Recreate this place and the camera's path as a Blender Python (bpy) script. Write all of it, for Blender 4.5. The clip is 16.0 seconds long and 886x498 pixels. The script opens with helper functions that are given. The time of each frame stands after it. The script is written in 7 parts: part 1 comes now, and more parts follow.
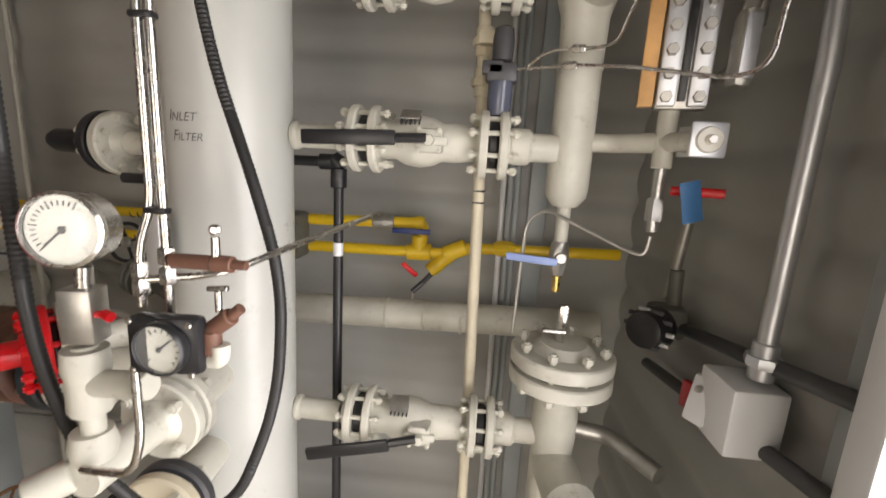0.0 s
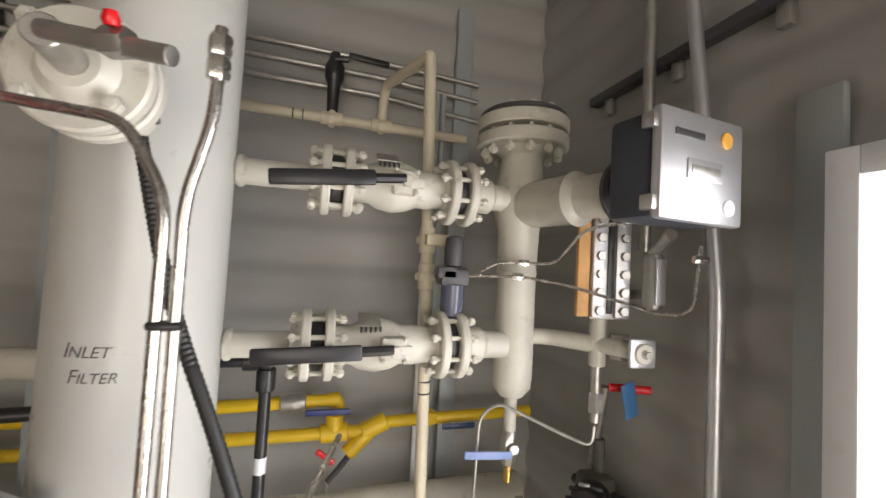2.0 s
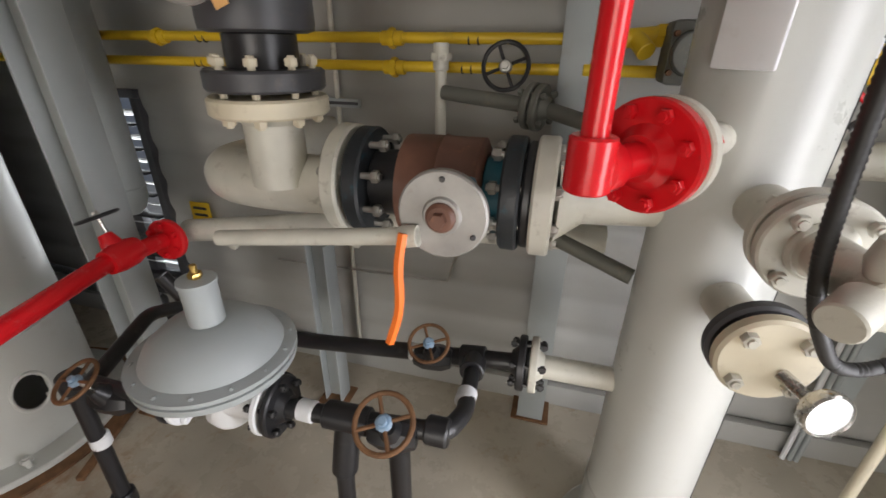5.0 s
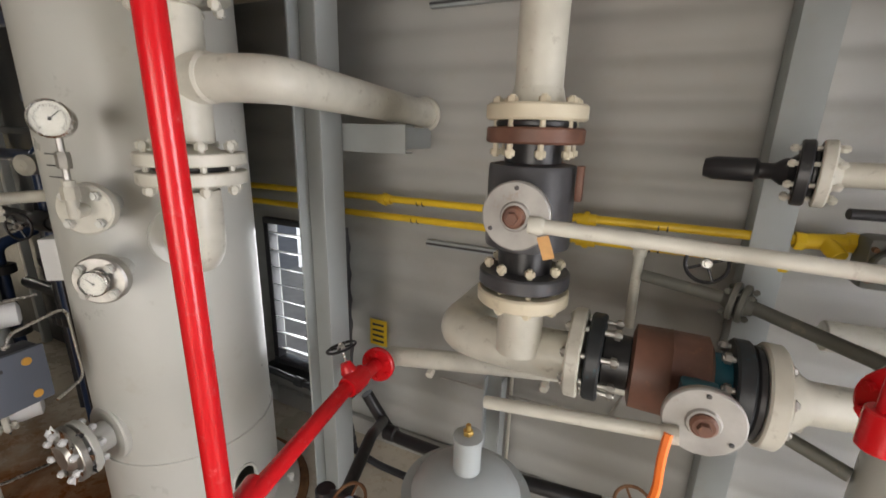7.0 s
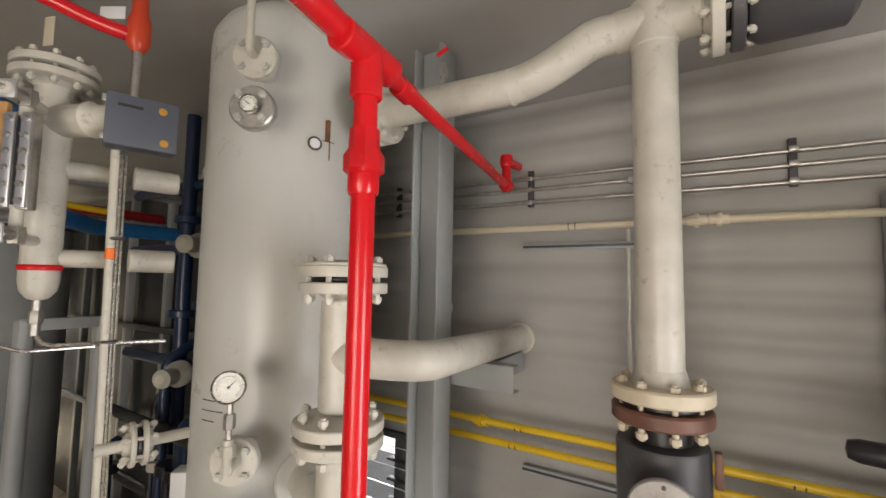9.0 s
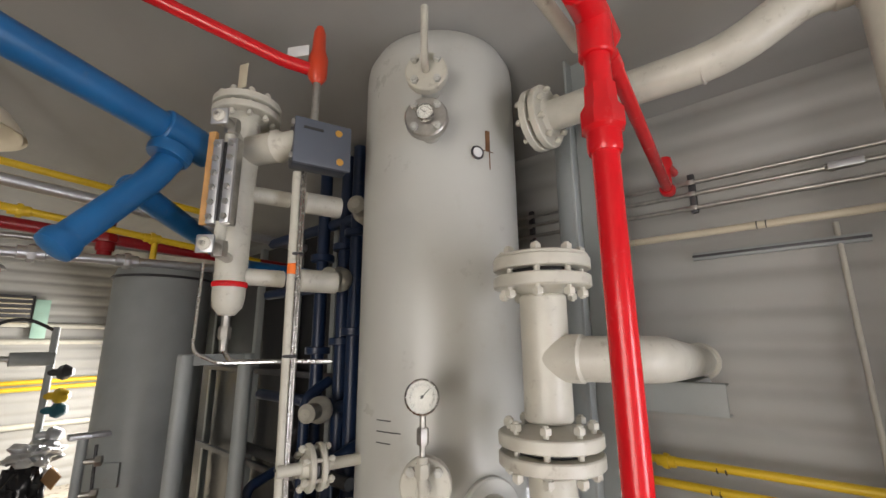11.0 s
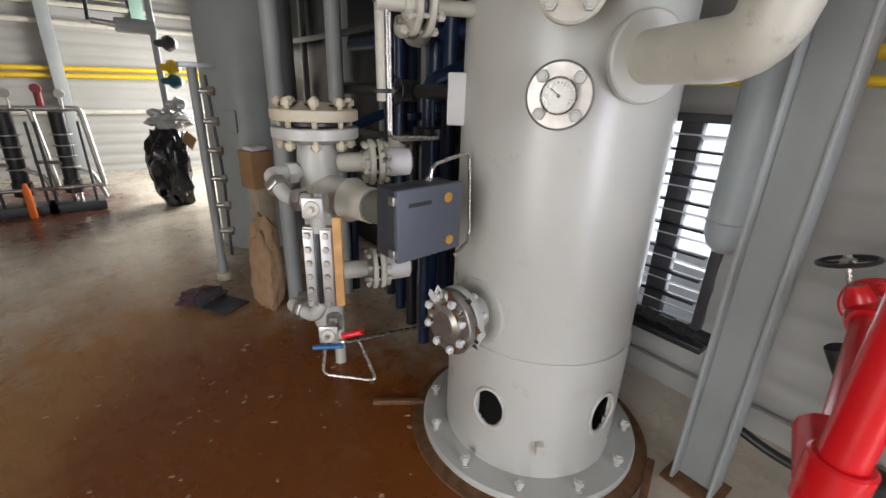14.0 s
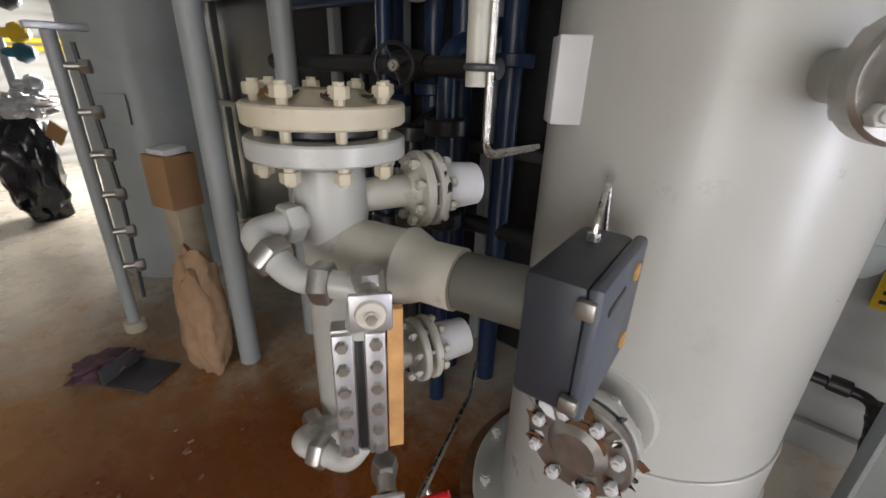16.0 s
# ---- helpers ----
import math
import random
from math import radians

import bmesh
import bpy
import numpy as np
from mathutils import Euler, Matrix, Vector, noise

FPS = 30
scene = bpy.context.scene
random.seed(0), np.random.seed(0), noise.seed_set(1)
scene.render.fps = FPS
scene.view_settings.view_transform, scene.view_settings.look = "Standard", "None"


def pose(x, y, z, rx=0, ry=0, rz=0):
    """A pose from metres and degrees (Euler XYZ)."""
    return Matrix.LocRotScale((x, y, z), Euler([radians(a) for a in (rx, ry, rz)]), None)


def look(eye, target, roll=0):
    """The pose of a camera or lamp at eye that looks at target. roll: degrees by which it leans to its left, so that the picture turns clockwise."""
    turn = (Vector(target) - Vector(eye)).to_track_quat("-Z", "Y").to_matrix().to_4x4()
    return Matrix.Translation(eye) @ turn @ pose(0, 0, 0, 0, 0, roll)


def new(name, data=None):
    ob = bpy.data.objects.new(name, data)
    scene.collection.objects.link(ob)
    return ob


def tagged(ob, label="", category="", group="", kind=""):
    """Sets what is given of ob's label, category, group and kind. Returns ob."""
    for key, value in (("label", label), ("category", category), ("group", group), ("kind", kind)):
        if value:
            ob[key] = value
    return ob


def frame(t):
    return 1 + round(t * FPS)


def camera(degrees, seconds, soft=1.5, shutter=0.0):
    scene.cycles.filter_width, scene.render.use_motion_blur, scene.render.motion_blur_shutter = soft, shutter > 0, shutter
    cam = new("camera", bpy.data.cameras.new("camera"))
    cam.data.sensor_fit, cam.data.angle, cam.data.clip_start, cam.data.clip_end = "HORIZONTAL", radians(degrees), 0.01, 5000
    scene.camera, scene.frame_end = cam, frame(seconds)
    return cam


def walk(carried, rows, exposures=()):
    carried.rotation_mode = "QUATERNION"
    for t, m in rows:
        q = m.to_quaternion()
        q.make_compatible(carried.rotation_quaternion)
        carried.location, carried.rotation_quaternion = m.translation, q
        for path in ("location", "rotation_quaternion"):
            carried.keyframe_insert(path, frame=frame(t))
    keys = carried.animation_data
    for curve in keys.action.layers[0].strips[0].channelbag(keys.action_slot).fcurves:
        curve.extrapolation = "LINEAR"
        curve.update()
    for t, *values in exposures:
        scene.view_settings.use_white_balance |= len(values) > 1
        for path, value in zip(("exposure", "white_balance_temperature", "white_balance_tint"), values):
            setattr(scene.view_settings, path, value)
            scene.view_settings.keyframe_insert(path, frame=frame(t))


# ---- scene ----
cam = camera(92.7, 16.0, shutter=0.2)
PATH = [
    (0, (0.337, 0.311, 1.88), (0.181, 2.267, 1.493), 3.3),
    (0.5, (0.338, 0.377, 1.978), (0.347, 2.371, 1.82), 3.3),
    (1, (0.285, 0.451, 2.108), (0.531, 2.436, 2.097), 3.2),
    (1.5, (0.193, 0.441, 2.156), (0.654, 2.386, 2.235), 3.3),
    (2, (0.026, 0.371, 2.123), (0.603, 2.284, 2.219), 3.1),
    (2.5, (-0.163, 0.276, 2.005), (0.376, 2.201, 2.077), 3.2),
    (3, (-0.314, 0.266, 1.876), (0.057, 2.231, 1.853), 3.3),
    (3.5, (-0.395, 0.303, 1.749), (-0.27, 2.285, 1.507), 3.5),
    (4, (-0.5, 0.357, 1.657), (-0.546, 2.266, 1.062), 4.6),
    (4.2, (-0.526, 0.404, 1.614), (-0.689, 2.218, 0.788), 2.6),
    (6.3, (-0.985, 0.083, 1.773), (-1.667, 1.736, 0.877), 1.9),
    (6.5, (-1.016, 0.068, 1.834), (-1.744, 1.752, 1.037), 1.6),
    (7, (-1.09, 0.002, 1.973), (-1.908, 1.747, 1.437), 1.5),
    (7.5, (-1.109, -0.026, 2.063), (-1.997, 1.743, 1.775), 1.4),
    (8, (-1.094, -0.063, 2.192), (-2.033, 1.699, 2.088), 1.3),
    (8.5, (-1.15, -0.129, 2.304), (-2.144, 1.606, 2.337), 1.1),
    (9, (-1.275, -0.207, 2.359), (-2.327, 1.487, 2.507), 1),
    (9.5, (-1.487, -0.226, 2.334), (-2.591, 1.421, 2.592), 0.8),
    (9.7, (-1.59, -0.215, 2.331), (-2.711, 1.413, 2.638), 0.7),
    (11.8, (-1.698, -0.406, 1.944), (-3.107, 0.954, 2.35), 1.3),
    (12, (-1.688, -0.387, 1.89), (-3.133, 0.957, 2.214), 1.4),
    (12.5, (-1.694, -0.347, 1.743), (-3.213, 0.953, 1.807), 1.7),
    (13, (-1.714, -0.277, 1.606), (-3.26, 0.966, 1.359), 1.8),
    (13.5, (-1.814, -0.219, 1.481), (-3.332, 0.973, 0.957), 2.1),
    (14, (-1.997, -0.189, 1.458), (-3.471, 0.966, 0.756), 2.1),
    (14.5, (-2.129, -0.139, 1.438), (-3.564, 1.004, 0.641), 2.2),
    (15, (-2.36, -0.144, 1.433), (-3.761, 1.022, 0.611), 2.2),
    (15.5, (-2.574, -0.179, 1.446), (-3.906, 1.071, 0.631), 2),
    (16, (-2.793, -0.082, 1.448), (-3.987, 1.315, 0.659), 2),
]
walk(cam, [(t, look(eye, target, roll)) for t, eye, target, roll in PATH],
     exposures=[(0.0, -0.75, 6950, 12), (1.5, -0.5, 6850, 12), (4.0, -0.58, 6500, 11), (6.5, -0.25, 6550, 11), (9.5, -0.02, 6800, 13), (12.0, -0.15, 6250, 12), (16.0, -0.12, 6150, 13)])

# ---- world and large lights ----
world = bpy.data.worlds.new("world")
scene.world = world
world.use_nodes = True
wn = world.node_tree
sky = wn.nodes.new("ShaderNodeTexSky")
sky.sky_type = 'NISHITA'
sky.sun_disc = False
sky.sun_elevation = radians(40)
sky.sun_rotation = radians(60)
wn.links.new(sky.outputs[0], wn.nodes["Background"].inputs[0])
wn.nodes["Background"].inputs[1].default_value = 0.12


def area_lamp(name, eye, target, sx, sy, power, color):
    data = bpy.data.lights.new(name, 'AREA')
    data.shape, data.size, data.size_y, data.energy, data.color = 'RECTANGLE', sx, sy, power, color
    ob = new(name, data)
    ob.matrix_world = look(eye, target)
    return ob


WALL_Y, WALL_X, FAR_X, FRONT_Y = 2.0, 0.93, -11.0, -4.6
EAVE, RIDGE, RIDGE_Y = 3.35, 4.3, -1.3
area_lamp("side_door_daylight", (WALL_X + 0.05, 0.35, 1.25), (0, 0.35, 1.2), 1.0, 2.2, 88, (0.97, 0.96, 1.0))
# added fill lamp in an assumed, unseen south opening, brightens the hall
area_lamp("south_fill_light", (-0.75, FRONT_Y + 0.05, 1.35), (0.0, 0.0, 0.6), 2.6, 2.5, 170, (1.0, 0.93, 0.85))
area_lamp("far_door_daylight", (-9.2, WALL_Y - 0.02, 1.4), (-9.2, -0.4, 0.0), 1.6, 2.3, 245, (1.0, 0.95, 0.87))
area_lamp("louvre_daylight", (-3.0, WALL_Y + 0.12, 0.9), (-3.0, 0, 0.8), 0.6, 0.9, 8, (0.95, 0.98, 1.0))

# ---- materials ----


def mat(name, color, rough=0.45, metal=0.0, var=0.12, scale=6.0, dirt=(0.30, 0.24, 0.16), dirt_amt=0.15, bump=0.05, fine=180.0, emit=0.0):
    m = bpy.data.materials.new(name)
    m.use_nodes = True
    nt = m.node_tree
    b = nt.nodes["Principled BSDF"]
    tc = nt.nodes.new("ShaderNodeNewGeometry")
    n1 = nt.nodes.new("ShaderNodeTexNoise")
    n1.inputs["Scale"].default_value, n1.inputs["Detail"].default_value = scale, 6
    n2 = nt.nodes.new("ShaderNodeTexNoise")
    n2.inputs["Scale"].default_value, n2.inputs["Detail"].default_value = fine, 3
    n3 = nt.nodes.new("ShaderNodeTexNoise")
    n3.inputs["Scale"].default_value, n3.inputs["Detail"].default_value, n3.inputs["Roughness"].default_value = scale * 2.3, 9, 0.7
    for n in (n1, n2, n3):
        nt.links.new(tc.outputs["Position"], n.inputs["Vector"])
    ramp = nt.nodes.new("ShaderNodeMapRange")
    ramp.inputs["From Min"].default_value, ramp.inputs["From Max"].default_value = 0.3, 0.7
    ramp.inputs["To Min"].default_value, ramp.inputs["To Max"].default_value = 1 - var, 1 + var * 0.5
    nt.links.new(n1.outputs["Fac"], ramp.inputs["Value"])
    mul = nt.nodes.new("ShaderNodeVectorMath")
    mul.operation = 'SCALE'
    mul.inputs[0].default_value = color
    nt.links.new(ramp.outputs[0], mul.inputs["Scale"])
    spot = nt.nodes.new("ShaderNodeMapRange")
    spot.inputs["From Min"].default_value, spot.inputs["From Max"].default_value = 0.58, 0.80
    spot.inputs["To Max"].default_value = dirt_amt * 2.5
    nt.links.new(n3.outputs["Fac"], spot.inputs["Value"])
    mix = nt.nodes.new("ShaderNodeMix")
    mix.data_type = 'RGBA'
    nt.links.new(spot.outputs[0], mix.inputs[0])
    nt.links.new(mul.outputs[0], mix.inputs[6])
    mix.inputs[7].default_value = (*dirt, 1)
    nt.links.new(mix.outputs[2], b.inputs["Base Color"])
    rr = nt.nodes.new("ShaderNodeMapRange")
    rr.inputs["To Min"].default_value, rr.inputs["To Max"].default_value = max(0.03, rough - 0.12), min(1, rough + 0.14)
    nt.links.new(n3.outputs["Fac"], rr.inputs["Value"])
    nt.links.new(rr.outputs[0], b.inputs["Roughness"])
    b.inputs["Metallic"].default_value = metal
    if bump:
        bp = nt.nodes.new("ShaderNodeBump")
        bp.inputs["Strength"].default_value, bp.inputs["Distance"].default_value = bump * 2, 0.002
        nt.links.new(n2.outputs["Fac"], bp.inputs["Height"])
        nt.links.new(bp.outputs[0], b.inputs["Normal"])
    if emit:
        b.inputs["Emission Color"].default_value = (*color, 1)
        b.inputs["Emission Strength"].default_value = emit
    return m


M_GREY = mat("grey_vessel_paint", (0.54, 0.545, 0.51), 0.30, var=0.06, scale=2.5, dirt_amt=0.10, bump=0.04)
M_PIPE = mat("off_white_pipe_paint", (0.58, 0.565, 0.49), 0.36, var=0.14, scale=9, dirt=(0.16, 0.12, 0.08), dirt_amt=0.32, bump=0.12)
M_CREAM = mat("cream_paint", (0.62, 0.56, 0.42), 0.45, var=0.1, scale=9, dirt_amt=0.25)
M_WALL = mat("grey_painted_siding", (0.38, 0.378, 0.355), 0.5, var=0.08, scale=1.6, dirt_amt=0.12, bump=0.06)
M_CEIL = mat("ceiling_panel_paint", (0.36, 0.357, 0.34), 0.55, var=0.1, scale=1.3, dirt_amt=0.12)
# siding colour darkened for the unseen south wall, to cut bounce light
M_WALLD = mat("low_bounce_siding", (0.17, 0.165, 0.15), 0.6, var=0.15, scale=1.6, dirt_amt=0.2)
M_STEELP = mat("grey_painted_steelwork", (0.36, 0.39, 0.39), 0.42, var=0.1, scale=4, dirt_amt=0.15)
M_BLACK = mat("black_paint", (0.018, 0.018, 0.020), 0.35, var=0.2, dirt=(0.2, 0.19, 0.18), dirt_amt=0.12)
M_DKGREY = mat("dark_grey_valve_paint", (0.06, 0.06, 0.065), 0.42, var=0.2, dirt=(0.2, 0.15, 0.1), dirt_amt=0.15)
M_OLIVE = mat("dull_olive_steel", (0.13, 0.13, 0.11), 0.5, var=0.2, dirt_amt=0.3)
M_YELLOW = mat("yellow_pipe_paint", (0.75, 0.50, 0.02), 0.38, var=0.1, dirt=(0.3, 0.2, 0.05), dirt_amt=0.2)
M_RED = mat("red_pipe_paint", (0.66, 0.010, 0.016), 0.22, var=0.08, scale=8, dirt=(0.85, 0.45, 0.45), dirt_amt=0.06, bump=0.05)
M_DKRED = mat("dark_red_paint", (0.30, 0.01, 0.015), 0.32, var=0.1, dirt_amt=0.1)
M_BLUE = mat("blue_pipe_paint", (0.015, 0.13, 0.34), 0.33, var=0.15, dirt_amt=0.1)
M_NAVY = mat("navy_pipe_paint", (0.012, 0.028, 0.075), 0.35, var=0.2, dirt_amt=0.1)
M_TEAL = mat("teal_valve_paint", (0.015, 0.115, 0.16), 0.4, var=0.25, dirt=(0.25, 0.10, 0.05), dirt_amt=0.35)
M_DKTEAL = mat("chipped_teal_on_black_paint", (0.022, 0.026, 0.030), 0.42, var=0.3, scale=9, dirt=(0.015, 0.10, 0.14), dirt_amt=0.4, bump=0.15)
M_BROWN = mat("rust_brown_paint", (0.16, 0.075, 0.05), 0.5, var=0.3, scale=12, dirt=(0.30, 0.13, 0.06), dirt_amt=0.3)
M_STEEL = mat("stainless_steel", (0.62, 0.60, 0.57), 0.25, 1.0, var=0.1, scale=20, dirt_amt=0.05)
M_ZINC = mat("zinc_plated_steel", (0.50, 0.49, 0.46), 0.38, 0.9, var=0.2, scale=25, dirt_amt=0.2)
M_ALU = mat("brushed_aluminium", (0.62, 0.63, 0.65), 0.42, 0.85, var=0.06, scale=14, dirt_amt=0.08)
M_DISC = mat("worn_bare_metal", (0.40, 0.39, 0.37), 0.5, 0.5, var=0.2, scale=14, dirt=(0.25, 0.16, 0.08), dirt_amt=0.25)
M_BRASS = mat("brass", (0.55, 0.38, 0.12), 0.3, 0.9, dirt_amt=0.1)
M_RUST = mat("rusty_iron", (0.20, 0.10, 0.045), 0.75, 0.2, var=0.4, scale=22, dirt=(0.36, 0.2, 0.08), dirt_amt=0.4, bump=0.3)
M_RUBBER = mat("black_rubber", (0.022, 0.022, 0.022), 0.5, var=0.2, dirt=(0.12, 0.12, 0.12), dirt_amt=0.1)
M_PLASTIC = mat("grey_blue_plastic", (0.10, 0.115, 0.145), 0.45, var=0.06, dirt_amt=0.06)
M_PLASTD = mat("dark_grey_plastic", (0.04, 0.045, 0.058), 0.42, var=0.08, dirt_amt=0.06)
M_DIAL = mat("white_dial_face", (0.66, 0.64, 0.57), 0.25, var=0.03, dirt_amt=0.02, bump=0)
M_INK = mat("black_ink", (0.03, 0.03, 0.03), 0.5, var=0.1, dirt_amt=0, bump=0)
M_PEN = mat("faded_marker_ink", (0.14, 0.14, 0.14), 0.6, var=0.5, scale=60, dirt=(0.5, 0.5, 0.47), dirt_amt=0.3, bump=0)
M_PINK = mat("red_ink", (0.65, 0.22, 0.17), 0.5, var=0.1, dirt_amt=0, bump=0)
M_AMBER = mat("amber_dial", (0.62, 0.33, 0.06), 0.3, var=0.2, dirt_amt=0.05, bump=0)
M_PLY = mat("plywood_board", (0.66, 0.37, 0.14), 0.6, var=0.25, scale=16, dirt=(0.35, 0.2, 0.09), dirt_amt=0.2)
M_CARD = mat("brown_cardboard", (0.36, 0.21, 0.10), 0.8, var=0.12, dirt_amt=0.15)
M_KRAFT = mat("crumpled_kraft_paper", (0.40, 0.26, 0.15), 0.8, var=0.2, scale=14, dirt_amt=0.2)
M_ORANGE = mat("orange_ribbon", (0.95, 0.20, 0.02), 0.5, var=0.1, dirt_amt=0.02)
M_WHITE = mat("white_enamel", (0.74, 0.75, 0.76), 0.35, var=0.05, dirt_amt=0.1)
M_TAGBLUE = mat("blue_plastic_tag", (0.04, 0.13, 0.28), 0.4, var=0.1, dirt_amt=0.05)
M_BAG = mat("black_plastic_bag", (0.015, 0.015, 0.018), 0.18, var=0.2, dirt_amt=0.02, bump=0.3, fine=30)
M_GREEN = mat("pale_green_sheet", (0.35, 0.55, 0.46), 0.5)
M_GLOW = mat("daylight_backdrop", (0.92, 0.96, 1.0), 0.8, var=0, dirt_amt=0, bump=0, emit=1.15)


def glass_mat():
    m = bpy.data.materials.new("clear_glass")
    m.use_nodes = True
    b = m.node_tree.nodes["Principled BSDF"]
    b.inputs["Transmission Weight"].default_value = 0.95
    b.inputs["Roughness"].default_value = 0.08
    b.inputs["Base Color"].default_value = (0.93, 0.95, 0.95, 1)
    return m


M_GLASS = glass_mat()


def floor_mat():
    m = mat("stained_concrete", (0.54, 0.485, 0.39), 0.27, var=0.25, scale=1.8, dirt=(0.22, 0.15, 0.08), dirt_amt=0.3, bump=0.15, fine=90)
    nt = m.node_tree
    b = nt.nodes["Principled BSDF"]
    old = b.inputs["Base Color"].links[0].from_socket
    geo = nt.nodes.new("ShaderNodeNewGeometry")

    def blob(cx, cy, rx, ry, soft, wob):
        mp = nt.nodes.new("ShaderNodeMapping")
        mp.inputs["Location"].default_value = (-cx / rx, -cy / ry, 0)
        mp.inputs["Scale"].default_value = (1 / rx, 1 / ry, 0)
        nt.links.new(geo.outputs["Position"], mp.inputs["Vector"])
        ln = nt.nodes.new("ShaderNodeVectorMath")
        ln.operation = 'LENGTH'
        nt.links.new(mp.outputs[0], ln.inputs[0])
        nz = nt.nodes.new("ShaderNodeTexNoise")
        nz.inputs["Scale"].default_value, nz.inputs["Detail"].default_value, nz.inputs["Roughness"].default_value = 3.2, 12, 0.74
        nt.links.new(geo.outputs["Position"], nz.inputs["Vector"])
        ma = nt.nodes.new("ShaderNodeMath")
        ma.operation = 'MULTIPLY_ADD'
        ma.inputs[1].default_value = wob
        nt.links.new(nz.outputs["Fac"], ma.inputs[0])
        nt.links.new(ln.outputs["Value"], ma.inputs[2])
        mr = nt.nodes.new("ShaderNodeMapRange")
        mr.inputs["From Min"].default_value, mr.inputs["From Max"].default_value = 1 + wob * 0.5 + soft, 1 + wob * 0.5 - soft
        nt.links.new(ma.outputs[0], mr.inputs["Value"])
        return mr.outputs[0]

    def over(fac, under, color):
        mx = nt.nodes.new("ShaderNodeMix")
        mx.data_type = 'RGBA'
        nt.links.new(fac, mx.inputs[0])
        nt.links.new(under, mx.inputs[6])
        mx.inputs[7].default_value = (*color, 1)
        return mx.outputs[2]
    c = over(blob(-3.7, -0.2, 1.9, 1.25, 0.35, 1.6), old, (0.34, 0.17, 0.055))
    c = over(blob(-3.35, 0.15, 1.25, 0.85, 0.25, 1.3), c, (0.21, 0.062, 0.011))
    c = over(blob(-8.6, -0.9, 1.6, 0.7, 0.3, 1.5), c, (0.10, 0.035, 0.02))
    c = over(blob(-1.15, 0.85, 0.35, 0.25, 0.35, 1.4), c, (0.25, 0.12, 0.04))
    nz = nt.nodes.new("ShaderNodeTexNoise")
    nz.inputs["Scale"].default_value, nz.inputs["Detail"].default_value, nz.inputs["Roughness"].default_value = 9, 12, 0.75
    nt.links.new(geo.outputs["Position"], nz.inputs["Vector"])
    sp = nt.nodes.new("ShaderNodeMapRange")
    sp.inputs["From Min"].default_value, sp.inputs["From Max"].default_value, sp.inputs["To Max"].default_value = 0.56, 0.68, 0.42
    nt.links.new(nz.outputs["Fac"], sp.inputs["Value"])
    c = over(sp.outputs[0], c, (0.36, 0.19, 0.06))
    nt.links.new(c, b.inputs["Base Color"])
    return m


M_FLOOR = floor_mat()

# ---- shape helpers ----


def facing(axis):
    return Vector(axis).normalized().to_track_quat('Z', 'Y').to_matrix().to_4x4()


def lathe(profile, p, axis=(0, 0, 1), seg=28, closed=True):
    """A turned solid: (radius, height) pairs along axis from p."""
    bm = bmesh.new()
    rows = []
    for r, h in profile:
        if r < 1e-5:
            rows.append([bm.verts.new((0, 0, h))])
        else:
            rows.append([bm.verts.new((r * math.cos(2 * math.pi * i / seg), r * math.sin(2 * math.pi * i / seg), h)) for i in range(seg)])
    for a, b in zip(rows, rows[1:]):
        for i in range(seg):
            j = (i + 1) % seg
            if len(a) == 1 and len(b) == 1:
                continue
            if len(a) == 1:
                bm.faces.new((a[0], b[j], b[i]))
            elif len(b) == 1:
                bm.faces.new((a[i], a[j], b[0]))
            else:
                bm.faces.new((a[i], a[j], b[j], b[i]))
    if closed:
        if len(rows[0]) > 1:
            bm.faces.new(rows[0][::-1])
        if len(rows[-1]) > 1:
            bm.faces.new(rows[-1])
    bmesh.ops.recalc_face_normals(bm, faces=bm.faces)
    bm.transform(Matrix.Translation(p) @ facing(axis))
    return bm


def rod(p0, p1, r, seg=18, e=0.1):
    p0, p1 = Vector(p0), Vector(p1)
    L = (p1 - p0).length
    c = min(r * e, L * 0.2)
    return lathe([(r - c, 0), (r, c), (r, L - c), (r - c, L)], p0, p1 - p0, seg)


def disc(p, axis, R, t, seg=36, e=0.006):
    e = min(e, t * 0.3)
    return lathe([(R - e, -t / 2), (R, -t / 2 + e), (R, t / 2 - e), (R - e, t / 2)], p, axis, seg)


def hexa(p, axis, R, t):
    return lathe([(R * 0.9, -t / 2), (R, -t * 0.35), (R, t * 0.35), (R * 0.9, t / 2)], p, axis, 6)


def box(c, size, rz=0.0, bevel=0.004, rx=0.0, ry=0.0):
    bm = bmesh.new()
    bmesh.ops.create_cube(bm, size=1)
    bm.transform(Matrix.Diagonal((*size, 1)))
    if bevel:
        bmesh.ops.bevel(bm, geom=list(bm.edges), offset=min(bevel, min(size) * 0.4), segments=2, profile=0.5, affect='EDGES')
    bm.transform(pose(*c, rx, ry, rz))
    return bm


def joined(*bms):
    out = bms[0]
    for b in bms[1:]:
        me = bpy.data.meshes.new("tmp")
        b.to_mesh(me)
        b.free()
        out.from_mesh(me)
        bpy.data.meshes.remove(me)
    return out


def smooth_path(pts, bend, step=6):
    pts = [Vector(p) for p in pts]
    out = [pts[0]]
    for a, b, c in zip(pts, pts[1:], pts[2:]):
        d0, d1 = (a - b), (c - b)
        k = min(bend, d0.length * 0.49, d1.length * 0.49)
        s, e = b + d0.normalized() * k, b + d1.normalized() * k
        for i in range(step + 1):
            u = i / step
            out.append((1 - u) ** 2 * s + 2 * u * (1 - u) * b + u * u * e)
    out.append(pts[-1])
    return out


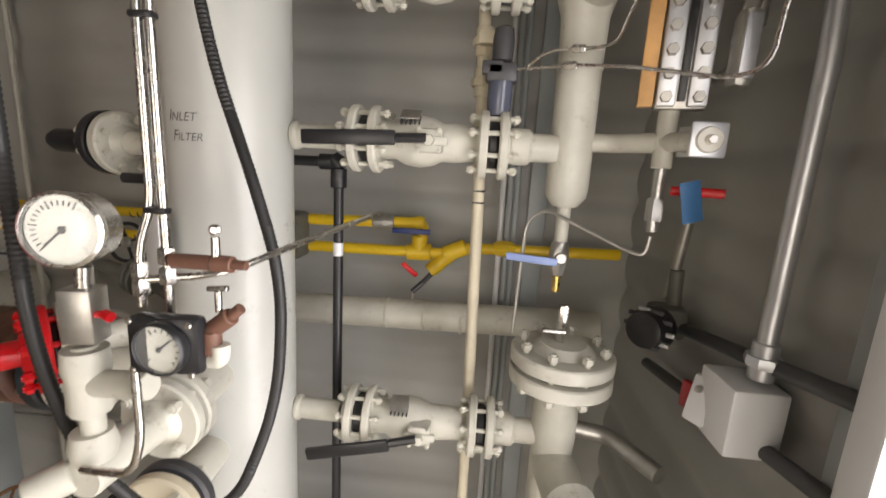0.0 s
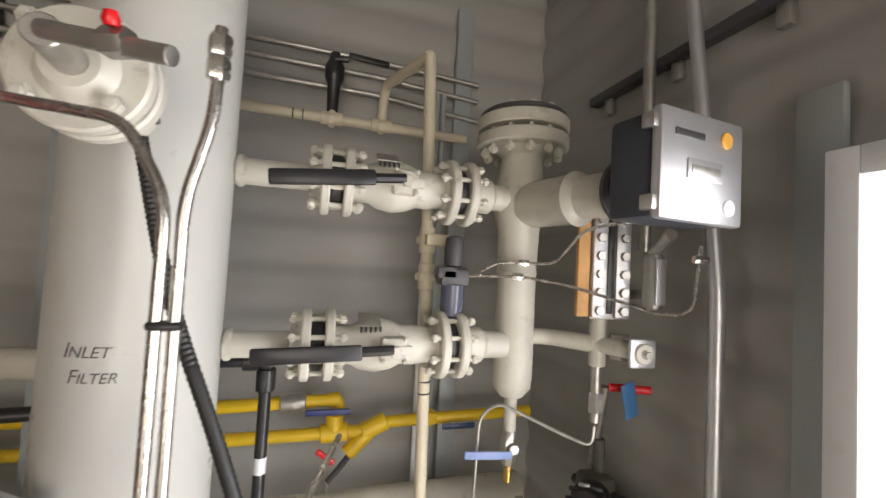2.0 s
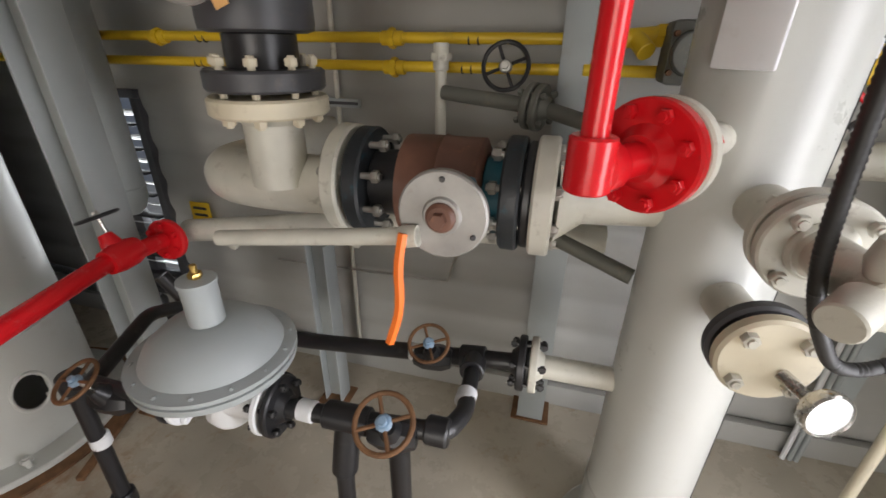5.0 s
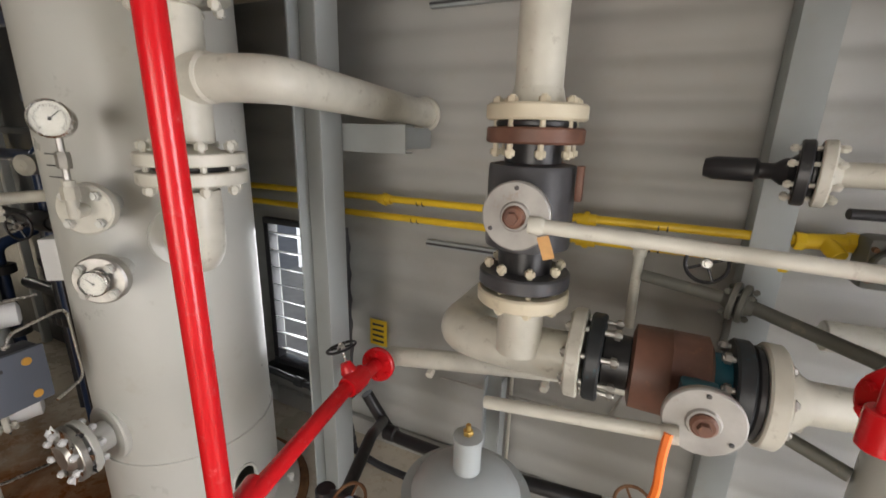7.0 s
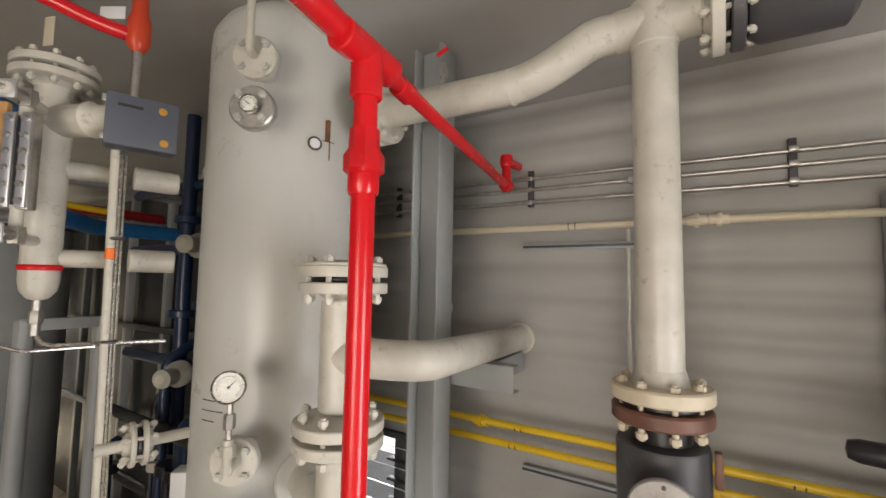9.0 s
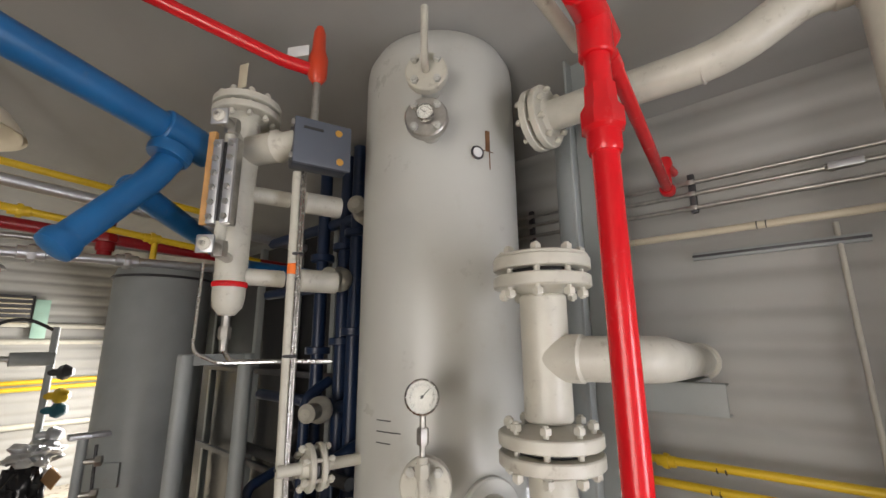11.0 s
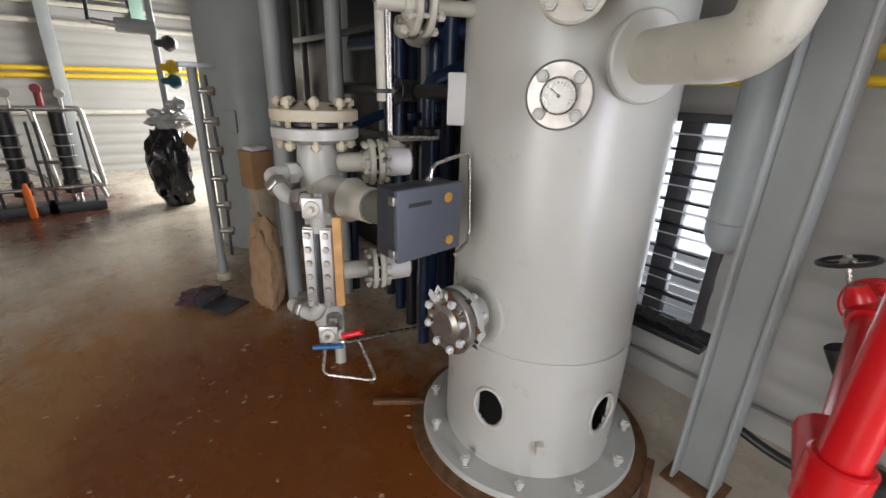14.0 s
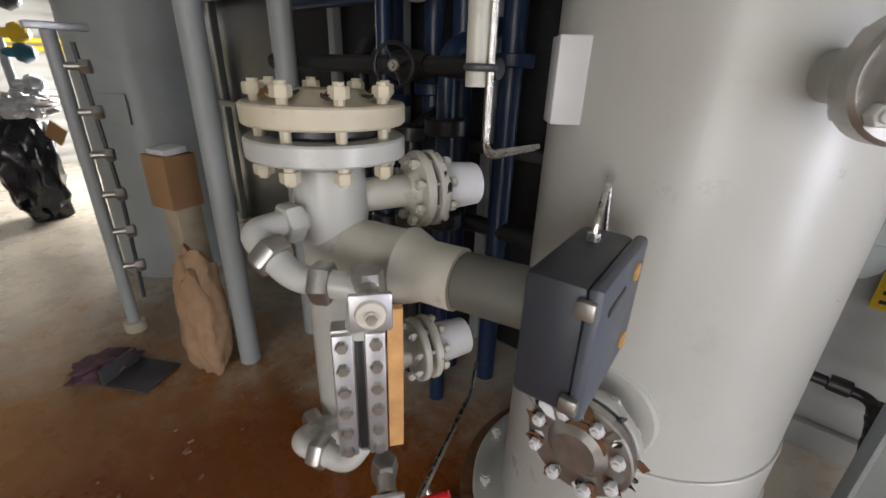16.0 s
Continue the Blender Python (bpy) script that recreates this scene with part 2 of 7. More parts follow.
def pipe(pts, r, bend=0.05, seg=16, ribs=0.0, caps=True):
    path = smooth_path(pts, bend)
    if ribs:
        dense = []
        for a, b in zip(path, path[1:]):
            n = max(1, int((b - a).length / ribs))
            dense += [a.lerp(b, i / n) for i in range(n)]
        path = dense + [path[-1]]
    bm = bmesh.new()
    rings = []
    t0 = (path[1] - path[0]).normalized()
    up = t0.orthogonal().normalized()
    for i, p in enumerate(path):
        t = (path[min(i + 1, len(path) - 1)] - path[max(i - 1, 0)]).normalized()
        up = (up - t * up.dot(t)).normalized()
        side = t.cross(up)
        rr = r * (0.86 if ribs and i % 2 else 1.0)
        rings.append([bm.verts.new(p + (up * math.cos(2 * math.pi * k / seg) + side * math.sin(2 * math.pi * k / seg)) * rr) for k in range(seg)])
    for a, b in zip(rings, rings[1:]):
        for k in range(seg):
            j = (k + 1) % seg
            bm.faces.new((a[k], a[j], b[j], b[k]))
    if caps:
        bm.faces.new(rings[0][::-1])
        bm.faces.new(rings[-1])
    return bm


def torus(p, axis, R, r, seg=32, sub=10):
    prof = [(R + r * math.cos(2 * math.pi * i / sub), r * math.sin(2 * math.pi * i / sub)) for i in range(sub + 1)]
    return lathe(prof, p, axis, seg, closed=False)


def thing(name, label, category, at=(0, 0, 0), group="", kind=""):
    ob = new(name)
    ob.empty_display_size = 0.1
    ob.location = at
    return tagged(ob, label, category, group, kind)


def root_of(ob):
    while ob.parent:
        ob = ob.parent
    return ob


def mesh_of(name, bm, material, smooth=True):
    me = bpy.data.meshes.new(name)
    bm.to_mesh(me)
    bm.free()
    me.materials.append(material)
    if smooth:
        me.polygons.foreach_set("use_smooth", [True] * len(me.polygons))
        me.set_sharp_from_angle(angle=radians(38))
    return me


def part(name, bm, material, parent, label=""):
    """Links a bmesh in world place as one mesh object under a thing or under a part."""
    bm.transform(Matrix.Translation(-root_of(parent).location))
    ob = new(name, mesh_of(name, bm, material))
    ob.parent = parent
    return tagged(ob, label)


def solid(name, bm, material, label="", category="", kind="", group=""):
    """A top-level thing that is one mesh."""
    return tagged(new(name, mesh_of(name, bm, material)), label, category, group, kind)


STUDS = {}


def studs(parent, p, axis, R, n, length, size, material, turn=0.5):
    """A ring of threaded studs with a hexagon nut at both ends, all on one shared mesh."""
    key = (round(length, 3), round(size, 4), material.name)
    if key not in STUDS:
        bm = joined(rod((0, 0, -length / 2), (0, 0, length / 2), size * 0.55, 8),
                    hexa((0, 0, length / 2 - size * 0.9), (0, 0, 1), size, size * 1.1),
                    hexa((0, 0, -length / 2 + size * 0.9), (0, 0, 1), size, size * 1.1))
        STUDS[key] = mesh_of("stud", bm, material)
    f = facing(axis)
    base = Vector(p) - root_of(parent).location
    for i in range(n):
        a = 2 * math.pi * (i + turn) / n
        ob = new("stud", STUDS[key])
        ob.parent = parent
        ob.matrix_local = Matrix.Translation(base + f.to_3x3() @ Vector((R * math.cos(a), R * math.sin(a), 0))) @ f


def flange_pair(parent, p, axis, R, t=0.026, n=8, gap=0.012, ma=None, mb=None, stud=0.011, bore=0.4, ms=None, hub=0.02):
    """Two bolted pipe flanges with a gasket between them."""
    ma, mb = ma or M_PIPE, mb or ma or M_PIPE
    a = Vector(axis).normalized()
    p = Vector(p)
    for s, m in ((-1, ma), (1, mb)):
        e = 0.004
        prof = [(R * 0.62, 0), (R * 0.62, gap * 0.3), (R - e, gap * 0.3), (R, gap * 0.3 + e), (R, t - e), (R - e, t), (R * (bore + 0.18), t), (R * bore, t + hub)]
        part("flange", lathe(prof, p + a * s * gap * 0.2, a * s, 40), m, parent)
    part("gasket", disc(p, a, R * 0.72, gap, 32), M_BLACK, parent, "dark ring gasket")
    studs(parent, p, a, R * 0.8, n, gap + 2 * t + stud * 3.4, stud, ms or ma)


def blind_flange(parent, p, axis, R, t=0.024, n=4, m=None, stud=0.012, ms=None):
    part("flange", disc(p, axis, R, t, 40), m or M_GREY, parent)
    studs(parent, p, axis, R * 0.74, n, t + stud * 3.0, stud, ms or m or M_GREY)


def flakes(parent, p, axis, R, n, seed, mats, size=0.022):
    """Curled paint flakes and rust crust round the rim of a bolted flange."""
    rnd = random.Random(seed)
    f = facing(axis).to_3x3()
    for k in range(n):
        a = rnd.uniform(0, 2 * math.pi)
        q = Vector(p) + f @ Vector((R * math.cos(a), R * math.sin(a), 0)) * rnd.uniform(0.82, 1.03)
        w = size * rnd.uniform(0.6, 1.5)
        bm = bmesh.new()
        rim = [bm.verts.new((w * math.cos(t * 1.047) * rnd.uniform(0.5, 1), w * 0.6 * math.sin(t * 1.047) * rnd.uniform(0.5, 1), rnd.uniform(0, w * 0.5))) for t in range(6)]
        top = bm.verts.new((0, 0, w * 0.25))
        low = bm.verts.new((0, 0, -w * 0.15))
        for t in range(6):
            bm.faces.new((rim[t], rim[(t + 1) % 6], top))
            bm.faces.new((rim[(t + 1) % 6], rim[t], low))
        bm.transform(Matrix.Translation(q) @ (f @ Matrix.Rotation(a, 3, 'Z') @ Matrix.Rotation(rnd.uniform(-0.7, 0.7), 3, 'X')).to_4x4())
        part("paint_flake", bm, rnd.choice(mats), parent)


# ---- building shell ----


def ribbed(x0, x1, z0, z1, thick=0.09, period=0.17, depth=0.016):
    """A wall leaf in the xz plane, front at y = 0 facing -y, with shallow rolled ribs; thickness towards +y."""
    bm = bmesh.new()
    n = max(2, int((z1 - z0) / 0.0142))
    fr = []
    for i in range(n + 1):
        z = z0 + (z1 - z0) * i / n
        u = (z / period) % 1.0
        d = depth * (0.5 - 0.5 * math.cos(2 * math.pi * u)) ** 2
        fr.append((bm.verts.new((x0, d, z)), bm.verts.new((x1, d, z))))
    bk = [bm.verts.new(v) for v in ((x0, thick, z0), (x1, thick, z0), (x0, thick, z1), (x1, thick, z1))]
    for (a, b), (c, d) in zip(fr, fr[1:]):
        bm.faces.new((a, b, d, c))
    bm.faces.new((bk[1], bk[0], bk[2], bk[3]))
    bm.faces.new((fr[0][1], fr[0][0], bk[0], bk[1]))
    bm.faces.new((fr[-1][0], fr[-1][1], bk[3], bk[2]))
    bm.faces.new([v[0] for v in fr] + [bk[2], bk[0]])
    bm.faces.new([v[1] for v in fr][::-1] + [bk[1], bk[3]])
    bmesh.ops.recalc_face_normals(bm, faces=bm.faces)
    return bm


def wall(name, leaves, m, label, material=None):
    bms = []
    for leaf in leaves:
        b = ribbed(*leaf)
        b.transform(m)
        bms.append(b)
    solid(name, joined(*bms), material or M_WALL, label, "wall", "structure")


LX0, LX1, LZ0, LZ1 = -3.34, -2.66, 0.33, 1.40
wall("wall_north", [(FAR_X, -10.0, 0, EAVE), (-10.0, -8.4, 2.4, EAVE), (-8.4, LX0, 0, EAVE), (LX0, LX1, 0, LZ0), (LX0, LX1, LZ1, EAVE), (LX1, WALL_X + 0.1, 0, EAVE)],
     pose(0, WALL_Y, 0), "light grey horizontally ribbed metal siding wall")
wall("wall_east", [(-WALL_Y, -0.87, 0, RIDGE + 0.1), (-0.87, 0.13, 2.36, RIDGE + 0.1), (0.13, -FRONT_Y, 0, RIDGE + 0.1)], pose(WALL_X, 0, 0, 0, 0, -90), "grey ribbed metal siding end wall with a doorway")
wall("wall_west", [(FRONT_Y, WALL_Y + 0.1, 0, RIDGE + 0.1)], pose(FAR_X, 0, 0, 0, 0, 90), "white ribbed metal siding end wall")
# unseen closing wall: dark to lower bounce, opening added for the fill lamp
wall("wall_south", [(-WALL_X, -0.65, 0, EAVE), (-0.65, 2.15, 2.7, EAVE), (2.15, -FAR_X, 0, EAVE)], pose(0, FRONT_Y, 0, 0, 0, 180), "unseen ribbed siding wall, darkened to cut bounce light, with an added wide opening", M_WALLD)

fl = box(((FAR_X + WALL_X) / 2, (FRONT_Y + WALL_Y) / 2, -0.1), (WALL_X - FAR_X + 0.3, WALL_Y - FRONT_Y + 0.3, 0.2), bevel=0)
solid("floor", fl, M_FLOOR, "worn concrete floor with rust-brown stains", "floor", "structure")
bm = bmesh.new()
bmesh.ops.create_grid(bm, x_segments=1, y_segments=1, size=60)
bm.transform(pose(0, 0, -0.22))
solid("ground", bm, mat("gravel_ground", (0.32, 0.30, 0.27), 0.9), "grey gravel ground outside the building", "ground", "structure")


def slope(y0, z0, y1, z1):
    bm = bmesh.new()
    xs = (FAR_X - 0.2, WALL_X + 0.2)
    n = 60
    pts = []
    for i in range(n + 1):
        u = i / n
        y, z = y0 + (y1 - y0) * u, z0 + (z1 - z0) * u
        d = 0.012 if i % 5 == 0 else 0.0
        pts.append((bm.verts.new((xs[0], y, z - d)), bm.verts.new((xs[1], y, z - d)), bm.verts.new((xs[0], y, z + 0.1)), bm.verts.new((xs[1], y, z + 0.1))))
    for a, b in zip(pts, pts[1:]):
        bm.faces.new((a[0], b[0], b[1], a[1]))
        bm.faces.new((a[2], a[3], b[3], b[2]))
    bm.faces.new((pts[0][0], pts[0][1], pts[0][3], pts[0][2]))
    bm.faces.new((pts[-1][0], pts[-1][2], pts[-1][3], pts[-1][1]))
    bmesh.ops.recalc_face_normals(bm, faces=bm.faces)
    return bm


solid("ceiling", joined(slope(WALL_Y + 0.12, EAVE - 0.03, RIDGE_Y, RIDGE), slope(FRONT_Y - 0.12, EAVE - 0.03, RIDGE_Y, RIDGE)), M_CEIL, "pale grey pitched metal roof lining", "ceiling", "structure")

# doorway in the end wall
dr = thing("door_1", "open exterior doorway with white steel frame", "door", (WALL_X, 0.37, 0), kind="structure")
part("door_frame", joined(box((WALL_X - 0.01, 0.845, 1.18), (0.14, 0.05, 2.36)), box((WALL_X - 0.01, -0.105, 1.18), (0.14, 0.05, 2.36)), box((WALL_X - 0.01, 0.37, 2.335), (0.14, 0.9, 0.05))), M_WHITE, dr)
part("door_trim", box((WALL_X - 0.012, 0.915, 1.25), (0.02, 0.08, 2.5)), M_STEELP, dr)
bm = box((WALL_X + 6, 0.4, 1.5), (0.1, 9, 5), bevel=0)
solid("backdrop", bm, M_GLOW, "bright overcast daylight beyond the doorway", "backdrop", "structure")

# louvred window
lw = thing("window_1", "louvred window with open glass slats and black frame", "window", ((LX0 + LX1) / 2, WALL_Y, LZ0), kind="structure")
for z in (LZ0 + 0.02, LZ1 - 0.02):
    part("window_frame", box(((LX0 + LX1) / 2, WALL_Y + 0.01, z), (LX1 - LX0, 0.08, 0.04)), M_DKGREY, lw)
part("mullion", box(((LX0 + LX1) / 2 + 0.08, WALL_Y + 0.01, (LZ0 + LZ1) / 2), (0.10, 0.05, LZ1 - LZ0 - 0.08)), M_DKGREY, lw)
for x in (LX0 + 0.02, LX1 - 0.02):
    part("window_frame", box((x, WALL_Y + 0.01, (LZ0 + LZ1) / 2), (0.045, 0.07, LZ1 - LZ0 - 0.08)), M_DKGREY, lw)
part("window_sill", box(((LX0 + LX1) / 2, WALL_Y - 0.03, LZ0 - 0.03), (LX1 - LX0 + 0.1, 0.12, 0.035)), M_BLACK, lw)
slat = mesh_of("slat", box((0, 0, 0), (LX1 - LX0 - 0.08, 0.005, 0.10), bevel=0.0015, rx=62), M_WHITE)
for i in range(8):
    ob = new("slat", slat)
    ob.parent = lw
    ob.location = (0, 0.02, 0.10 + i * 0.122)
    part("slat_clip", box(((LX0 + LX1) / 2 + 0.14, WALL_Y - 0.02, LZ0 + 0.05 + i * 0.122), (0.30, 0.05, 0.012)), M_BLACK, lw)
bm = box((-3.0, WALL_Y + 3, 1.2), (6, 0.1, 4), bevel=0)
solid("backdrop", bm, M_GLOW, "bright overcast daylight beyond the louvres", "backdrop", "structure")


def i_beam(name, x, y, z0, z1, w, d, tf, m, label, along='x'):
    """A rolled steel post: two flanges and a web."""
    t = thing(name, label, "column", (x, y, z0))
    for s in (-1, 1):
        part("beam_flange", box((x + s * (d - tf) / 2, y, (z0 + z1) / 2), (tf, w, z1 - z0), bevel=0.002), m, t)
    part("web", box((x, y, (z0 + z1) / 2), (d - 2 * tf, tf * 0.7, z1 - z0), bevel=0.001), m, t)
    part("base_plate", box((x, y, z0 + 0.006), (d + 0.06, w + 0.05, 0.012)), M_RUST, t)
    return t


cl = i_beam("steel_column", -2.36, 1.44, 0, 3.46, 0.13, 0.15, 0.012, M_STEELP, "grey painted steel I-section column beside the vessel")
br = thing("channel_bracket", "grey steel channel bracket under the inlet pipe", "bracket", (-2.1, 1.55, 1.9))
part("channel", joined(box((-2.165, 1.52, 1.937), (0.37, 0.008, 0.115)), box((-2.165, 1.55, 1.991), (0.37, 0.06, 0.008)), box((-2.165, 1.55, 1.883), (0.37, 0.06, 0.008))), M_STEELP, br)
part("stay", box((-2.14, 1.78, 1.937), (0.06, 0.44, 0.1)), M_STEELP, br)
wp = i_beam("wall_post", -0.655, 1.91, 0, 2.71, 0.13, 0.115, 0.010, M_STEELP, "grey painted steel wall post")
part("front_plate", box((-0.655, 1.838, 1.355), (0.118, 0.008, 2.71), bevel=0.002), M_STEELP, wp)
pp = i_beam("pipe_post", -1.6, 1.72, 0, 0.86, 0.09, 0.09, 0.008, M_STEELP, "short grey steel post carrying a pipe")
bs = solid("baseboard", joined(box(((LX0 + FAR_X) / 2, WALL_Y - 0.015, 0.06), (LX0 - FAR_X, 0.03, 0.12)), box(((WALL_X + LX0) / 2, WALL_Y - 0.02, 0.06), (WALL_X - LX0 - 0.02, 0.04, 0.12))), M_WALL, "grey sill angle at the foot of the wall", "trim", "structure")

# ---- pipework helpers ----


def run(name, label, category, pts, r, m, bend=0.06, marks=(), couplings=(), mk=None):
    """A pipe or conduit run, with bands and screwed couplings at given places."""
    t = thing(name, label, category, pts[0])
    part("pipe", pipe(pts, r, bend), m, t)
    for p, ax in marks:
        a = Vector(ax).normalized()
        for s in (-0.016, 0.016):
            part("marker_band", disc(Vector(p) + a * s, a, r + 0.001, 0.006, 20), M_INK, t, "black marker band")
    for p, ax in couplings:
        a = Vector(ax).normalized()
        part("union", joined(rod(Vector(p) - a * r * 2.2, Vector(p) + a * r * 2.2, r * 1.35), lathe([(r * 1.8, -r * 0.6), (r * 1.95, 0), (r * 1.8, r * 0.6)], p, a, 8)), mk or m, t)
    return t


def dial_gauge(parent, p, axis, R, depth=0.045, m=None, ticks=26, needle=220):
    """A round gauge: case, bezel, white face, scale, pointer and glass."""
    a = Vector(axis).normalized()
    f = facing(a)
    p = Vector(p)
    case = part("case", lathe([(R * 0.6, -depth), (R * 0.93, -depth * 0.9), (R * 0.95, -0.006)], p, a, 40), m or M_STEEL, parent)
    part("bezel", lathe([(R * 0.95, -0.012), (R, -0.008), (R, 0.004), (R * 0.92, 0.008), (R * 0.88, 0.002)], p, a, 40, closed=False), m or M_STEEL, parent, "bright rim")
    face = part("face", disc(p - a * 0.004, a, R * 0.9, 0.004, 40), M_DIAL, parent, "white dial face")
    tick_bms = []
    for i in range(ticks):
        an = radians(225 - 270 * i / (ticks - 1))
        w = 0.010 if i % 5 else 0.018
        tick_bms.append(box((math.cos(an) * R * 0.68, math.sin(an) * R * 0.68, -0.0012), (R * (0.12 if i % 5 else 0.2), 0.0016, 0.0012), math.degrees(an), 0))
    tb = joined(*tick_bms)
    tb.transform(Matrix.Translation(p) @ f)
    part("scale", tb, M_PINK if R > 0.06 else M_INK, face)
    nb = joined(box((math.cos(radians(needle)) * R * 0.24, math.sin(radians(needle)) * R * 0.24, 0.0006), (R * 0.72, 0.003, 0.0012), needle, 0), disc((0, 0, 0.001), (0, 0, 1), R * 0.1, 0.002, 16))
    nb.transform(Matrix.Translation(p) @ f)
    part("pointer", nb, M_INK, face)
    g = part("glass", disc(p + a * 0.004, a, R * 0.88, 0.002, 40), M_GLASS, parent)
    g.visible_shadow = False


def handwheel(parent, p, axis, R, m, hub=None):
    a = Vector(axis).normalized()
    f = facing(a)
    w = part("handwheel", torus(p, a, R, R * 0.1, 28, 8), m, parent)
    p = Vector(p)
    for k in range(4):
        d = f.to_3x3() @ Vector((math.cos(k * math.pi / 2 + 0.4), math.sin(k * math.pi / 2 + 0.4), 0))
        part("spoke", rod(p + d * R * 0.15, p + d * R * 0.97, R * 0.075, 8), m, w)
    part("hub", joined(disc(p, a, R * 0.3, R * 0.25, 20), hexa(p + a * R * 0.22, a, R * 0.16, R * 0.2)), hub or M_ZINC, w, "bright hub nut")
    part("stem", rod(p - a * R * 1.1, p, R * 0.1, 10), M_STEEL, w)


def lever(parent, p0, p1, w=0.034, t=0.014, m=None):
    """A flat lever handle with a rounded grip and a cranked end."""
    p0, p1 = Vector(p0), Vector(p1)
    d = p1 - p0
    q = p0 + d * 0.16
    an = math.degrees(math.atan2(d.z, -d.x))
    g0 = p0.lerp(p1, 0.24)
    grip = box((g0 + p1) / 2, ((p1 - g0).length, t, w), 0, 0.005, ry=an if d.x < 0 else -an)
    part("lever", joined(pipe([p0, q, g0], t * 0.8, 0.02, 8), grip), m or M_BLACK, parent, "black lever handle")


def ball_valve_row(z, y, x0, x1, knob_z, name_label, lever_z0, lever_z1, xs):
    """A nozzle line with two flanged joints and a lever ball valve between them."""
    f1, f2, vb, end = xs
    t = thing("ball_valve_line", name_label, "valve", (vb, y, z), "manifold valve lines")
    part("nozzle", pipe([(x0, y, z), (f1 - 0.05, y, z)], 0.030, 0), M_PIPE, t)
    part("weld_collar", disc((x0 + 0.012, y, z), (1, 0, 0), 0.036, 0.02, 24), M_PIPE, t)
    flange_pair(t, (f1 + 0.012, y, z), (1, 0, 0), 0.0825, 0.030, 8, 0.030, stud=0.0105, hub=0.018)
    prof = [(0.040, 0), (0.048, 0.02), (0.045, 0.05), (0.058, 0.075), (0.064, 0.11), (0.058, 0.145), (0.046, 0.17), (0.048, 0.20), (0.040, f2 - f1 - 0.07)]
    part("valve_body", lathe(prof, (f1 + 0.035, y, z), (1, 0, 0), 32), M_PIPE, t)
    part("name_plate", box((f1 + 0.125, y - 0.03, z + 0.062), (0.05, 0.05, 0.004), rx=30), M_ZINC, t)
    for i in range(5):
        part("casting_rib", box((f1 + 0.105 + i * 0.011, y - 0.042, z + 0.048), (0.004, 0.03, 0.012), rx=35), M_DKGREY, t)
    part("stem_housing", joined(box((vb, y - 0.056, z), (0.062, 0.05, 0.056), bevel=0.008), box((vb, y - 0.078, z), (0.085, 0.014, 0.022)), hexa((vb, y - 0.092, z), (0, -1, 0), 0.014, 0.018)), M_PIPE, t)
    studs(t, (vb, y - 0.08, z), (0, 1, 0), 0.034, 4, 0.02, 0.006, M_PIPE)
    lever(t, (vb - 0.005, y - 0.095, z + 0.004), (lever_z0[0], y - 0.115, lever_z0[1]))
    flange_pair(t, (f2, y, z), (1, 0, 0), 0.0825, 0.030, 8, 0.026, stud=0.0105, hub=0.018)
    part("spool", lathe([(0.034, 0), (0.044, 0.012), (0.044, 0.055), (0.034, 0.065), (0.034, x1 - f2 - 0.03)], (f2 + 0.03, y, z), (1, 0, 0), 28), M_PIPE, t)
    return t


# ---- inlet filter vessel ----
VA = Vector((-0.30, 1.365, 0))
RA = 0.148
va = thing("inlet_filter_vessel", "tall pale grey painted steel inlet filter vessel, hand lettered", "vessel", (VA.x, VA.y, 0))
part("shell", lathe([(RA, 0.30), (RA, 2.75), (RA * 0.97, 2.80), (RA * 0.85, 2.85), (RA * 0.55, 2.89), (0, 2.905)], (VA.x, VA.y, 0), seg=64), M_GREY, va)
part("skirt", lathe([(RA + 0.006, 0.02), (RA + 0.006, 0.31), (RA, 0.315)], (VA.x, VA.y, 0), seg=48), M_GREY, va)
part("base_ring", disc((VA.x, VA.y, 0.012), (0, 0, 1), RA + 0.07, 0.024, 48), M_GREY, va)
studs(va, (VA.x, VA.y, 0.025), (0, 0, 1), RA + 0.042, 8, 0.05, 0.014, M_ZINC)


def lettering(text, parent, place, size, rot, material, wrap=None):
    """Hand lettering turned into mesh; wrap = (axis x, axis y, radius, start angle) bends it round a vessel."""
    cu = bpy.data.curves.new("writing", 'FONT')
    cu.body, cu.size, cu.extrude = text, size, 0.0
    cu.align_x, cu.align_y, cu.shear = 'LEFT', 'CENTER', 0.22
    for ch in cu.body_format:
        ch.use_small_caps = True
    tmp = new("writing", cu)
    me = bpy.data.meshes.new_from_object(tmp.evaluated_get(bpy.context.evaluated_depsgraph_get()))
    bpy.data.objects.remove(tmp)
    bpy.data.curves.remove(cu)
    bm = bmesh.new()
    bm.from_mesh(me)
    bpy.data.meshes.remove(me)
    if wrap:
        cx, cy, r, a0 = wrap
        bmesh.ops.subdivide_edges(bm, edges=[e for e in bm.edges if e.calc_length() > size * 0.4], cuts=2)
        for v in bm.verts:
            an = a0 + v.co.x / r
            v.co = Vector((cx + (r + 0.0012) * math.cos(an), cy + (r + 0.0012) * math.sin(an), place[2] + v.co.y))
    else:
        bm.transform(pose(*place, *rot))
    return part("lettering", bm, material, parent, "dark hand lettering")


lettering("Inlet", va, (0, 0, 1.955), 0.036, None, M_PEN, (VA.x, VA.y, RA, radians(-115)))
lettering("Filter", va, (0, 0, 1.912), 0.033, None, M_PEN, (VA.x, VA.y, RA, radians(-111)))
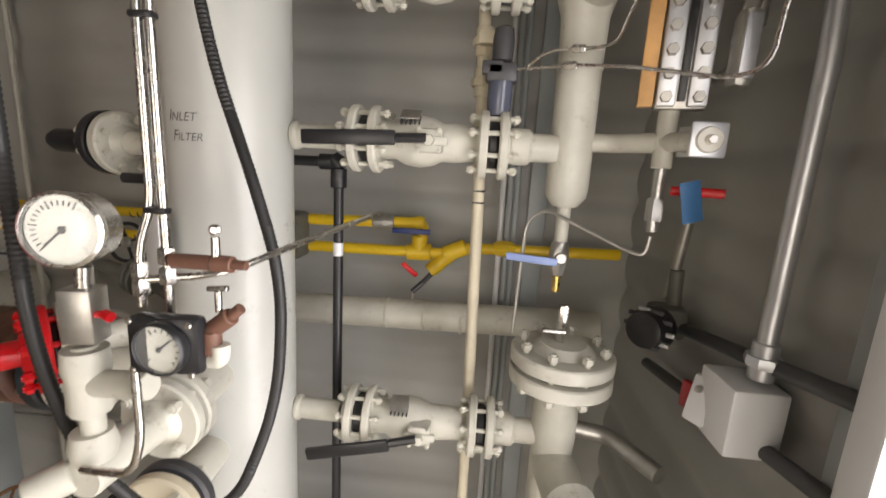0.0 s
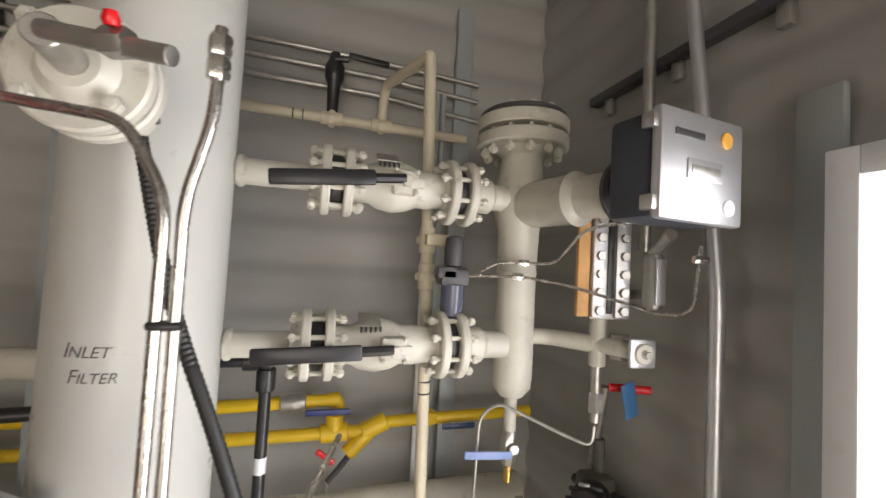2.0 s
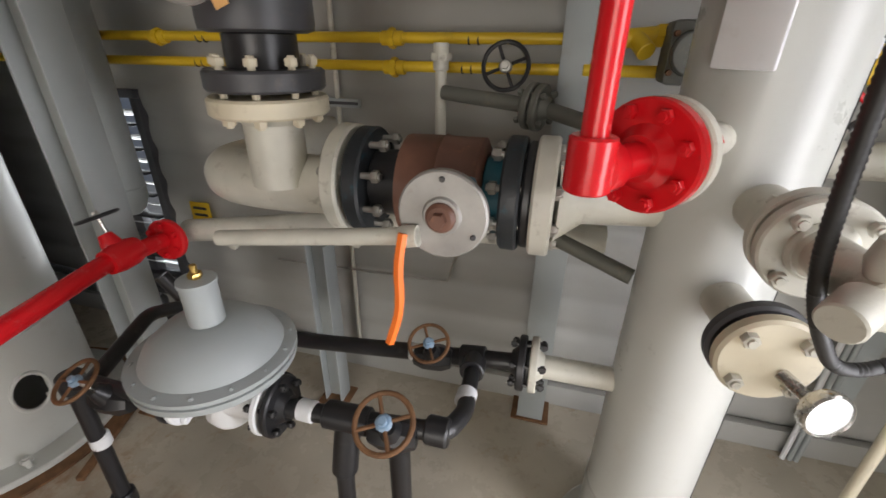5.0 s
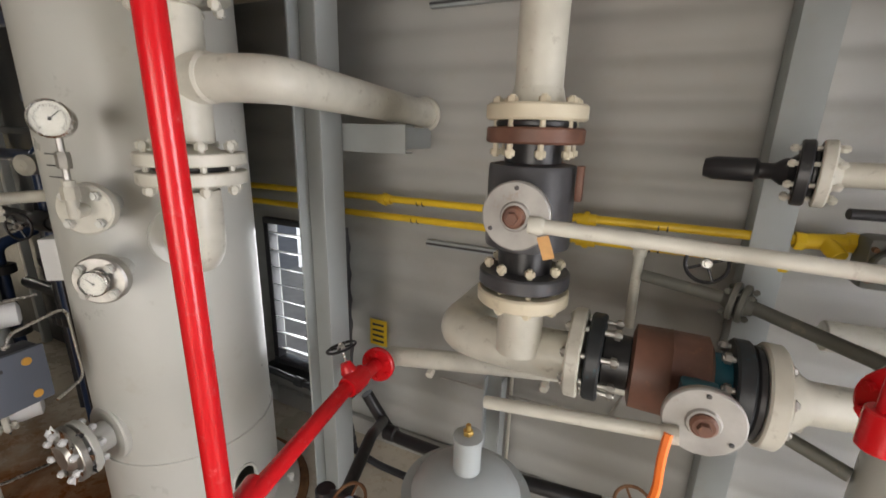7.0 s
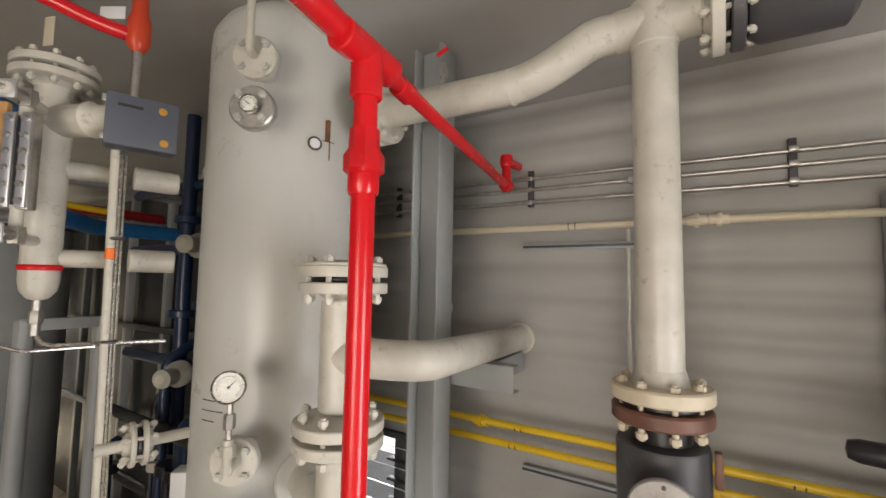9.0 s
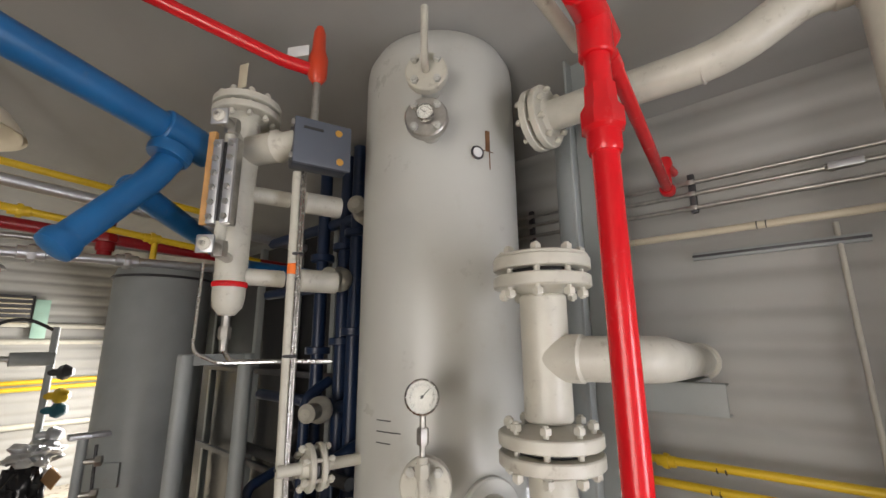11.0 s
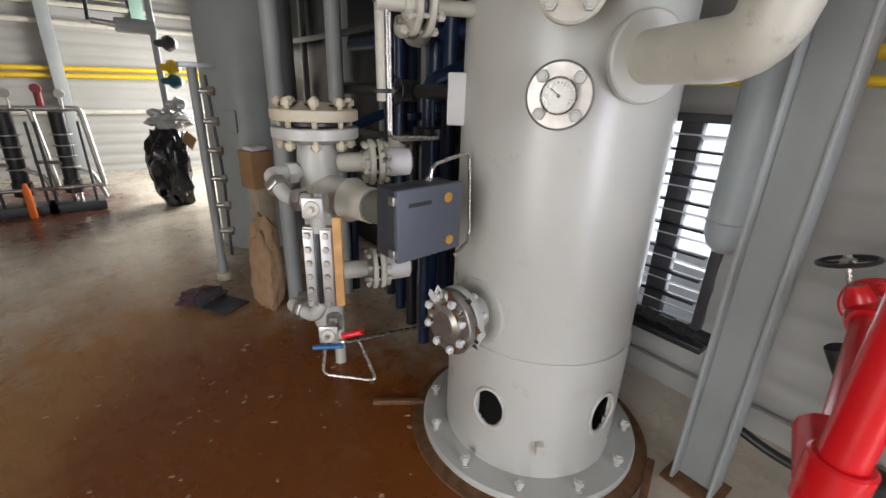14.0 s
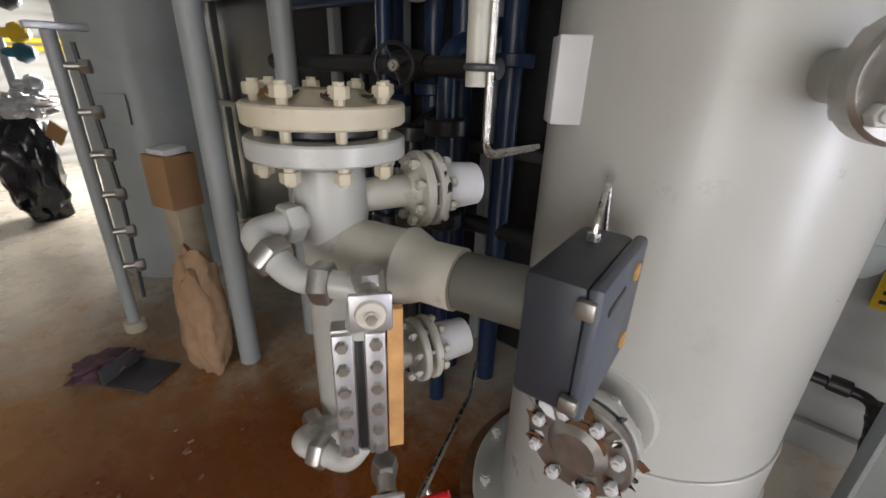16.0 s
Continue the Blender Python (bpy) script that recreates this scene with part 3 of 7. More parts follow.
part("plate", box((VA.x - 0.10, VA.y - 0.16, 1.66), (0.012, 0.10, 0.15), 55), M_WHITE, va, "white name plate standing off the shell")

ball_valve_row(1.935, 1.395, -0.155, 0.515, 1.935, "off-white flanged ball valve line with black lever", (-0.085, 1.928), None, (0.032, 0.36, 0.21, 0))
ball_valve_row(2.318, 1.395, -0.155, 0.50, 2.318, "off-white flanged ball valve line with long black lever", (-0.075, 2.292), None, (0.052, 0.365, 0.215, 0))
ball_valve_row(1.165, 1.395, -0.155, 0.54, 1.165, "off-white flanged ball valve line with black lever hanging low", (-0.078, 1.098), None, (0.032, 0.385, 0.22, 0))

# ---- level bridles with displacer controllers ----


def gauge_glass(t, c, z0, z1, nrm, ply_side):
    """A reflex level gauge: body, two bolted covers, bolts and a plywood backing board."""
    n = Vector((*nrm, 0)).normalized()
    s = Vector((0, 0, 1)).cross(n)
    rz = math.degrees(math.atan2(n.y, n.x)) + 90
    H = z1 - z0
    zc = (z0 + z1) / 2
    c = Vector((c[0], c[1], 0))

    def at(side, out, z):
        return (c + s * side + n * out + Vector((0, 0, z)))
    body = part("gauge_body", box(at(0, 0, zc), (0.098, 0.036, H), rz), M_ZINC, t)
    for sd in (-0.029, 0.029):
        part("cover", box(at(sd, 0.022, zc), (0.037, 0.014, H - 0.01), rz), M_ALU, body)
    part("slot", box(at(0, 0.019, zc), (0.016, 0.008, H - 0.03), rz), M_BLACK, body, "dark sight slot")
    nb = 6
    for i in range(nb):
        for sd in (-0.030, 0.030):
            part("cover_bolt", hexa(at(sd, 0.034, z0 + H * (i + 0.5) / nb), n, 0.012, 0.014), M_ZINC, body)
    part("backing_board", box(at(ply_side * 0.066, 0.008, zc + 0.02), (0.030, 0.02, H + 0.03), rz, 0.002), M_PLY, t, "orange-brown plywood strip")


def cock(t, p, nrm, m=None):
    """A gauge cock: body with square guard wheel."""
    n = Vector((*nrm, 0)).normalized()
    p = Vector(p)
    rz = math.degrees(math.atan2(n.y, n.x)) + 90
    part("cock_body", joined(rod(p - n * 0.11, p - n * 0.02, 0.02), lathe([(0.026, -0.03), (0.03, 0), (0.026, 0.03)], p - n * 0.085, (0, 0, 1), 6)), M_ZINC, t)
    w = part("square_wheel", box(p, (0.066, 0.012, 0.066), rz, 0.012), M_ALU, t)
    part("wheel_dish", lathe([(0.026, 0), (0.022, 0.008), (0.010, 0.009), (0.010, 0.016), (0, 0.017)], p + n * 0.004, n, 28), M_DIAL, w)
    part("wheel_nut", hexa(p + n * 0.02, n, 0.009, 0.012), M_ZINC, w)


def controller(name, label, c, nrm, w=0.20, h=0.185, d=0.10, face=None, silver=False):
    """A pneumatic level controller: case, cover, hinge, small dials and plates."""
    n = Vector((*nrm, 0)).normalized()
    s = Vector((0, 0, 1)).cross(n)
    rz = math.degrees(math.atan2(n.y, n.x)) + 90
    c = Vector(c)
    t = thing(name, label, "controller", c - n * d)
    part("case", box(c - n * (d * 0.5 + 0.008), (w - 0.006, d - 0.016, h - 0.006), rz, 0.012), M_PLASTD, t)
    cov = part("cover", box(c - n * 0.006, (w, 0.022, h), rz, 0.008), face or M_PLASTIC, t)
    part("dial_window", disc(c + s * w * 0.26 + n * 0.006 + Vector((0, 0, h * 0.3)), n, 0.015, 0.006, 28), M_AMBER, cov, "small amber dial")
    part("dial_window", disc(c + s * w * 0.30 + n * 0.006 + Vector((0, 0, -h * 0.33)), n, 0.015, 0.006, 28), M_WHITE if silver else M_AMBER, cov)
    part("serial_plate", box(c - s * w * 0.18 + n * 0.0055 + Vector((0, 0, h * 0.28)), (w * 0.34, 0.003, 0.012), rz, 0.001), M_INK, cov)
    if silver:
        part("badge", box(c + n * 0.006 + Vector((0, 0, -0.005)), (w * 0.42, 0.004, 0.034), rz, 0.001), M_ALU, cov)
        part("badge_bar", box(c + n * 0.0085 + Vector((0, 0, -0.005)), (w * 0.34, 0.002, 0.014), rz, 0.0005), M_ZINC, cov)
    for zz in (-h * 0.36, h * 0.36):
        part("hinge", box(c - s * (w / 2 + 0.004) - n * 0.014 + Vector((0, 0, zz)), (0.014, 0.026, 0.026), rz, 0.003), M_ZINC, t)
    return t


B1 = Vector((0.553, 1.415, 0))
b1 = thing("level_bridle", "pale grey upper level chamber with bolted top flange", "vessel", (B1.x, B1.y, 1.75), "level chambers")
part("chamber", lathe([(0.0, 1.79), (0.03, 1.795), (0.05, 1.82), (0.053, 1.85), (0.052, 2.12), (0.055, 2.125), (0.052, 2.13), (0.056, 2.24), (0.075, 2.30), (0.062, 2.38), (0.055, 2.44)], (B1.x, B1.y, 0), seg=40), M_PIPE, b1)
flange_pair(b1, (B1.x, B1.y, 2.50), (0, 0, 1), 0.125, 0.038, 12, 0.012, stud=0.013, bore=0.45, mb=M_PIPE)
part("blind_cover", disc((B1.x, B1.y, 2.548), (0, 0, 1), 0.118, 0.018, 40), M_DKGREY, b1)
arm = Vector((0.085, -0.30, 0))
part("side_arm", lathe([(0.060, 0), (0.060, 0.19), (0.066, 0.20), (0.060, 0.21), (0.050, 0.22), (0.050, 0.31)], (B1.x, B1.y, 2.305), arm, 36), M_PIPE, b1)
part("arm_flange", disc((B1.x + 0.085, B1.y - 0.30, 2.305), arm, 0.066, 0.02), M_DKGREY, b1)
part("side_nozzle", pipe([(B1.x, B1.y, 1.955), (0.65, 1.40, 1.955), (0.72, 1.29, 1.955)], 0.022, 0.03), M_PIPE, b1)
part("drain_nipple", rod((B1.x, B1.y, 1.70), (B1.x, B1.y, 1.80), 0.017), M_PIPE, b1)
gauge_glass(b1, (0.735, 1.275), 2.02, 2.29, (-0.25, -1), -1)
cock(b1, (0.755, 1.17, 1.955), (-0.1, -1))
part("cock_link", joined(rod((0.725, 1.29, 1.90), (0.725, 1.29, 2.03), 0.021), rod((0.725, 1.29, 1.955), (0.755, 1.2, 1.955), 0.02)), M_PIPE, b1)
bv1 = thing("drain_valve", "small steel drain valve with blue lever", "valve", (B1.x, B1.y, 1.6))
part("valve_body", joined(lathe([(0.016, 1.615), (0.024, 1.64), (0.026, 1.665), (0.022, 1.70), (0.014, 1.71)], (B1.x, B1.y, 0), seg=8), rod((B1.x, B1.y - 0.035, 1.665), (B1.x, B1.y, 1.665), 0.014)), M_ZINC, bv1)
part("outlet", rod((B1.x, B1.y, 1.57), (B1.x, B1.y, 1.615), 0.011), M_BRASS, bv1)
part("lever", box((B1.x - 0.075, B1.y - 0.04, 1.66), (0.13, 0.008, 0.02), ry=4), mat("pale_blue_lever", (0.22, 0.30, 0.55), 0.35), bv1, "blue coated lever")
c1 = controller("level_controller", "level controller with brushed silver cover and dark case", (0.655, 0.935, 2.32), (0.13, -1), 0.215, 0.19, 0.11, M_ALU, True)
part("mounting_neck", rod((0.63, 1.03, 2.305), (0.635, 1.12, 2.305), 0.045), M_DKGREY, c1)

B2 = Vector((0.585, 1.39, 0))
b2 = thing("level_bridle", "pale grey lower level chamber with bolted top flange", "vessel", (B2.x, B2.y, 0.4), "level chambers")
part("chamber", lathe([(0, 0.42), (0.04, 0.43), (0.055, 0.46), (0.056, 1.12), (0.062, 1.2), (0.056, 1.30)], (B2.x, B2.y, 0), seg=36), M_PIPE, b2)
flange_pair(b2, (B2.x, B2.y, 1.375), (0, 0, 1), 0.135, 0.042, 8, 0.014, stud=0.014, bore=0.45)
part("side_arm", lathe([(0.058, 0), (0.058, 0.16), (0.064, 0.17), (0.058, 0.18), (0.058, 0.34)], (B2.x, B2.y, 1.09), (0.12, -0.9, 0), 32), M_PIPE, b2)
part("side_nozzle", pipe([(B2.x, B2.y, 1.20), (0.72, 1.36, 1.2), (0.80, 1.22, 1.2)], 0.022, 0.03), M_ZINC, b2)
gauge_glass(b2, (0.76, 1.15), 0.78, 1.07, (-0.25, -1), -1)
cock(b2, (0.80, 1.10, 1.11), (-0.1, -1))
part("needle_valve", joined(rod((B2.x - 0.01, B2.y, 1.42), (B2.x - 0.01, B2.y, 1.50), 0.012, 8), box((B2.x - 0.01, B2.y - 0.01, 1.52), (0.024, 0.02, 0.05)), rod((B2.x - 0.06, B2.y - 0.01, 1.47), (B2.x, B2.y - 0.01, 1.47), 0.008)), M_STEEL, b2)

# ---- instrument cluster on the filter vessel ----
gs = thing("gauge_assembly", "off-white instrument manifold with pressure gauges on the filter vessel", "gauge", (-0.27, 1.0, 1.3))
part("nozzle", rod((-0.29, 1.25, 1.34), (-0.275, 1.02, 1.34), 0.05), M_PIPE, gs)
flange_pair(gs, (-0.275, 1.06, 1.34), (0, 1, 0), 0.085, 0.03, 4, 0.012, stud=0.013)
part("tee_body", joined(rod((-0.275, 1.03, 1.34), (-0.275, 0.86, 1.345), 0.036), rod((-0.30, 0.87, 1.345), (-0.34, 0.83, 1.33), 0.028), lathe([(0.03, 0), (0.036, 0.02), (0.03, 0.05)], (-0.272, 0.885, 1.37), (0, 0, 1), 20)), M_PIPE, gs)
part("riser", joined(rod((-0.268, 0.885, 1.40), (-0.268, 0.885, 1.57), 0.018), lathe([(0.028, 0), (0.032, 0.008), (0.03, 0.06), (0.034, 0.08), (0.032, 0.11)], (-0.268, 0.885, 1.455), (0, 0, 1), 20), rod((-0.268, 0.885, 1.505), (-0.15, 0.87, 1.52), 0.022)), M_PIPE, gs)
part("block_valve", box((-0.262, 0.885, 1.622), (0.05, 0.042, 0.088), 10, 0.004), M_ZINC, gs)
part("valve_handle", joined(rod((-0.24, 0.88, 1.625), (-0.218, 0.875, 1.629), 0.006), rod((-0.22, 0.876, 1.629), (-0.205, 0.872, 1.626), 0.008)), M_RED, gs, "red and steel valve handle")
part("gauge_stem", rod((-0.258, 0.885, 1.66), (-0.255, 0.885, 1.70), 0.012), M_STEEL, gs)
g1 = thing("pressure_gauge", "large stainless pressure gauge with white dial", "gauge", (-0.253, 0.89, 1.69), "pressure gauges")
dial_gauge(g1, (-0.258, 0.862, 1.758), (0.22, -0.95, 0.05), 0.057, 0.055, needle=225)
g2 = thing("pressure_gauge", "differential gauge with black square bezel", "gauge", (-0.085, 0.85, 1.56), "pressure gauges")
part("square_bezel", box((-0.085, 0.835, 1.612), (0.102, 0.03, 0.088), 6, 0.012), M_BLACK, g2)
dial_gauge(g2, (-0.083, 0.815, 1.612), (-0.05, -1, 0), 0.039, 0.02, M_BLACK, 14, 40)
for sx in (-1, 1):
    for sz in (-1, 1):
        part("bezel_screw", disc((-0.085 + sx * 0.043, 0.818, 1.612 + sz * 0.036), (0, -1, 0), 0.005, 0.005, 12), M_STEEL, g2)
tub = thing("instrument_tubing", "bright stainless instrument tubing running down to the gauges", "tubing", (-0.1, 0.87, 1.38))
part("tube", pipe([(-0.34, 0.96, 2.29), (-0.17, 0.88, 2.26), (-0.125, 0.87, 2.18), (-0.125, 0.87, 1.80), (-0.15, 0.87, 1.74), (-0.15, 0.87, 1.65)], 0.0065, 0.03, 10), M_STEEL, tub)
part("tube", pipe([(-0.086, 0.87, 2.37), (-0.087, 0.87, 2.27), (-0.108, 0.87, 2.18), (-0.106, 0.87, 1.56)], 0.0065, 0.03, 10), M_STEEL, tub)
part("tube", pipe([(-0.145, 0.84, 1.56), (-0.145, 0.84, 1.45), (-0.165, 0.84, 1.385), (-0.26, 0.85, 1.375)], 0.0065, 0.04, 10), M_STEEL, tub)
part("tube", pipe([(-0.15, 0.87, 1.69), (-0.04, 0.90, 1.70), (0.0, 0.98, 1.72), (0.10, 1.3, 1.76)], 0.006, 0.05, 10), M_STEEL, tub)
for p in ((-0.086, 0.87, 2.35), (-0.086, 0.87, 2.325), (-0.107, 0.87, 1.73), (-0.15, 0.87, 1.68), (-0.107, 0.87, 1.70), (-0.15, 0.87, 1.705)):
    part("fitting", hexa(p, (0, 0, 1), 0.012, 0.024), M_STEEL, tub)
part("needle_valve", joined(rod((-0.095, 0.865, 1.725), (-0.03, 0.86, 1.727), 0.011), rod((-0.03, 0.86, 1.727), (0.0, 0.86, 1.727), 0.012), rod((0.0, 0.86, 1.727), (0.02, 0.86, 1.727), 0.007)), M_BROWN, tub, "brown needle valve")
part("vent_stem", joined(rod((-0.025, 0.86, 1.735), (-0.025, 0.86, 1.765), 0.006), disc((-0.025, 0.86, 1.775), (0.3, -1, 0), 0.008, 0.012, 12)), M_STEEL, tub)
part("needle_valve", joined(rod((-0.045, 0.855, 1.62), (0.0, 0.85, 1.655), 0.013), rod((0.0, 0.85, 1.655), (0.015, 0.85, 1.668), 0.008), rod((-0.03, 0.85, 1.595), (-0.03, 0.85, 1.63), 0.013)), M_BROWN, tub, "brown needle valve")
part("tee_handle", joined(rod((-0.018, 0.85, 1.66), (-0.018, 0.85, 1.69), 0.005), rod((-0.033, 0.85, 1.692), (-0.003, 0.85, 1.695), 0.004)), M_STEEL, tub)
part("elbow", pipe([(-0.05, 0.855, 1.585), (-0.018, 0.85, 1.585), (-0.018, 0.85, 1.61)], 0.013, 0.012, 12), M_PIPE, tub)
for z in (1.795, 2.05):
    part("clip", box((-0.116, 0.87, z), (0.034, 0.018, 0.01)), M_BLACK, tub)
lf = thing("lower_nozzle", "bolted lower nozzle with rusty cover and a small thermometer", "nozzle", (-0.29, 1.1, 1.1))
part("neck", rod((-0.30, 1.25, 1.13), (-0.285, 1.03, 1.13), 0.045), M_PIPE, lf)
part("cover", disc((-0.285, 1.03, 1.13), (0.05, -1, 0), 0.085, 0.03, 40), M_CREAM, lf, "rust-stained cream cover")
part("flange", disc((-0.287, 1.068, 1.13), (0.05, -1, 0), 0.088, 0.03, 40), M_DKGREY, lf)
studs(lf, (-0.286, 1.05, 1.13), (0.05, -1, 0), 0.064, 4, 0.11, 0.015, M_PIPE)
part("stem", rod((-0.26, 1.02, 1.11), (-0.215, 0.96, 1.09), 0.012), M_STEEL, lf)
dial_gauge(lf, (-0.212, 0.955, 1.09), (0.25, -0.95, 0.1), 0.042, 0.018, None, 14, 60)
rp0 = thing("return_pipe", "off-white horizontal pipe low along the wall with weld bands", "pipe", (0.0, 1.8, 1.3))
part("pipe", rod((-0.45, 1.82, 1.31), (0.80, 1.82, 1.335), 0.055, 28), M_PIPE, rp0)
for x in (0.02, 0.16, 0.30):
    part("weld_band", disc((x, 1.82, 1.32), (1, 0, 0.02), 0.0575, 0.012, 28), M_PIPE, rp0)
hz = thing("cable_hose", "black corrugated cable hose hanging in a long loop", "hose", (-0.2, 0.97, 1.18))
part("hose", pipe([(-0.40, 0.92, 2.42), (-0.375, 0.89, 2.0), (-0.366, 0.89, 1.55), (-0.33, 0.92, 1.32), (-0.22, 0.97, 1.155), (-0.10, 1.0, 1.20), (-0.03, 1.04, 1.40), (-0.02, 1.05, 1.65), (-0.095, 1.08, 1.85), (-0.185, 1.12, 2.05), (-0.27, 1.17, 2.36)], 0.0118, 0.14, 12, ribs=0.0045), M_RUBBER, hz)
part("end_gland", rod((-0.405, 0.92, 2.48), (-0.40, 0.92, 2.40), 0.019, 6), M_DKGREY, hz)
part("end_gland", rod((-0.255, 1.175, 2.40), (-0.25, 1.17, 2.34), 0.019, 6), M_DKGREY, hz)
part("hanger", rod((-0.405, 0.92, 2.48), (-0.41, 0.93, 3.66), 0.008, 8), M_DKGREY, hz)
# top nozzle of the filter vessel
tn = thing("top_nozzle", "off-white bolted nozzle with bleed fittings high on the filter vessel", "nozzle", (-0.30, 1.1, 2.33))
part("neck", rod((-0.30, 1.24, 2.36), (-0.285, 1.05, 2.36), 0.045), M_PIPE, tn)
flange_pair(tn, (-0.285, 1.06, 2.36), (0, 1, 0), 0.085, 0.03, 4, 0.012, stud=0.013)
part("bleed_valve", joined(rod((-0.285, 1.02, 2.36), (-0.275, 0.93, 2.36), 0.02), rod((-0.275, 0.93, 2.36), (-0.13, 0.87, 2.33), 0.011), hexa((-0.19, 0.895, 2.345), (1, -0.4, 0), 0.017, 0.03)), M_ZINC, tn)
part("red_knob", lathe([(0.007, 0), (0.009, 0.006), (0.006, 0.015)], (-0.19, 0.88, 2.355), (0, -0.3, 1), 12), M_RED, tn)

# ---- corner: wall pipes and conduits ----
run("cream_pipe", "cream painted vertical pipe with unions", "pipe", [(0.30, 1.50, 2.72), (0.33, 1.50, 1.9), (0.345, 1.50, 1.2), (0.355, 1.50, 0.3)], 0.0165, M_CREAM, 0.0,
    marks=[((0.333, 1.50, 1.80), (0, 0, 1))], couplings=[((0.32, 1.50, 2.20), (0, 0, 1)), ((0.322, 1.50, 2.10), (0, 0, 1))])
run("cream_pipe", "cream painted pipe along the wall with marker bands", "pipe", [(-3.6, 1.86, 2.64), (-1.5, 1.86, 2.63), (-1.3, 1.86, 2.63), (0.54, 1.86, 2.615)], 0.0165, M_CREAM, 0.0,
    marks=[((-1.82, 1.86, 2.632), (1, 0, 0)), ((-0.06, 1.86, 2.62), (1, 0, 0))], couplings=[((-1.30, 1.86, 2.63), (1, 0, 0)), ((-1.22, 1.86, 2.63), (1, 0, 0)), ((0.05, 1.86, 2.62), (1, 0, 0)), ((0.22, 1.86, 2.62), (1, 0, 0))])
run("cream_pipe", "short cream branch pipe with elbow", "pipe", [(0.22, 1.86, 2.62), (0.22, 1.80, 2.74), (0.30, 1.50, 2.72)], 0.0165, M_CREAM, 0.03)
iv = thing("isolating_valve", "black lever valve on the cream wall pipe", "valve", (0.05, 1.86, 2.63))
part("body", lathe([(0.018, 0), (0.022, 0.1), (0.032, 0.12), (0.034, 0.16), (0.02, 0.19), (0.016, 0.21)], (0.05, 1.86, 2.64), (0, 0, 1), 16), M_BLACK, iv)
lever(iv, (0.05, 1.84, 2.82), (0.23, 1.80, 2.83), 0.02)
for i, z in enumerate((2.93, 2.87, 2.80)):
    run("wall_conduit", "galvanised conduit clipped along the wall", "conduit", [(-3.6, 1.965, z), (0.2, 1.965, z - 0.03), (0.62, 1.965, z - 0.05 - i * 0.01)], 0.0105, M_ZINC, 0.02,
        couplings=[((-1.6 + i * 0.04, 1.965, z - 0.014), (1, 0, 0))] if i == 1 else ())
for x in (-2.98, -2.075, -0.96):
    ch = thing("conduit_strut", "short grey slotted strut behind the conduits", "strut", (x, 1.99, 2.86))
    part("channel", box((x, 1.985, 2.865), (0.03, 0.028, 0.20)), M_DKGREY, ch)
    for z in (2.93, 2.87, 2.80):
        part("clamp", box((x, 1.95, z - 0.015), (0.035, 0.012, 0.024)), M_ZINC, ch)
cbx = thing("conduit_junction", "oval conduit fitting on the wall", "conduit", (-1.52, 1.95, 2.84))
part("body", box((-1.52, 1.95, 2.85), (0.12, 0.034, 0.036), bevel=0.014), M_ZINC, cbx)
part("lid", box((-1.52, 1.931, 2.85), (0.11, 0.006, 0.030), bevel=0.002), M_ALU, cbx)
for z in (2.545, 1.39):
    st = thing("strut_channel", "grey slotted strut channel fixed to the wall", "strut", (-1.8, 1.98, z))
    part("channel", box((-1.80, 1.975, z), (0.62, 0.03, 0.035)), M_STEELP, st)
    part("slot_edge", box((-1.80, 1.958, z), (0.62, 0.006, 0.012)), M_DKGREY, st)
run("gas_pipe", "yellow painted upper gas pipe with marker bands along the wall", "pipe", [(-3.7, 1.855, 1.625), (-0.40, 1.855, 1.635)], 0.018, M_YELLOW, 0,
    marks=[((-2.09, 1.855, 1.625), (1, 0, 0)), ((-1.0, 1.855, 1.63), (1, 0, 0))], couplings=[((-2.30, 1.855, 1.625), (1, 0, 0)), ((-1.29, 1.855, 1.63), (1, 0, 0))])
run("gas_pipe", "yellow painted lower gas pipe with marker bands along the wall", "pipe", [(-3.7, 1.855, 1.53), (-0.40, 1.855, 1.545)], 0.018, M_YELLOW, 0,
    marks=[((-2.12, 1.855, 1.535), (1, 0, 0)), ((-1.02, 1.855, 1.54), (1, 0, 0))], couplings=[((-1.285, 1.855, 1.537), (1, 0, 0))])
gy = thing("gas_valve_train", "yellow gas pipe branch with tee, strainer and blue lever valves", "pipe", (0.1, 1.85, 1.55))
part("pipe", pipe([(-0.42, 1.85, 1.65), (0.14, 1.85, 1.668), (0.125, 1.85, 1.56)], 0.0205, 0.03), M_YELLOW, gy)
part("pipe", pipe([(-0.42, 1.85, 1.55), (0.26, 1.85, 1.56), (0.30, 1.85, 1.585), (0.85, 1.85, 1.60)], 0.0205, 0.03), M_YELLOW, gy)
part("tee", joined(rod((0.08, 1.85, 1.556), (0.17, 1.85, 1.56), 0.031), rod((0.125, 1.85, 1.56), (0.125, 1.85, 1.62), 0.029)), M_YELLOW, gy)
part("elbow", lathe([(0.022, 0), (0.026, 0.02), (0.022, 0.04)], (0.10, 1.85, 1.667), (1, 0, 0), 16), M_YELLOW, gy)
part("strainer", joined(rod((0.25, 1.85, 1.565), (0.17, 1.84, 1.49), 0.027), rod((0.30, 1.85, 1.59), (0.22, 1.85, 1.555), 0.031)), M_YELLOW, gy)
part("valve_body", joined(rod((-0.05, 1.85, 1.66), (0.03, 1.85, 1.665), 0.03), rod((0.0, 1.82, 1.662), (0.0, 1.85, 1.662), 0.012)), M_ZINC, gy)
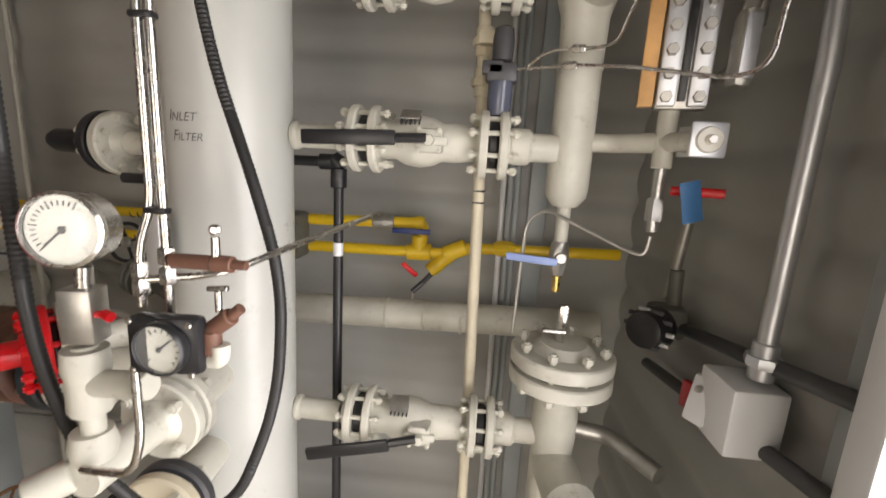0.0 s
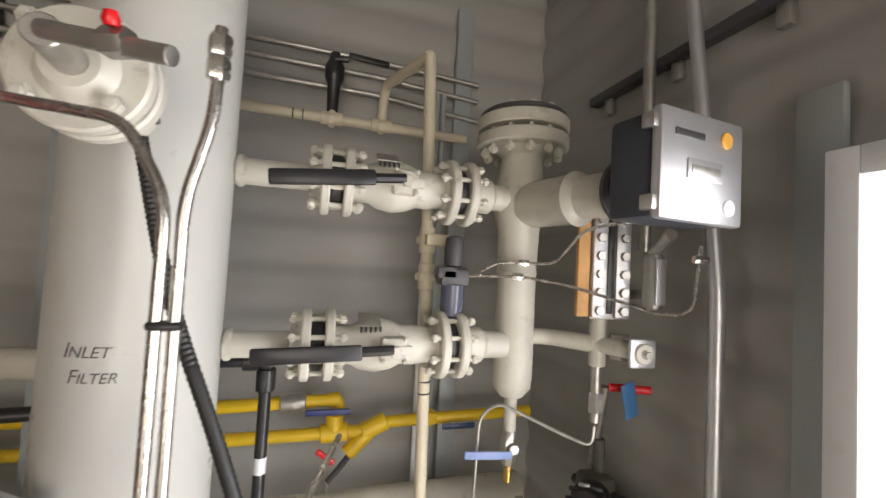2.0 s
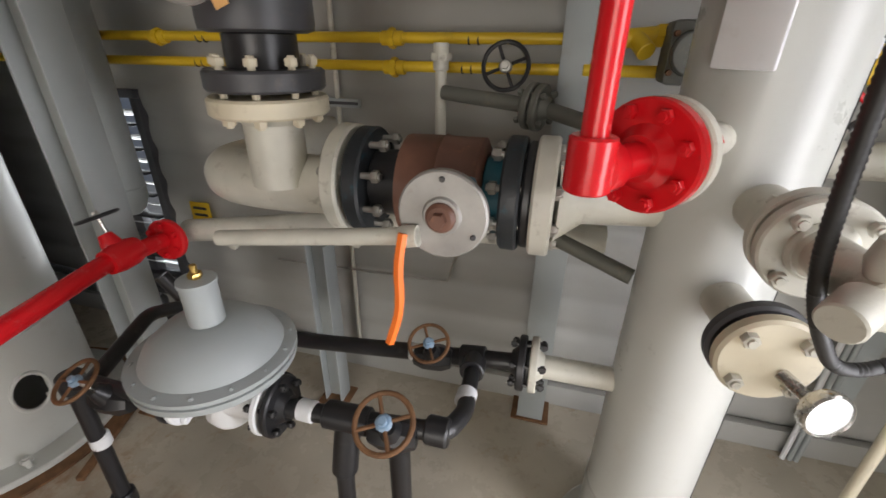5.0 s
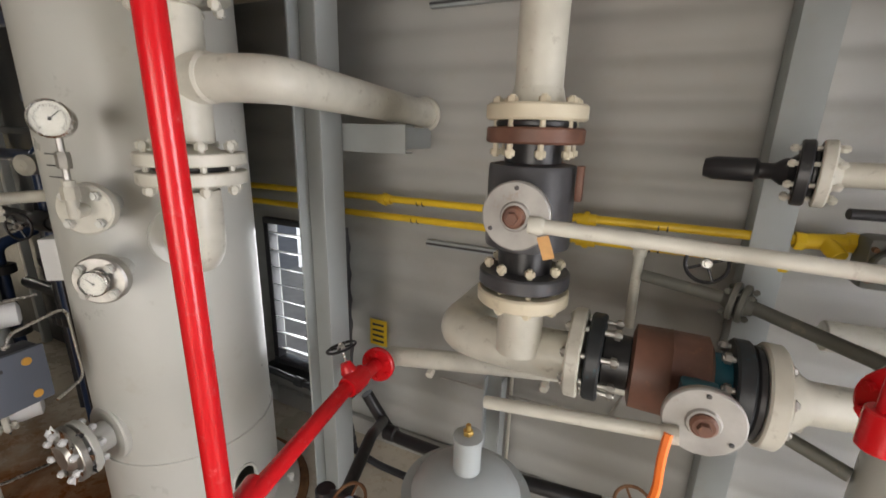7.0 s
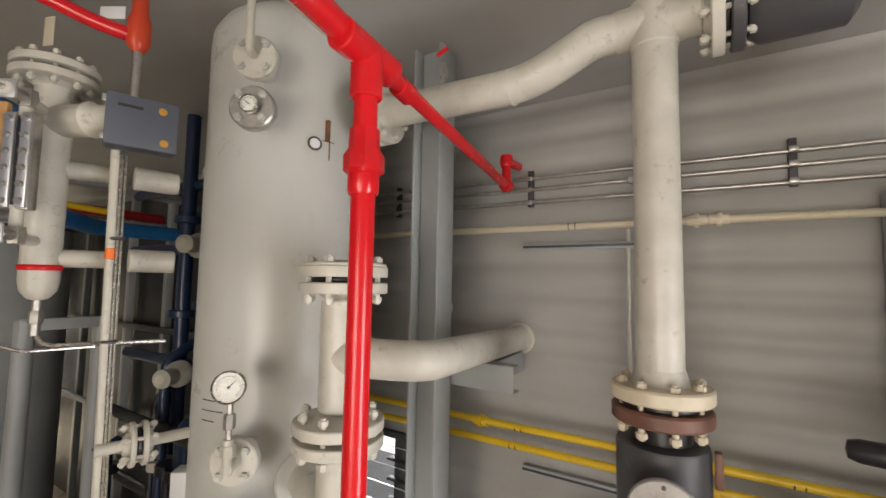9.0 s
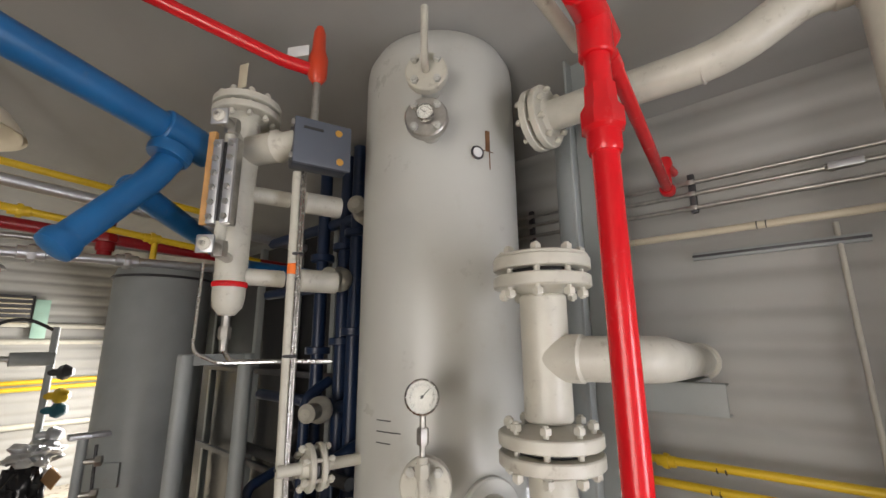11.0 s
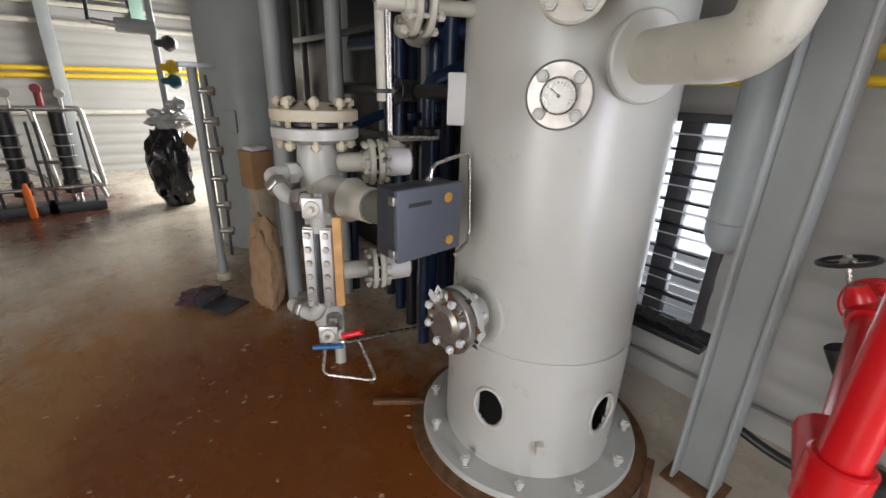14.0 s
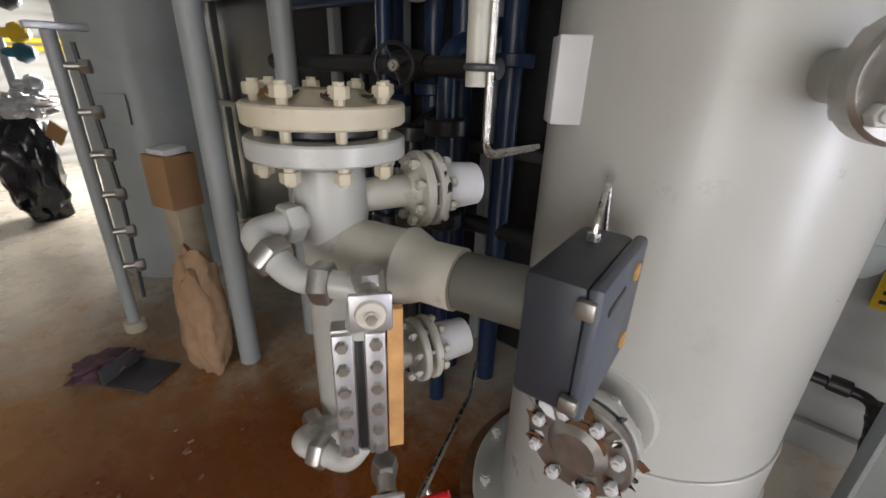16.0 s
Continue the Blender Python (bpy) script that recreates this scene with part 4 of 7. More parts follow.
part("lever", box((0.10, 1.80, 1.642), (0.14, 0.01, 0.02)), mat("navy_lever", (0.02, 0.04, 0.16), 0.35), gy, "navy blue lever")
part("lever", box((0.55, 1.80, 1.575), (0.12, 0.01, 0.02)), M_NAVY, gy, "navy blue lever")
part("valve_body", lathe([(0.02, 0), (0.03, 0.02), (0.03, 0.06), (0.02, 0.08)], (0.40, 1.85, 1.592), (1, 0, 0), 8), M_YELLOW, gy)
part("red_lever", box((0.10, 1.80, 1.50), (0.07, 0.012, 0.018), ry=38), M_RED, gy, "red lever")
part("drain_cock", pipe([(0.18, 1.84, 1.485), (0.15, 1.83, 1.45), (0.11, 1.82, 1.41)], 0.010, 0.01, 8), M_DKGREY, gy)
part("drain_tube", pipe([(0.11, 1.82, 1.41), (0.11, 1.83, 1.34), (0.18, 1.85, 1.30), (0.36, 1.88, 1.28)], 0.0055, 0.03, 8), M_ZINC, gy)
part("tee", joined(rod((-0.57, 1.85, 1.633), (-0.43, 1.85, 1.645), 0.028), rod((-0.50, 1.85, 1.64), (-0.47, 1.79, 1.60), 0.027), hexa((-0.43, 1.85, 1.645), (1, 0, 0), 0.036, 0.03), hexa((-0.57, 1.85, 1.633), (1, 0, 0), 0.034, 0.03)), M_YELLOW, gy)
part("union", joined(rod((-0.64, 1.85, 1.545), (-0.56, 1.85, 1.547), 0.024), hexa((-0.60, 1.85, 1.546), (1, 0, 0), 0.034, 0.03)), M_YELLOW, gy)
gm = thing("gas_meter_regulator", "old grey-brown gas regulator on the yellow pipes", "regulator", (-0.38, 1.8, 1.6))
part("body", joined(box((-0.36, 1.80, 1.60), (0.13, 0.12, 0.17), bevel=0.02), disc((-0.36, 1.72, 1.60), (0, 1, 0), 0.06, 0.04)), M_OLIVE, gm)
for z in (1.55, 1.65):
    part("bolt_row", joined(*[hexa((-0.41 + 0.034 * i, 1.735, z), (0, -1, 0), 0.009, 0.02) for i in range(4)]), M_RUST, gm)
bp = thing("black_drain_pipe", "black painted pipe dropping from an elbow", "pipe", (-0.07, 1.51, 0))
part("pipe", pipe([(-0.20, 1.51, 1.872), (-0.07, 1.51, 1.872), (-0.07, 1.51, 0.0)], 0.0145, 0.025), M_BLACK, bp)
part("elbow", joined(rod((-0.125, 1.51, 1.872), (-0.085, 1.51, 1.872), 0.023), rod((-0.07, 1.51, 1.80), (-0.07, 1.51, 1.855), 0.023), lathe([(0.02, -0.02), (0.025, 0), (0.02, 0.02)], (-0.074, 1.51, 1.872), (1, 0, -1), 16)), M_BLACK, bp)
part("white_band", disc((-0.07, 1.51, 1.62), (0, 0, 1), 0.0152, 0.05, 16), M_WHITE, bp)
for i, x in enumerate((0.435, 0.462, 0.487)):
    run("vertical_conduit", "grey conduit running up the corner", "conduit", [(x, 1.93, 0.0), (x - 0.02, 1.93, 2.8)], 0.0105, M_STEELP if i else M_WHITE, 0)
run("wall_conduit", "thin pale conduit up the back wall", "conduit", [(-1.585, 1.97, 0.0), (-1.585, 1.97, 2.62)], 0.010, M_PIPE, 0)
ct = solid("corner_trim", box((0.56, 1.985, 1.6), (0.07, 0.03, 3.2)), M_STEELP, "dark grey steel corner trim", "trim", "structure")

fr = thing("filter_regulator", "black air filter regulator mounted on the cream pipe", "regulator", (0.37, 1.40, 2.0))
part("bonnet", lathe([(0.014, 0), (0.024, 0.004), (0.026, 0.05), (0.022, 0.075), (0.012, 0.08)], (0.367, 1.40, 2.13), (0, 0, 1), 20), M_DKGREY, fr)
part("body", joined(box((0.367, 1.40, 2.105), (0.075, 0.05, 0.045), bevel=0.008), box((0.345, 1.39, 2.115), (0.05, 0.03, 0.03))), M_DKGREY, fr)
part("bowl", lathe([(0.010, 0), (0.026, 0.006), (0.030, 0.03), (0.030, 0.085)], (0.367, 1.40, 2.0), (0, 0, 1), 24), mat("smoked_bowl", (0.09, 0.10, 0.14), 0.2), fr)
part("drain", rod((0.367, 1.40, 1.975), (0.367, 1.40, 2.0), 0.007), M_ZINC, fr)
part("bracket", box((0.335, 1.46, 2.20), (0.06, 0.03, 0.03)), M_CREAM, fr)
at = thing("air_tubing", "thin stainless air tubing from the regulator to the controller", "tubing", (0.5, 1.3, 2.1))
part("tube", pipe([(0.40, 1.375, 2.11), (0.53, 1.33, 2.115), (0.62, 1.26, 2.10), (0.74, 1.10, 2.05), (0.77, 1.05, 2.06), (0.775, 1.04, 2.2)], 0.004, 0.04, 8), M_STEEL, at)
part("tube", pipe([(0.42, 1.38, 2.115), (0.47, 1.35, 2.15), (0.55, 1.33, 2.15), (0.60, 1.30, 2.15), (0.61, 1.2, 2.23), (0.66, 1.05, 2.25)], 0.004, 0.03, 8), M_STEEL, at)
for p in ((0.515, 1.335, 2.115), (0.53, 1.335, 2.15), (0.775, 1.04, 2.17)):
    part("fitting", hexa(p, (1, -0.2, 0), 0.009, 0.03), M_STEEL, at)
dt = thing("drain_tubing", "thin steel tubing from the drain cock round the chamber", "tubing", (0.6, 1.4, 1.5))
part("tube", pipe([(0.725, 1.29, 1.75), (0.72, 1.29, 1.70), (0.66, 1.32, 1.72), (0.50, 1.38, 1.79), (0.46, 1.40, 1.75), (0.45, 1.40, 1.45)], 0.0045, 0.03, 8), M_ZINC, dt)
part("cock", joined(rod((0.725, 1.29, 1.76), (0.725, 1.29, 1.91), 0.013), hexa((0.725, 1.29, 1.81), (0, 0, 1), 0.02, 0.05)), M_ZINC, dt)
part("red_handle", rod((0.74, 1.26, 1.855), (0.83, 1.22, 1.855), 0.010), M_RED, dt, "red cock handle")
tg = thing("blue_tag", "blue plastic tag hanging on the cock handle", "tag", (0.76, 1.22, 1.80))
part("tag", box((0.765, 1.215, 1.835), (0.044, 0.003, 0.085), 10, 0.001, ry=-14), M_TAGBLUE, tg)

# end wall fittings
X = WALL_X
run("end_wall_conduit", "galvanised conduit up the end wall", "conduit", [(X - 0.05, 1.09, 1.53), (X - 0.05, 1.09, 2.1), (X - 0.05, 1.17, 2.8), (X - 0.05, 1.20, 3.3)], 0.0165, M_ALU, 0.05, couplings=[((X - 0.05, 1.09, 1.56), (0, 0, 1))])
run("end_wall_conduit", "galvanised conduit up the end wall", "conduit", [(X - 0.05, 1.31, 2.2), (X - 0.05, 1.31, 3.4)], 0.0165, M_ZINC, 0)
run("end_wall_conduit", "short conduit above the lamp", "conduit", [(X - 0.05, 1.50, 1.55), (X - 0.05, 1.45, 1.80)], 0.014, M_ZINC, 0)
cp = thing("conduit_junction", "oval conduit fitting under the controller", "conduit", (0.80, 1.19, 2.1))
part("body", box((0.80, 1.19, 2.12), (0.04, 0.045, 0.14), bevel=0.018), M_ZINC, cp)
part("lid", box((0.797, 1.165, 2.12), (0.028, 0.006, 0.11), bevel=0.003), M_ALU, cp)
part("stub", pipe([(0.80, 1.19, 2.19), (0.78, 1.12, 2.23)], 0.014, 0), M_ZINC, cp)
part("arm", rod((0.80, 1.2, 2.09), (0.80, 1.40, 2.07), 0.012), M_ZINC, cp)
jb = thing("junction_box", "white enamel isolator box with red handle on the end wall", "switch box", (0.85, 1.12, 1.33))
part("box", box((0.868, 1.11, 1.445), (0.10, 0.115, 0.135), bevel=0.006), M_WHITE, jb)
part("lid", box((0.825, 1.155, 1.435), (0.035, 0.045, 0.10), 30, 0.006, ry=14), M_WHITE, jb)
part("red_handle", box((0.81, 1.185, 1.43), (0.018, 0.026, 0.06), 20), M_DKRED, jb, "red isolator handle")
part("label", box((0.812, 1.15, 1.462), (0.02, 0.012, 0.014), 30), M_ZINC, jb)
lp = thing("explosion_proof_lamp", "black explosion-proof beacon housing on a conduit box", "lamp", (0.86, 1.45, 1.49))
part("back_box", box((0.865, 1.46, 1.50), (0.09, 0.09, 0.09), bevel=0.02), M_OLIVE, lp)
part("neck", rod((0.885, 1.47, 1.54), (0.88, 1.47, 1.64), 0.018), M_OLIVE, lp)
hd = part("housing", lathe([(0.05, 0), (0.056, 0.012), (0.056, 0.035), (0.048, 0.045), (0.046, 0.075), (0.03, 0.082), (0, 0.083)], (0.83, 1.42, 1.497), (-0.75, -0.65, 0), 28), M_BLACK, lp)
for i in range(10):
    a = 2 * math.pi * i / 10
    f3 = facing((-0.75, -0.65, 0)).to_3x3()
    q = Vector((0.795, 1.39, 1.497)) + f3 @ Vector((0.05 * math.cos(a), 0.05 * math.sin(a), 0))
    part("rib", box(q, (0.012, 0.034, 0.012), 49), M_ALU if i % 3 == 0 else M_DKGREY, hd)
for z0, z1, lab in ((1.50, 1.585, "upper"), (1.35, 1.42, "lower")):
    run("rising_conduit", "dark grey conduit sloping along the end wall", "conduit", [(X - 0.035, 1.60, z0 - 0.04), (X - 0.035, 0.90, z1)], 0.016, M_DKGREY, 0)
cbm = thing("cable_tray", "black cable tray along the top of the end wall", "tray", (X - 0.06, 1.3, 2.66))
part("tray", box((X - 0.02, 1.25, 2.72), (0.035, 0.7, 0.03)), M_DKGREY, cbm)
for yy in (0.98, 1.25, 1.52):
    part("bracket", box((X - 0.012, yy, 2.69), (0.024, 0.03, 0.07)), M_ZINC, cbm)

# ---- left nozzle, red relief line and the two large ball valves ----
bn = thing("capped_nozzle", "off-white nozzle with black flange and actuator cap", "nozzle", (-0.6, 1.42, 1.80))
part("nozzle", rod((-0.40, 1.39, 1.895), (-0.64, 1.44, 1.892), 0.032), M_PIPE, bn)
flange_pair(bn, (-0.69, 1.45, 1.89), (-1, 0.21, 0), 0.088, 0.034, 8, 0.014, M_PIPE, M_BLACK, 0.011, ms=M_PIPE)
part("cap", lathe([(0.04, 0), (0.036, 0.03), (0.022, 0.05), (0.022, 0.08), (0.034, 0.09), (0.034, 0.19), (0.026, 0.215), (0, 0.22)], (-0.725, 1.457, 1.89), (-1, 0.21, 0), 24), M_BLACK, bn)
part("plug_pipe", rod((-0.46, 1.40, 1.80), (-0.62, 1.38, 1.80), 0.014), M_BLACK, bn)

ar = Vector((-0.62, -0.785, 0)).normalized()
rl = thing("relief_line", "bright red pipe rising from a red flange on the filter vessel", "pipe", (-0.53, 1.07, 1.46))


def on_a(s, z=1.46):
    return Vector((VA.x, VA.y, z)) + ar * s


part("nozzle", rod(on_a(0.13), on_a(0.34), 0.032), M_PIPE, rl)
flange_pair(rl, on_a(0.375), ar, 0.092, 0.030, 8, 0.012, M_PIPE, M_RED, 0.012, ms=M_RED)
part("elbow", joined(rod(on_a(0.40), on_a(0.50), 0.028), lathe([(0.034, 0), (0.038, 0.01), (0.038, 0.04), (0.03, 0.05)], on_a(0.49), ar, 20), rod(on_a(0.545, 1.43), on_a(0.545, 1.51), 0.034)), M_RED, rl)
part("pipe", rod(on_a(0.545, 1.49), on_a(0.545, 3.5), 0.0195), M_RED, rl)

YV, ZV = 1.33, 1.285
tv = thing("gear_ball_valve", "large horizontal ball valve, rusty body, chipped teal and black flanges", "valve", (-0.95, YV, 1.14), "large ball valves")
R = 0.145
part("flange", disc((-1.215, YV, ZV), (1, 0, 0), R, 0.045, 48), M_PIPE, tv, "off-white flange")
part("flange", disc((-1.158, YV, ZV), (1, 0, 0), R * 0.97, 0.045, 48), M_DKTEAL, tv, "black flange with worn teal paint")
part("neck", rod((-1.14, YV, ZV), (-1.05, YV, ZV), 0.085), M_BLACK, tv)
part("body", lathe([(0.10, 0), (0.128, 0.008), (0.130, 0.10), (0.133, 0.104), (0.130, 0.108), (0.130, 0.20), (0.11, 0.21)], (-1.055, YV, ZV), (1, 0, 0), 48), M_BROWN, tv, "rusty brown body")
part("neck", rod((-0.85, YV, ZV), (-0.77, YV, ZV), 0.09), M_TEAL, tv)
part("flange", disc((-0.775, YV, ZV), (1, 0, 0), R * 0.97, 0.045, 48), M_DKTEAL, tv, "black flange with worn teal paint")
part("flange", disc((-0.702, YV, ZV), (1, 0, 0), R, 0.05, 48), M_PIPE, tv, "off-white flange")
part("gasket", disc((-0.738, YV, ZV), (1, 0, 0), R * 0.9, 0.024, 40), M_BLACK, tv)
studs(tv, (-1.17, YV, ZV), (1, 0, 0), R * 0.78, 8, 0.17, 0.016, M_ZINC)
studs(tv, (-0.745, YV, ZV), (1, 0, 0), R * 0.78, 8, 0.17, 0.016, M_ZINC)
part("spool", lathe([(0.11, 0), (0.06, 0.07), (0.056, 0.25)], (-0.68, YV, ZV), (0.95, 0.12, 0), 32), M_PIPE, tv)
part("stem", joined(rod((-0.89, YV - 0.1, 1.315), (-0.886, 1.08, 1.32), 0.032), box((-0.888, 1.16, 1.318), (0.09, 0.06, 0.09), bevel=0.01)), M_TEAL, tv)


def gear_disc(t, c, bar0, bar1):
    dk = part("gear_disc", lathe([(0.088, 0), (0.091, 0.004), (0.091, 0.018), (0.087, 0.022), (0.04, 0.022), (0.036, 0.028), (0, 0.028)], (c[0], c[1] + 0.012, c[2]), (0, -1, 0), 48), M_DISC, t, "round worn metal disc")
    part("hub", joined(disc((c[0], c[1] - 0.02, c[2]), (0, 1, 0), 0.03, 0.02, 28), hexa((c[0], c[1] - 0.034, c[2]), (0, 1, 0), 0.016, 0.02)), M_BROWN, dk, "worn rusty hub")
    for k in range(3):
        an = k * 2.09 + 1.57
        part("screw", disc((c[0] + 0.074 * math.cos(an), c[1] - 0.012, c[2] + 0.074 * math.sin(an)), (0, 1, 0), 0.006, 0.006, 10), M_DKGREY, dk)
    part("handle_bar", joined(rod(bar0, bar1, 0.0185, 20), lathe([(0.022, 0), (0.024, 0.03), (0.019, 0.04)], bar0, Vector(bar1) - Vector(bar0), 20)), M_PIPE, t, "long off-white handle bar")


gear_disc(tv, (-0.885, 1.062, 1.318), (-0.93, 1.04, 1.275), (-1.43, 1.05, 1.20))
rb = solid("orange_ribbon", pipe([(-0.955, 1.022, 1.285), (-0.962, 1.006, 1.22), (-0.958, 1.004, 1.12), (-0.985, 1.0, 1.03)], 0.011, 0.05, 6), M_ORANGE, "bright orange flagging ribbon tied to the valve handle", "ribbon")

XB, YB = -1.40, 1.28
bvv = thing("gear_ball_valve", "large upright ball valve, dark grey body between cream flanges", "valve", (XB, YB, 1.42), "large ball valves")
part("flange", disc((XB, YB, 1.475), (0, 0, 1), R, 0.045, 48), M_CREAM, bvv, "cream flange")
part("flange", disc((XB, YB, 1.535), (0, 0, 1), R * 0.98, 0.048, 48), M_DKGREY, bvv)
part("neck", rod((XB, YB, 1.55), (XB, YB, 1.64), 0.085), M_BLACK, bvv)
part("body", lathe([(0.11, 0), (0.128, 0.006), (0.130, 0.02), (0.130, 0.24), (0.126, 0.25), (0.10, 0.255)], (XB, YB, 1.635), (0, 0, 1), 48), M_DKGREY, bvv)
part("neck", rod((XB, YB, 1.88), (XB, YB, 1.96), 0.085), M_BLACK, bvv)
part("flange", disc((XB, YB, 1.968), (0, 0, 1), R * 0.98, 0.045, 48), M_BROWN, bvv, "brown painted flange")
part("flange", disc((XB, YB, 2.032), (0, 0, 1), R, 0.045, 48), M_CREAM, bvv, "cream flange")
part("gasket", disc((XB, YB, 2.0), (0, 0, 1), R * 0.8, 0.022, 40), M_BLACK, bvv)
studs(bvv, (XB, YB, 1.99), (0, 0, 1), R * 0.78, 8, 0.17, 0.016, M_CREAM)
studs(bvv, (XB, YB, 1.51), (0, 0, 1), R * 0.78, 8, 0.16, 0.016, M_CREAM)
part("stem", joined(rod((XB, YB - 0.1, 1.765), (XB + 0.01, 1.07, 1.765), 0.032), box((XB, 1.14, 1.765), (0.08, 0.05, 0.08), bevel=0.01)), M_BLACK, bvv)
part("locking_tab", box((XB + 0.145, YB - 0.03, 1.84), (0.02, 0.03, 0.10)), M_BROWN, bvv)
gear_disc(bvv, (-1.378, 1.055, 1.767), (-1.34, 1.04, 1.752), (-0.42, 1.10, 1.715))
tgp = solid("paper_tag", box((-1.29, 1.03, 1.70), (0.03, 0.002, 0.06), 0, 0, ry=-20), M_PLY, "small tan paper tag tied to the handle", "tag")

hp = thing("riser_pipe", "off-white riser pipe with ceiling tee and offset to the vessel", "pipe", (XB, YB, 2.05))
part("riser", joined(rod((XB, YB, 2.05), (XB, YB, 3.2), 0.068, 32), lathe([(0.082, 0), (0.070, 0.05)], (XB, YB, 2.05), (0, 0, 1), 32)), M_PIPE, hp)
part("tee", joined(rod((XB, YB, 3.12), (XB, YB, 3.28), 0.073, 32), rod((XB - 0.12, YB, 3.21), (XB + 0.14, YB, 3.21), 0.071, 32)), M_PIPE, hp)
part("offset", pipe([(XB - 0.10, YB, 3.21), (-1.58, 1.25, 3.20), (-1.80, 1.22, 3.08), (-2.43, 1.18, 3.08)], 0.065, 0.11, 28), M_PIPE, hp)
part("weld_bead", disc((-1.87, 1.22, 3.08), (1, 0, 0), 0.068, 0.01, 28), M_PIPE, hp)
flange_pair(hp, (-1.20, YB, 3.19), (1, 0, 0), 0.125, 0.04, 8, 0.014, M_PIPE, M_DKGREY, 0.015)
part("spool", lathe([(0.09, 0), (0.11, 0.03), (0.11, 0.22), (0.08, 0.24)], (-1.15, YB, 3.18), (1, 0, 0), 32), M_DKGREY, hp)
flange_pair(hp, (-2.46, 1.175, 3.08), (1, 0, 0), 0.135, 0.035, 8, 0.014, stud=0.014)
vt = thing("vent_valve", "small vent valve with red handle on the overhead pipe", "valve", (-2.16, 1.2, 3.14))
part("body", joined(rod((-2.16, 1.2, 3.13), (-2.16, 1.2, 3.24), 0.012), hexa((-2.16, 1.2, 3.20), (0, 0, 1), 0.02, 0.04)), M_ZINC, vt)
part("handle", rod((-2.18, 1.18, 3.27), (-2.13, 1.18, 3.29), 0.008), M_RED, vt)

lo = thing("lower_header", "off-white header pipe with elbow under the upright valve", "pipe", (-1.5, 1.3, 1.2))
part("header", pipe([(-1.24, YV, 1.26), (-1.50, YV, 1.25), (-1.66, 1.36, 1.25), (-1.66, 2.0, 1.25)], 0.082, 0.13, 28), M_PIPE, lo)
part("neck", lathe([(0.074, 0), (0.074, 0.16), (0.10, 0.19)], (XB, YB, 1.27), (0, 0, 1), 28), M_PIPE, lo)

# yellow ribbed caution plate and low horizontal pipe
lh = run("header_pipe", "long off-white horizontal pipe along the wall", "pipe", [(-2.09, 1.56, 0.92), (-1.30, 1.62, 1.03), (-0.5, 1.66, 1.05)], 0.045, M_PIPE, 0.0)
for p in ((-1.86, 1.54, 0.90), (-1.35, 1.58, 0.96)):
    part("plug", joined(hexa(p, (0, -1, -0.3), 0.02, 0.03), rod((p[0], p[1] + 0.04, p[2] + 0.02), p, 0.015)), M_PIPE, lh)
ys = thing("caution_sign", "yellow sign with black arrows on the wall", "sign", (-2.43, 1.96, 0.7))
part("plate", box((-2.43, 1.965, 0.78), (0.12, 0.004, 0.17)), M_YELLOW, ys)
for i in range(4):
    part("bar", box((-2.43, 1.961, 0.725 + i * 0.036), (0.08, 0.004, 0.014)), M_INK, ys)

# ---- red fire/relief line beside the vessel ----
rp = thing("red_riser", "glossy red vertical pipe with union, tee and cross branch", "pipe", (-2.006, 0.582, 0.9))
part("riser", pipe([(-2.006, 0.582, 0.90), (-2.006, 0.582, 2.95)], 0.031, 0, 28), M_RED, rp)
part("union", joined(lathe([(0.04, 0), (0.052, 0.01), (0.052, 0.05), (0.04, 0.07), (0.038, 0.12)], (-2.006, 0.582, 2.62), (0, 0, 1), 8), lathe([(0.036, 0), (0.04, 0.01), (0.04, 0.05)], (-2.006, 0.582, 2.57), (0, 0, 1), 28)), M_RED, rp)
dirr = Vector((-0.11, 1.2, -0.02))
part("tee", joined(rod((-2.006, 0.582, 2.82), (-2.006, 0.582, 2.94), 0.042, 28), rod(Vector((-2.006, 0.582, 2.94)) - dirr * 0.09, Vector((-2.006, 0.582, 2.94)) + dirr * 0.09, 0.042, 28)), M_RED, rp)
part("branch", pipe([(-2.006, 0.582, 2.94), (-2.15, 1.82, 2.86), (-2.15, 1.82, 2.99), (-2.15, 1.99, 3.0)], 0.023, 0.02, 20), M_RED, rp)
part("coupling", rod((-2.031, 0.74, 2.93), (-2.038, 0.81, 2.925), 0.032, 20), M_RED, rp)
for zz, aa in ((2.86, (0, 1, 0)), (2.99, (0, 0, 1))):
    part("elbow", lathe([(0.03, -0.03), (0.036, 0), (0.03, 0.03)], (-2.15, 1.82, zz), aa, 16), M_RED, rp)
part("rear_branch", pipe([(-2.006, 0.582, 2.94), (-2.0, 0.15, 3.02), (-1.96, -1.2, 3.6)], 0.034, 0.05, 24), M_RED, rp)
part("foot_elbow", joined(rod((-2.006, 0.582, 0.87), (-2.006, 0.582, 0.97), 0.042, 24), rod((-2.006, 0.582, 0.90), (-2.046, 0.73, 0.905), 0.042, 24)), M_RED, rp)
part("foot_branch", pipe([(-2.006, 0.582, 0.90), (-2.075, 1.20, 0.95), (-2.09, 1.44, 0.93)], 0.031, 0.04, 24), M_RED, rp)
part("flange", disc((-2.09, 1.46, 0.925), (-0.1, 1, -0.1), 0.08, 0.03, 32), M_RED, rp)
studs(rp, (-2.09, 1.455, 0.925), (-0.1, 1, -0.1), 0.058, 6, 0.06, 0.012, M_RED)
rv = thing("red_gate_valve", "red gate valve with black handwheel", "valve", (-2.08, 1.28, 0.94))
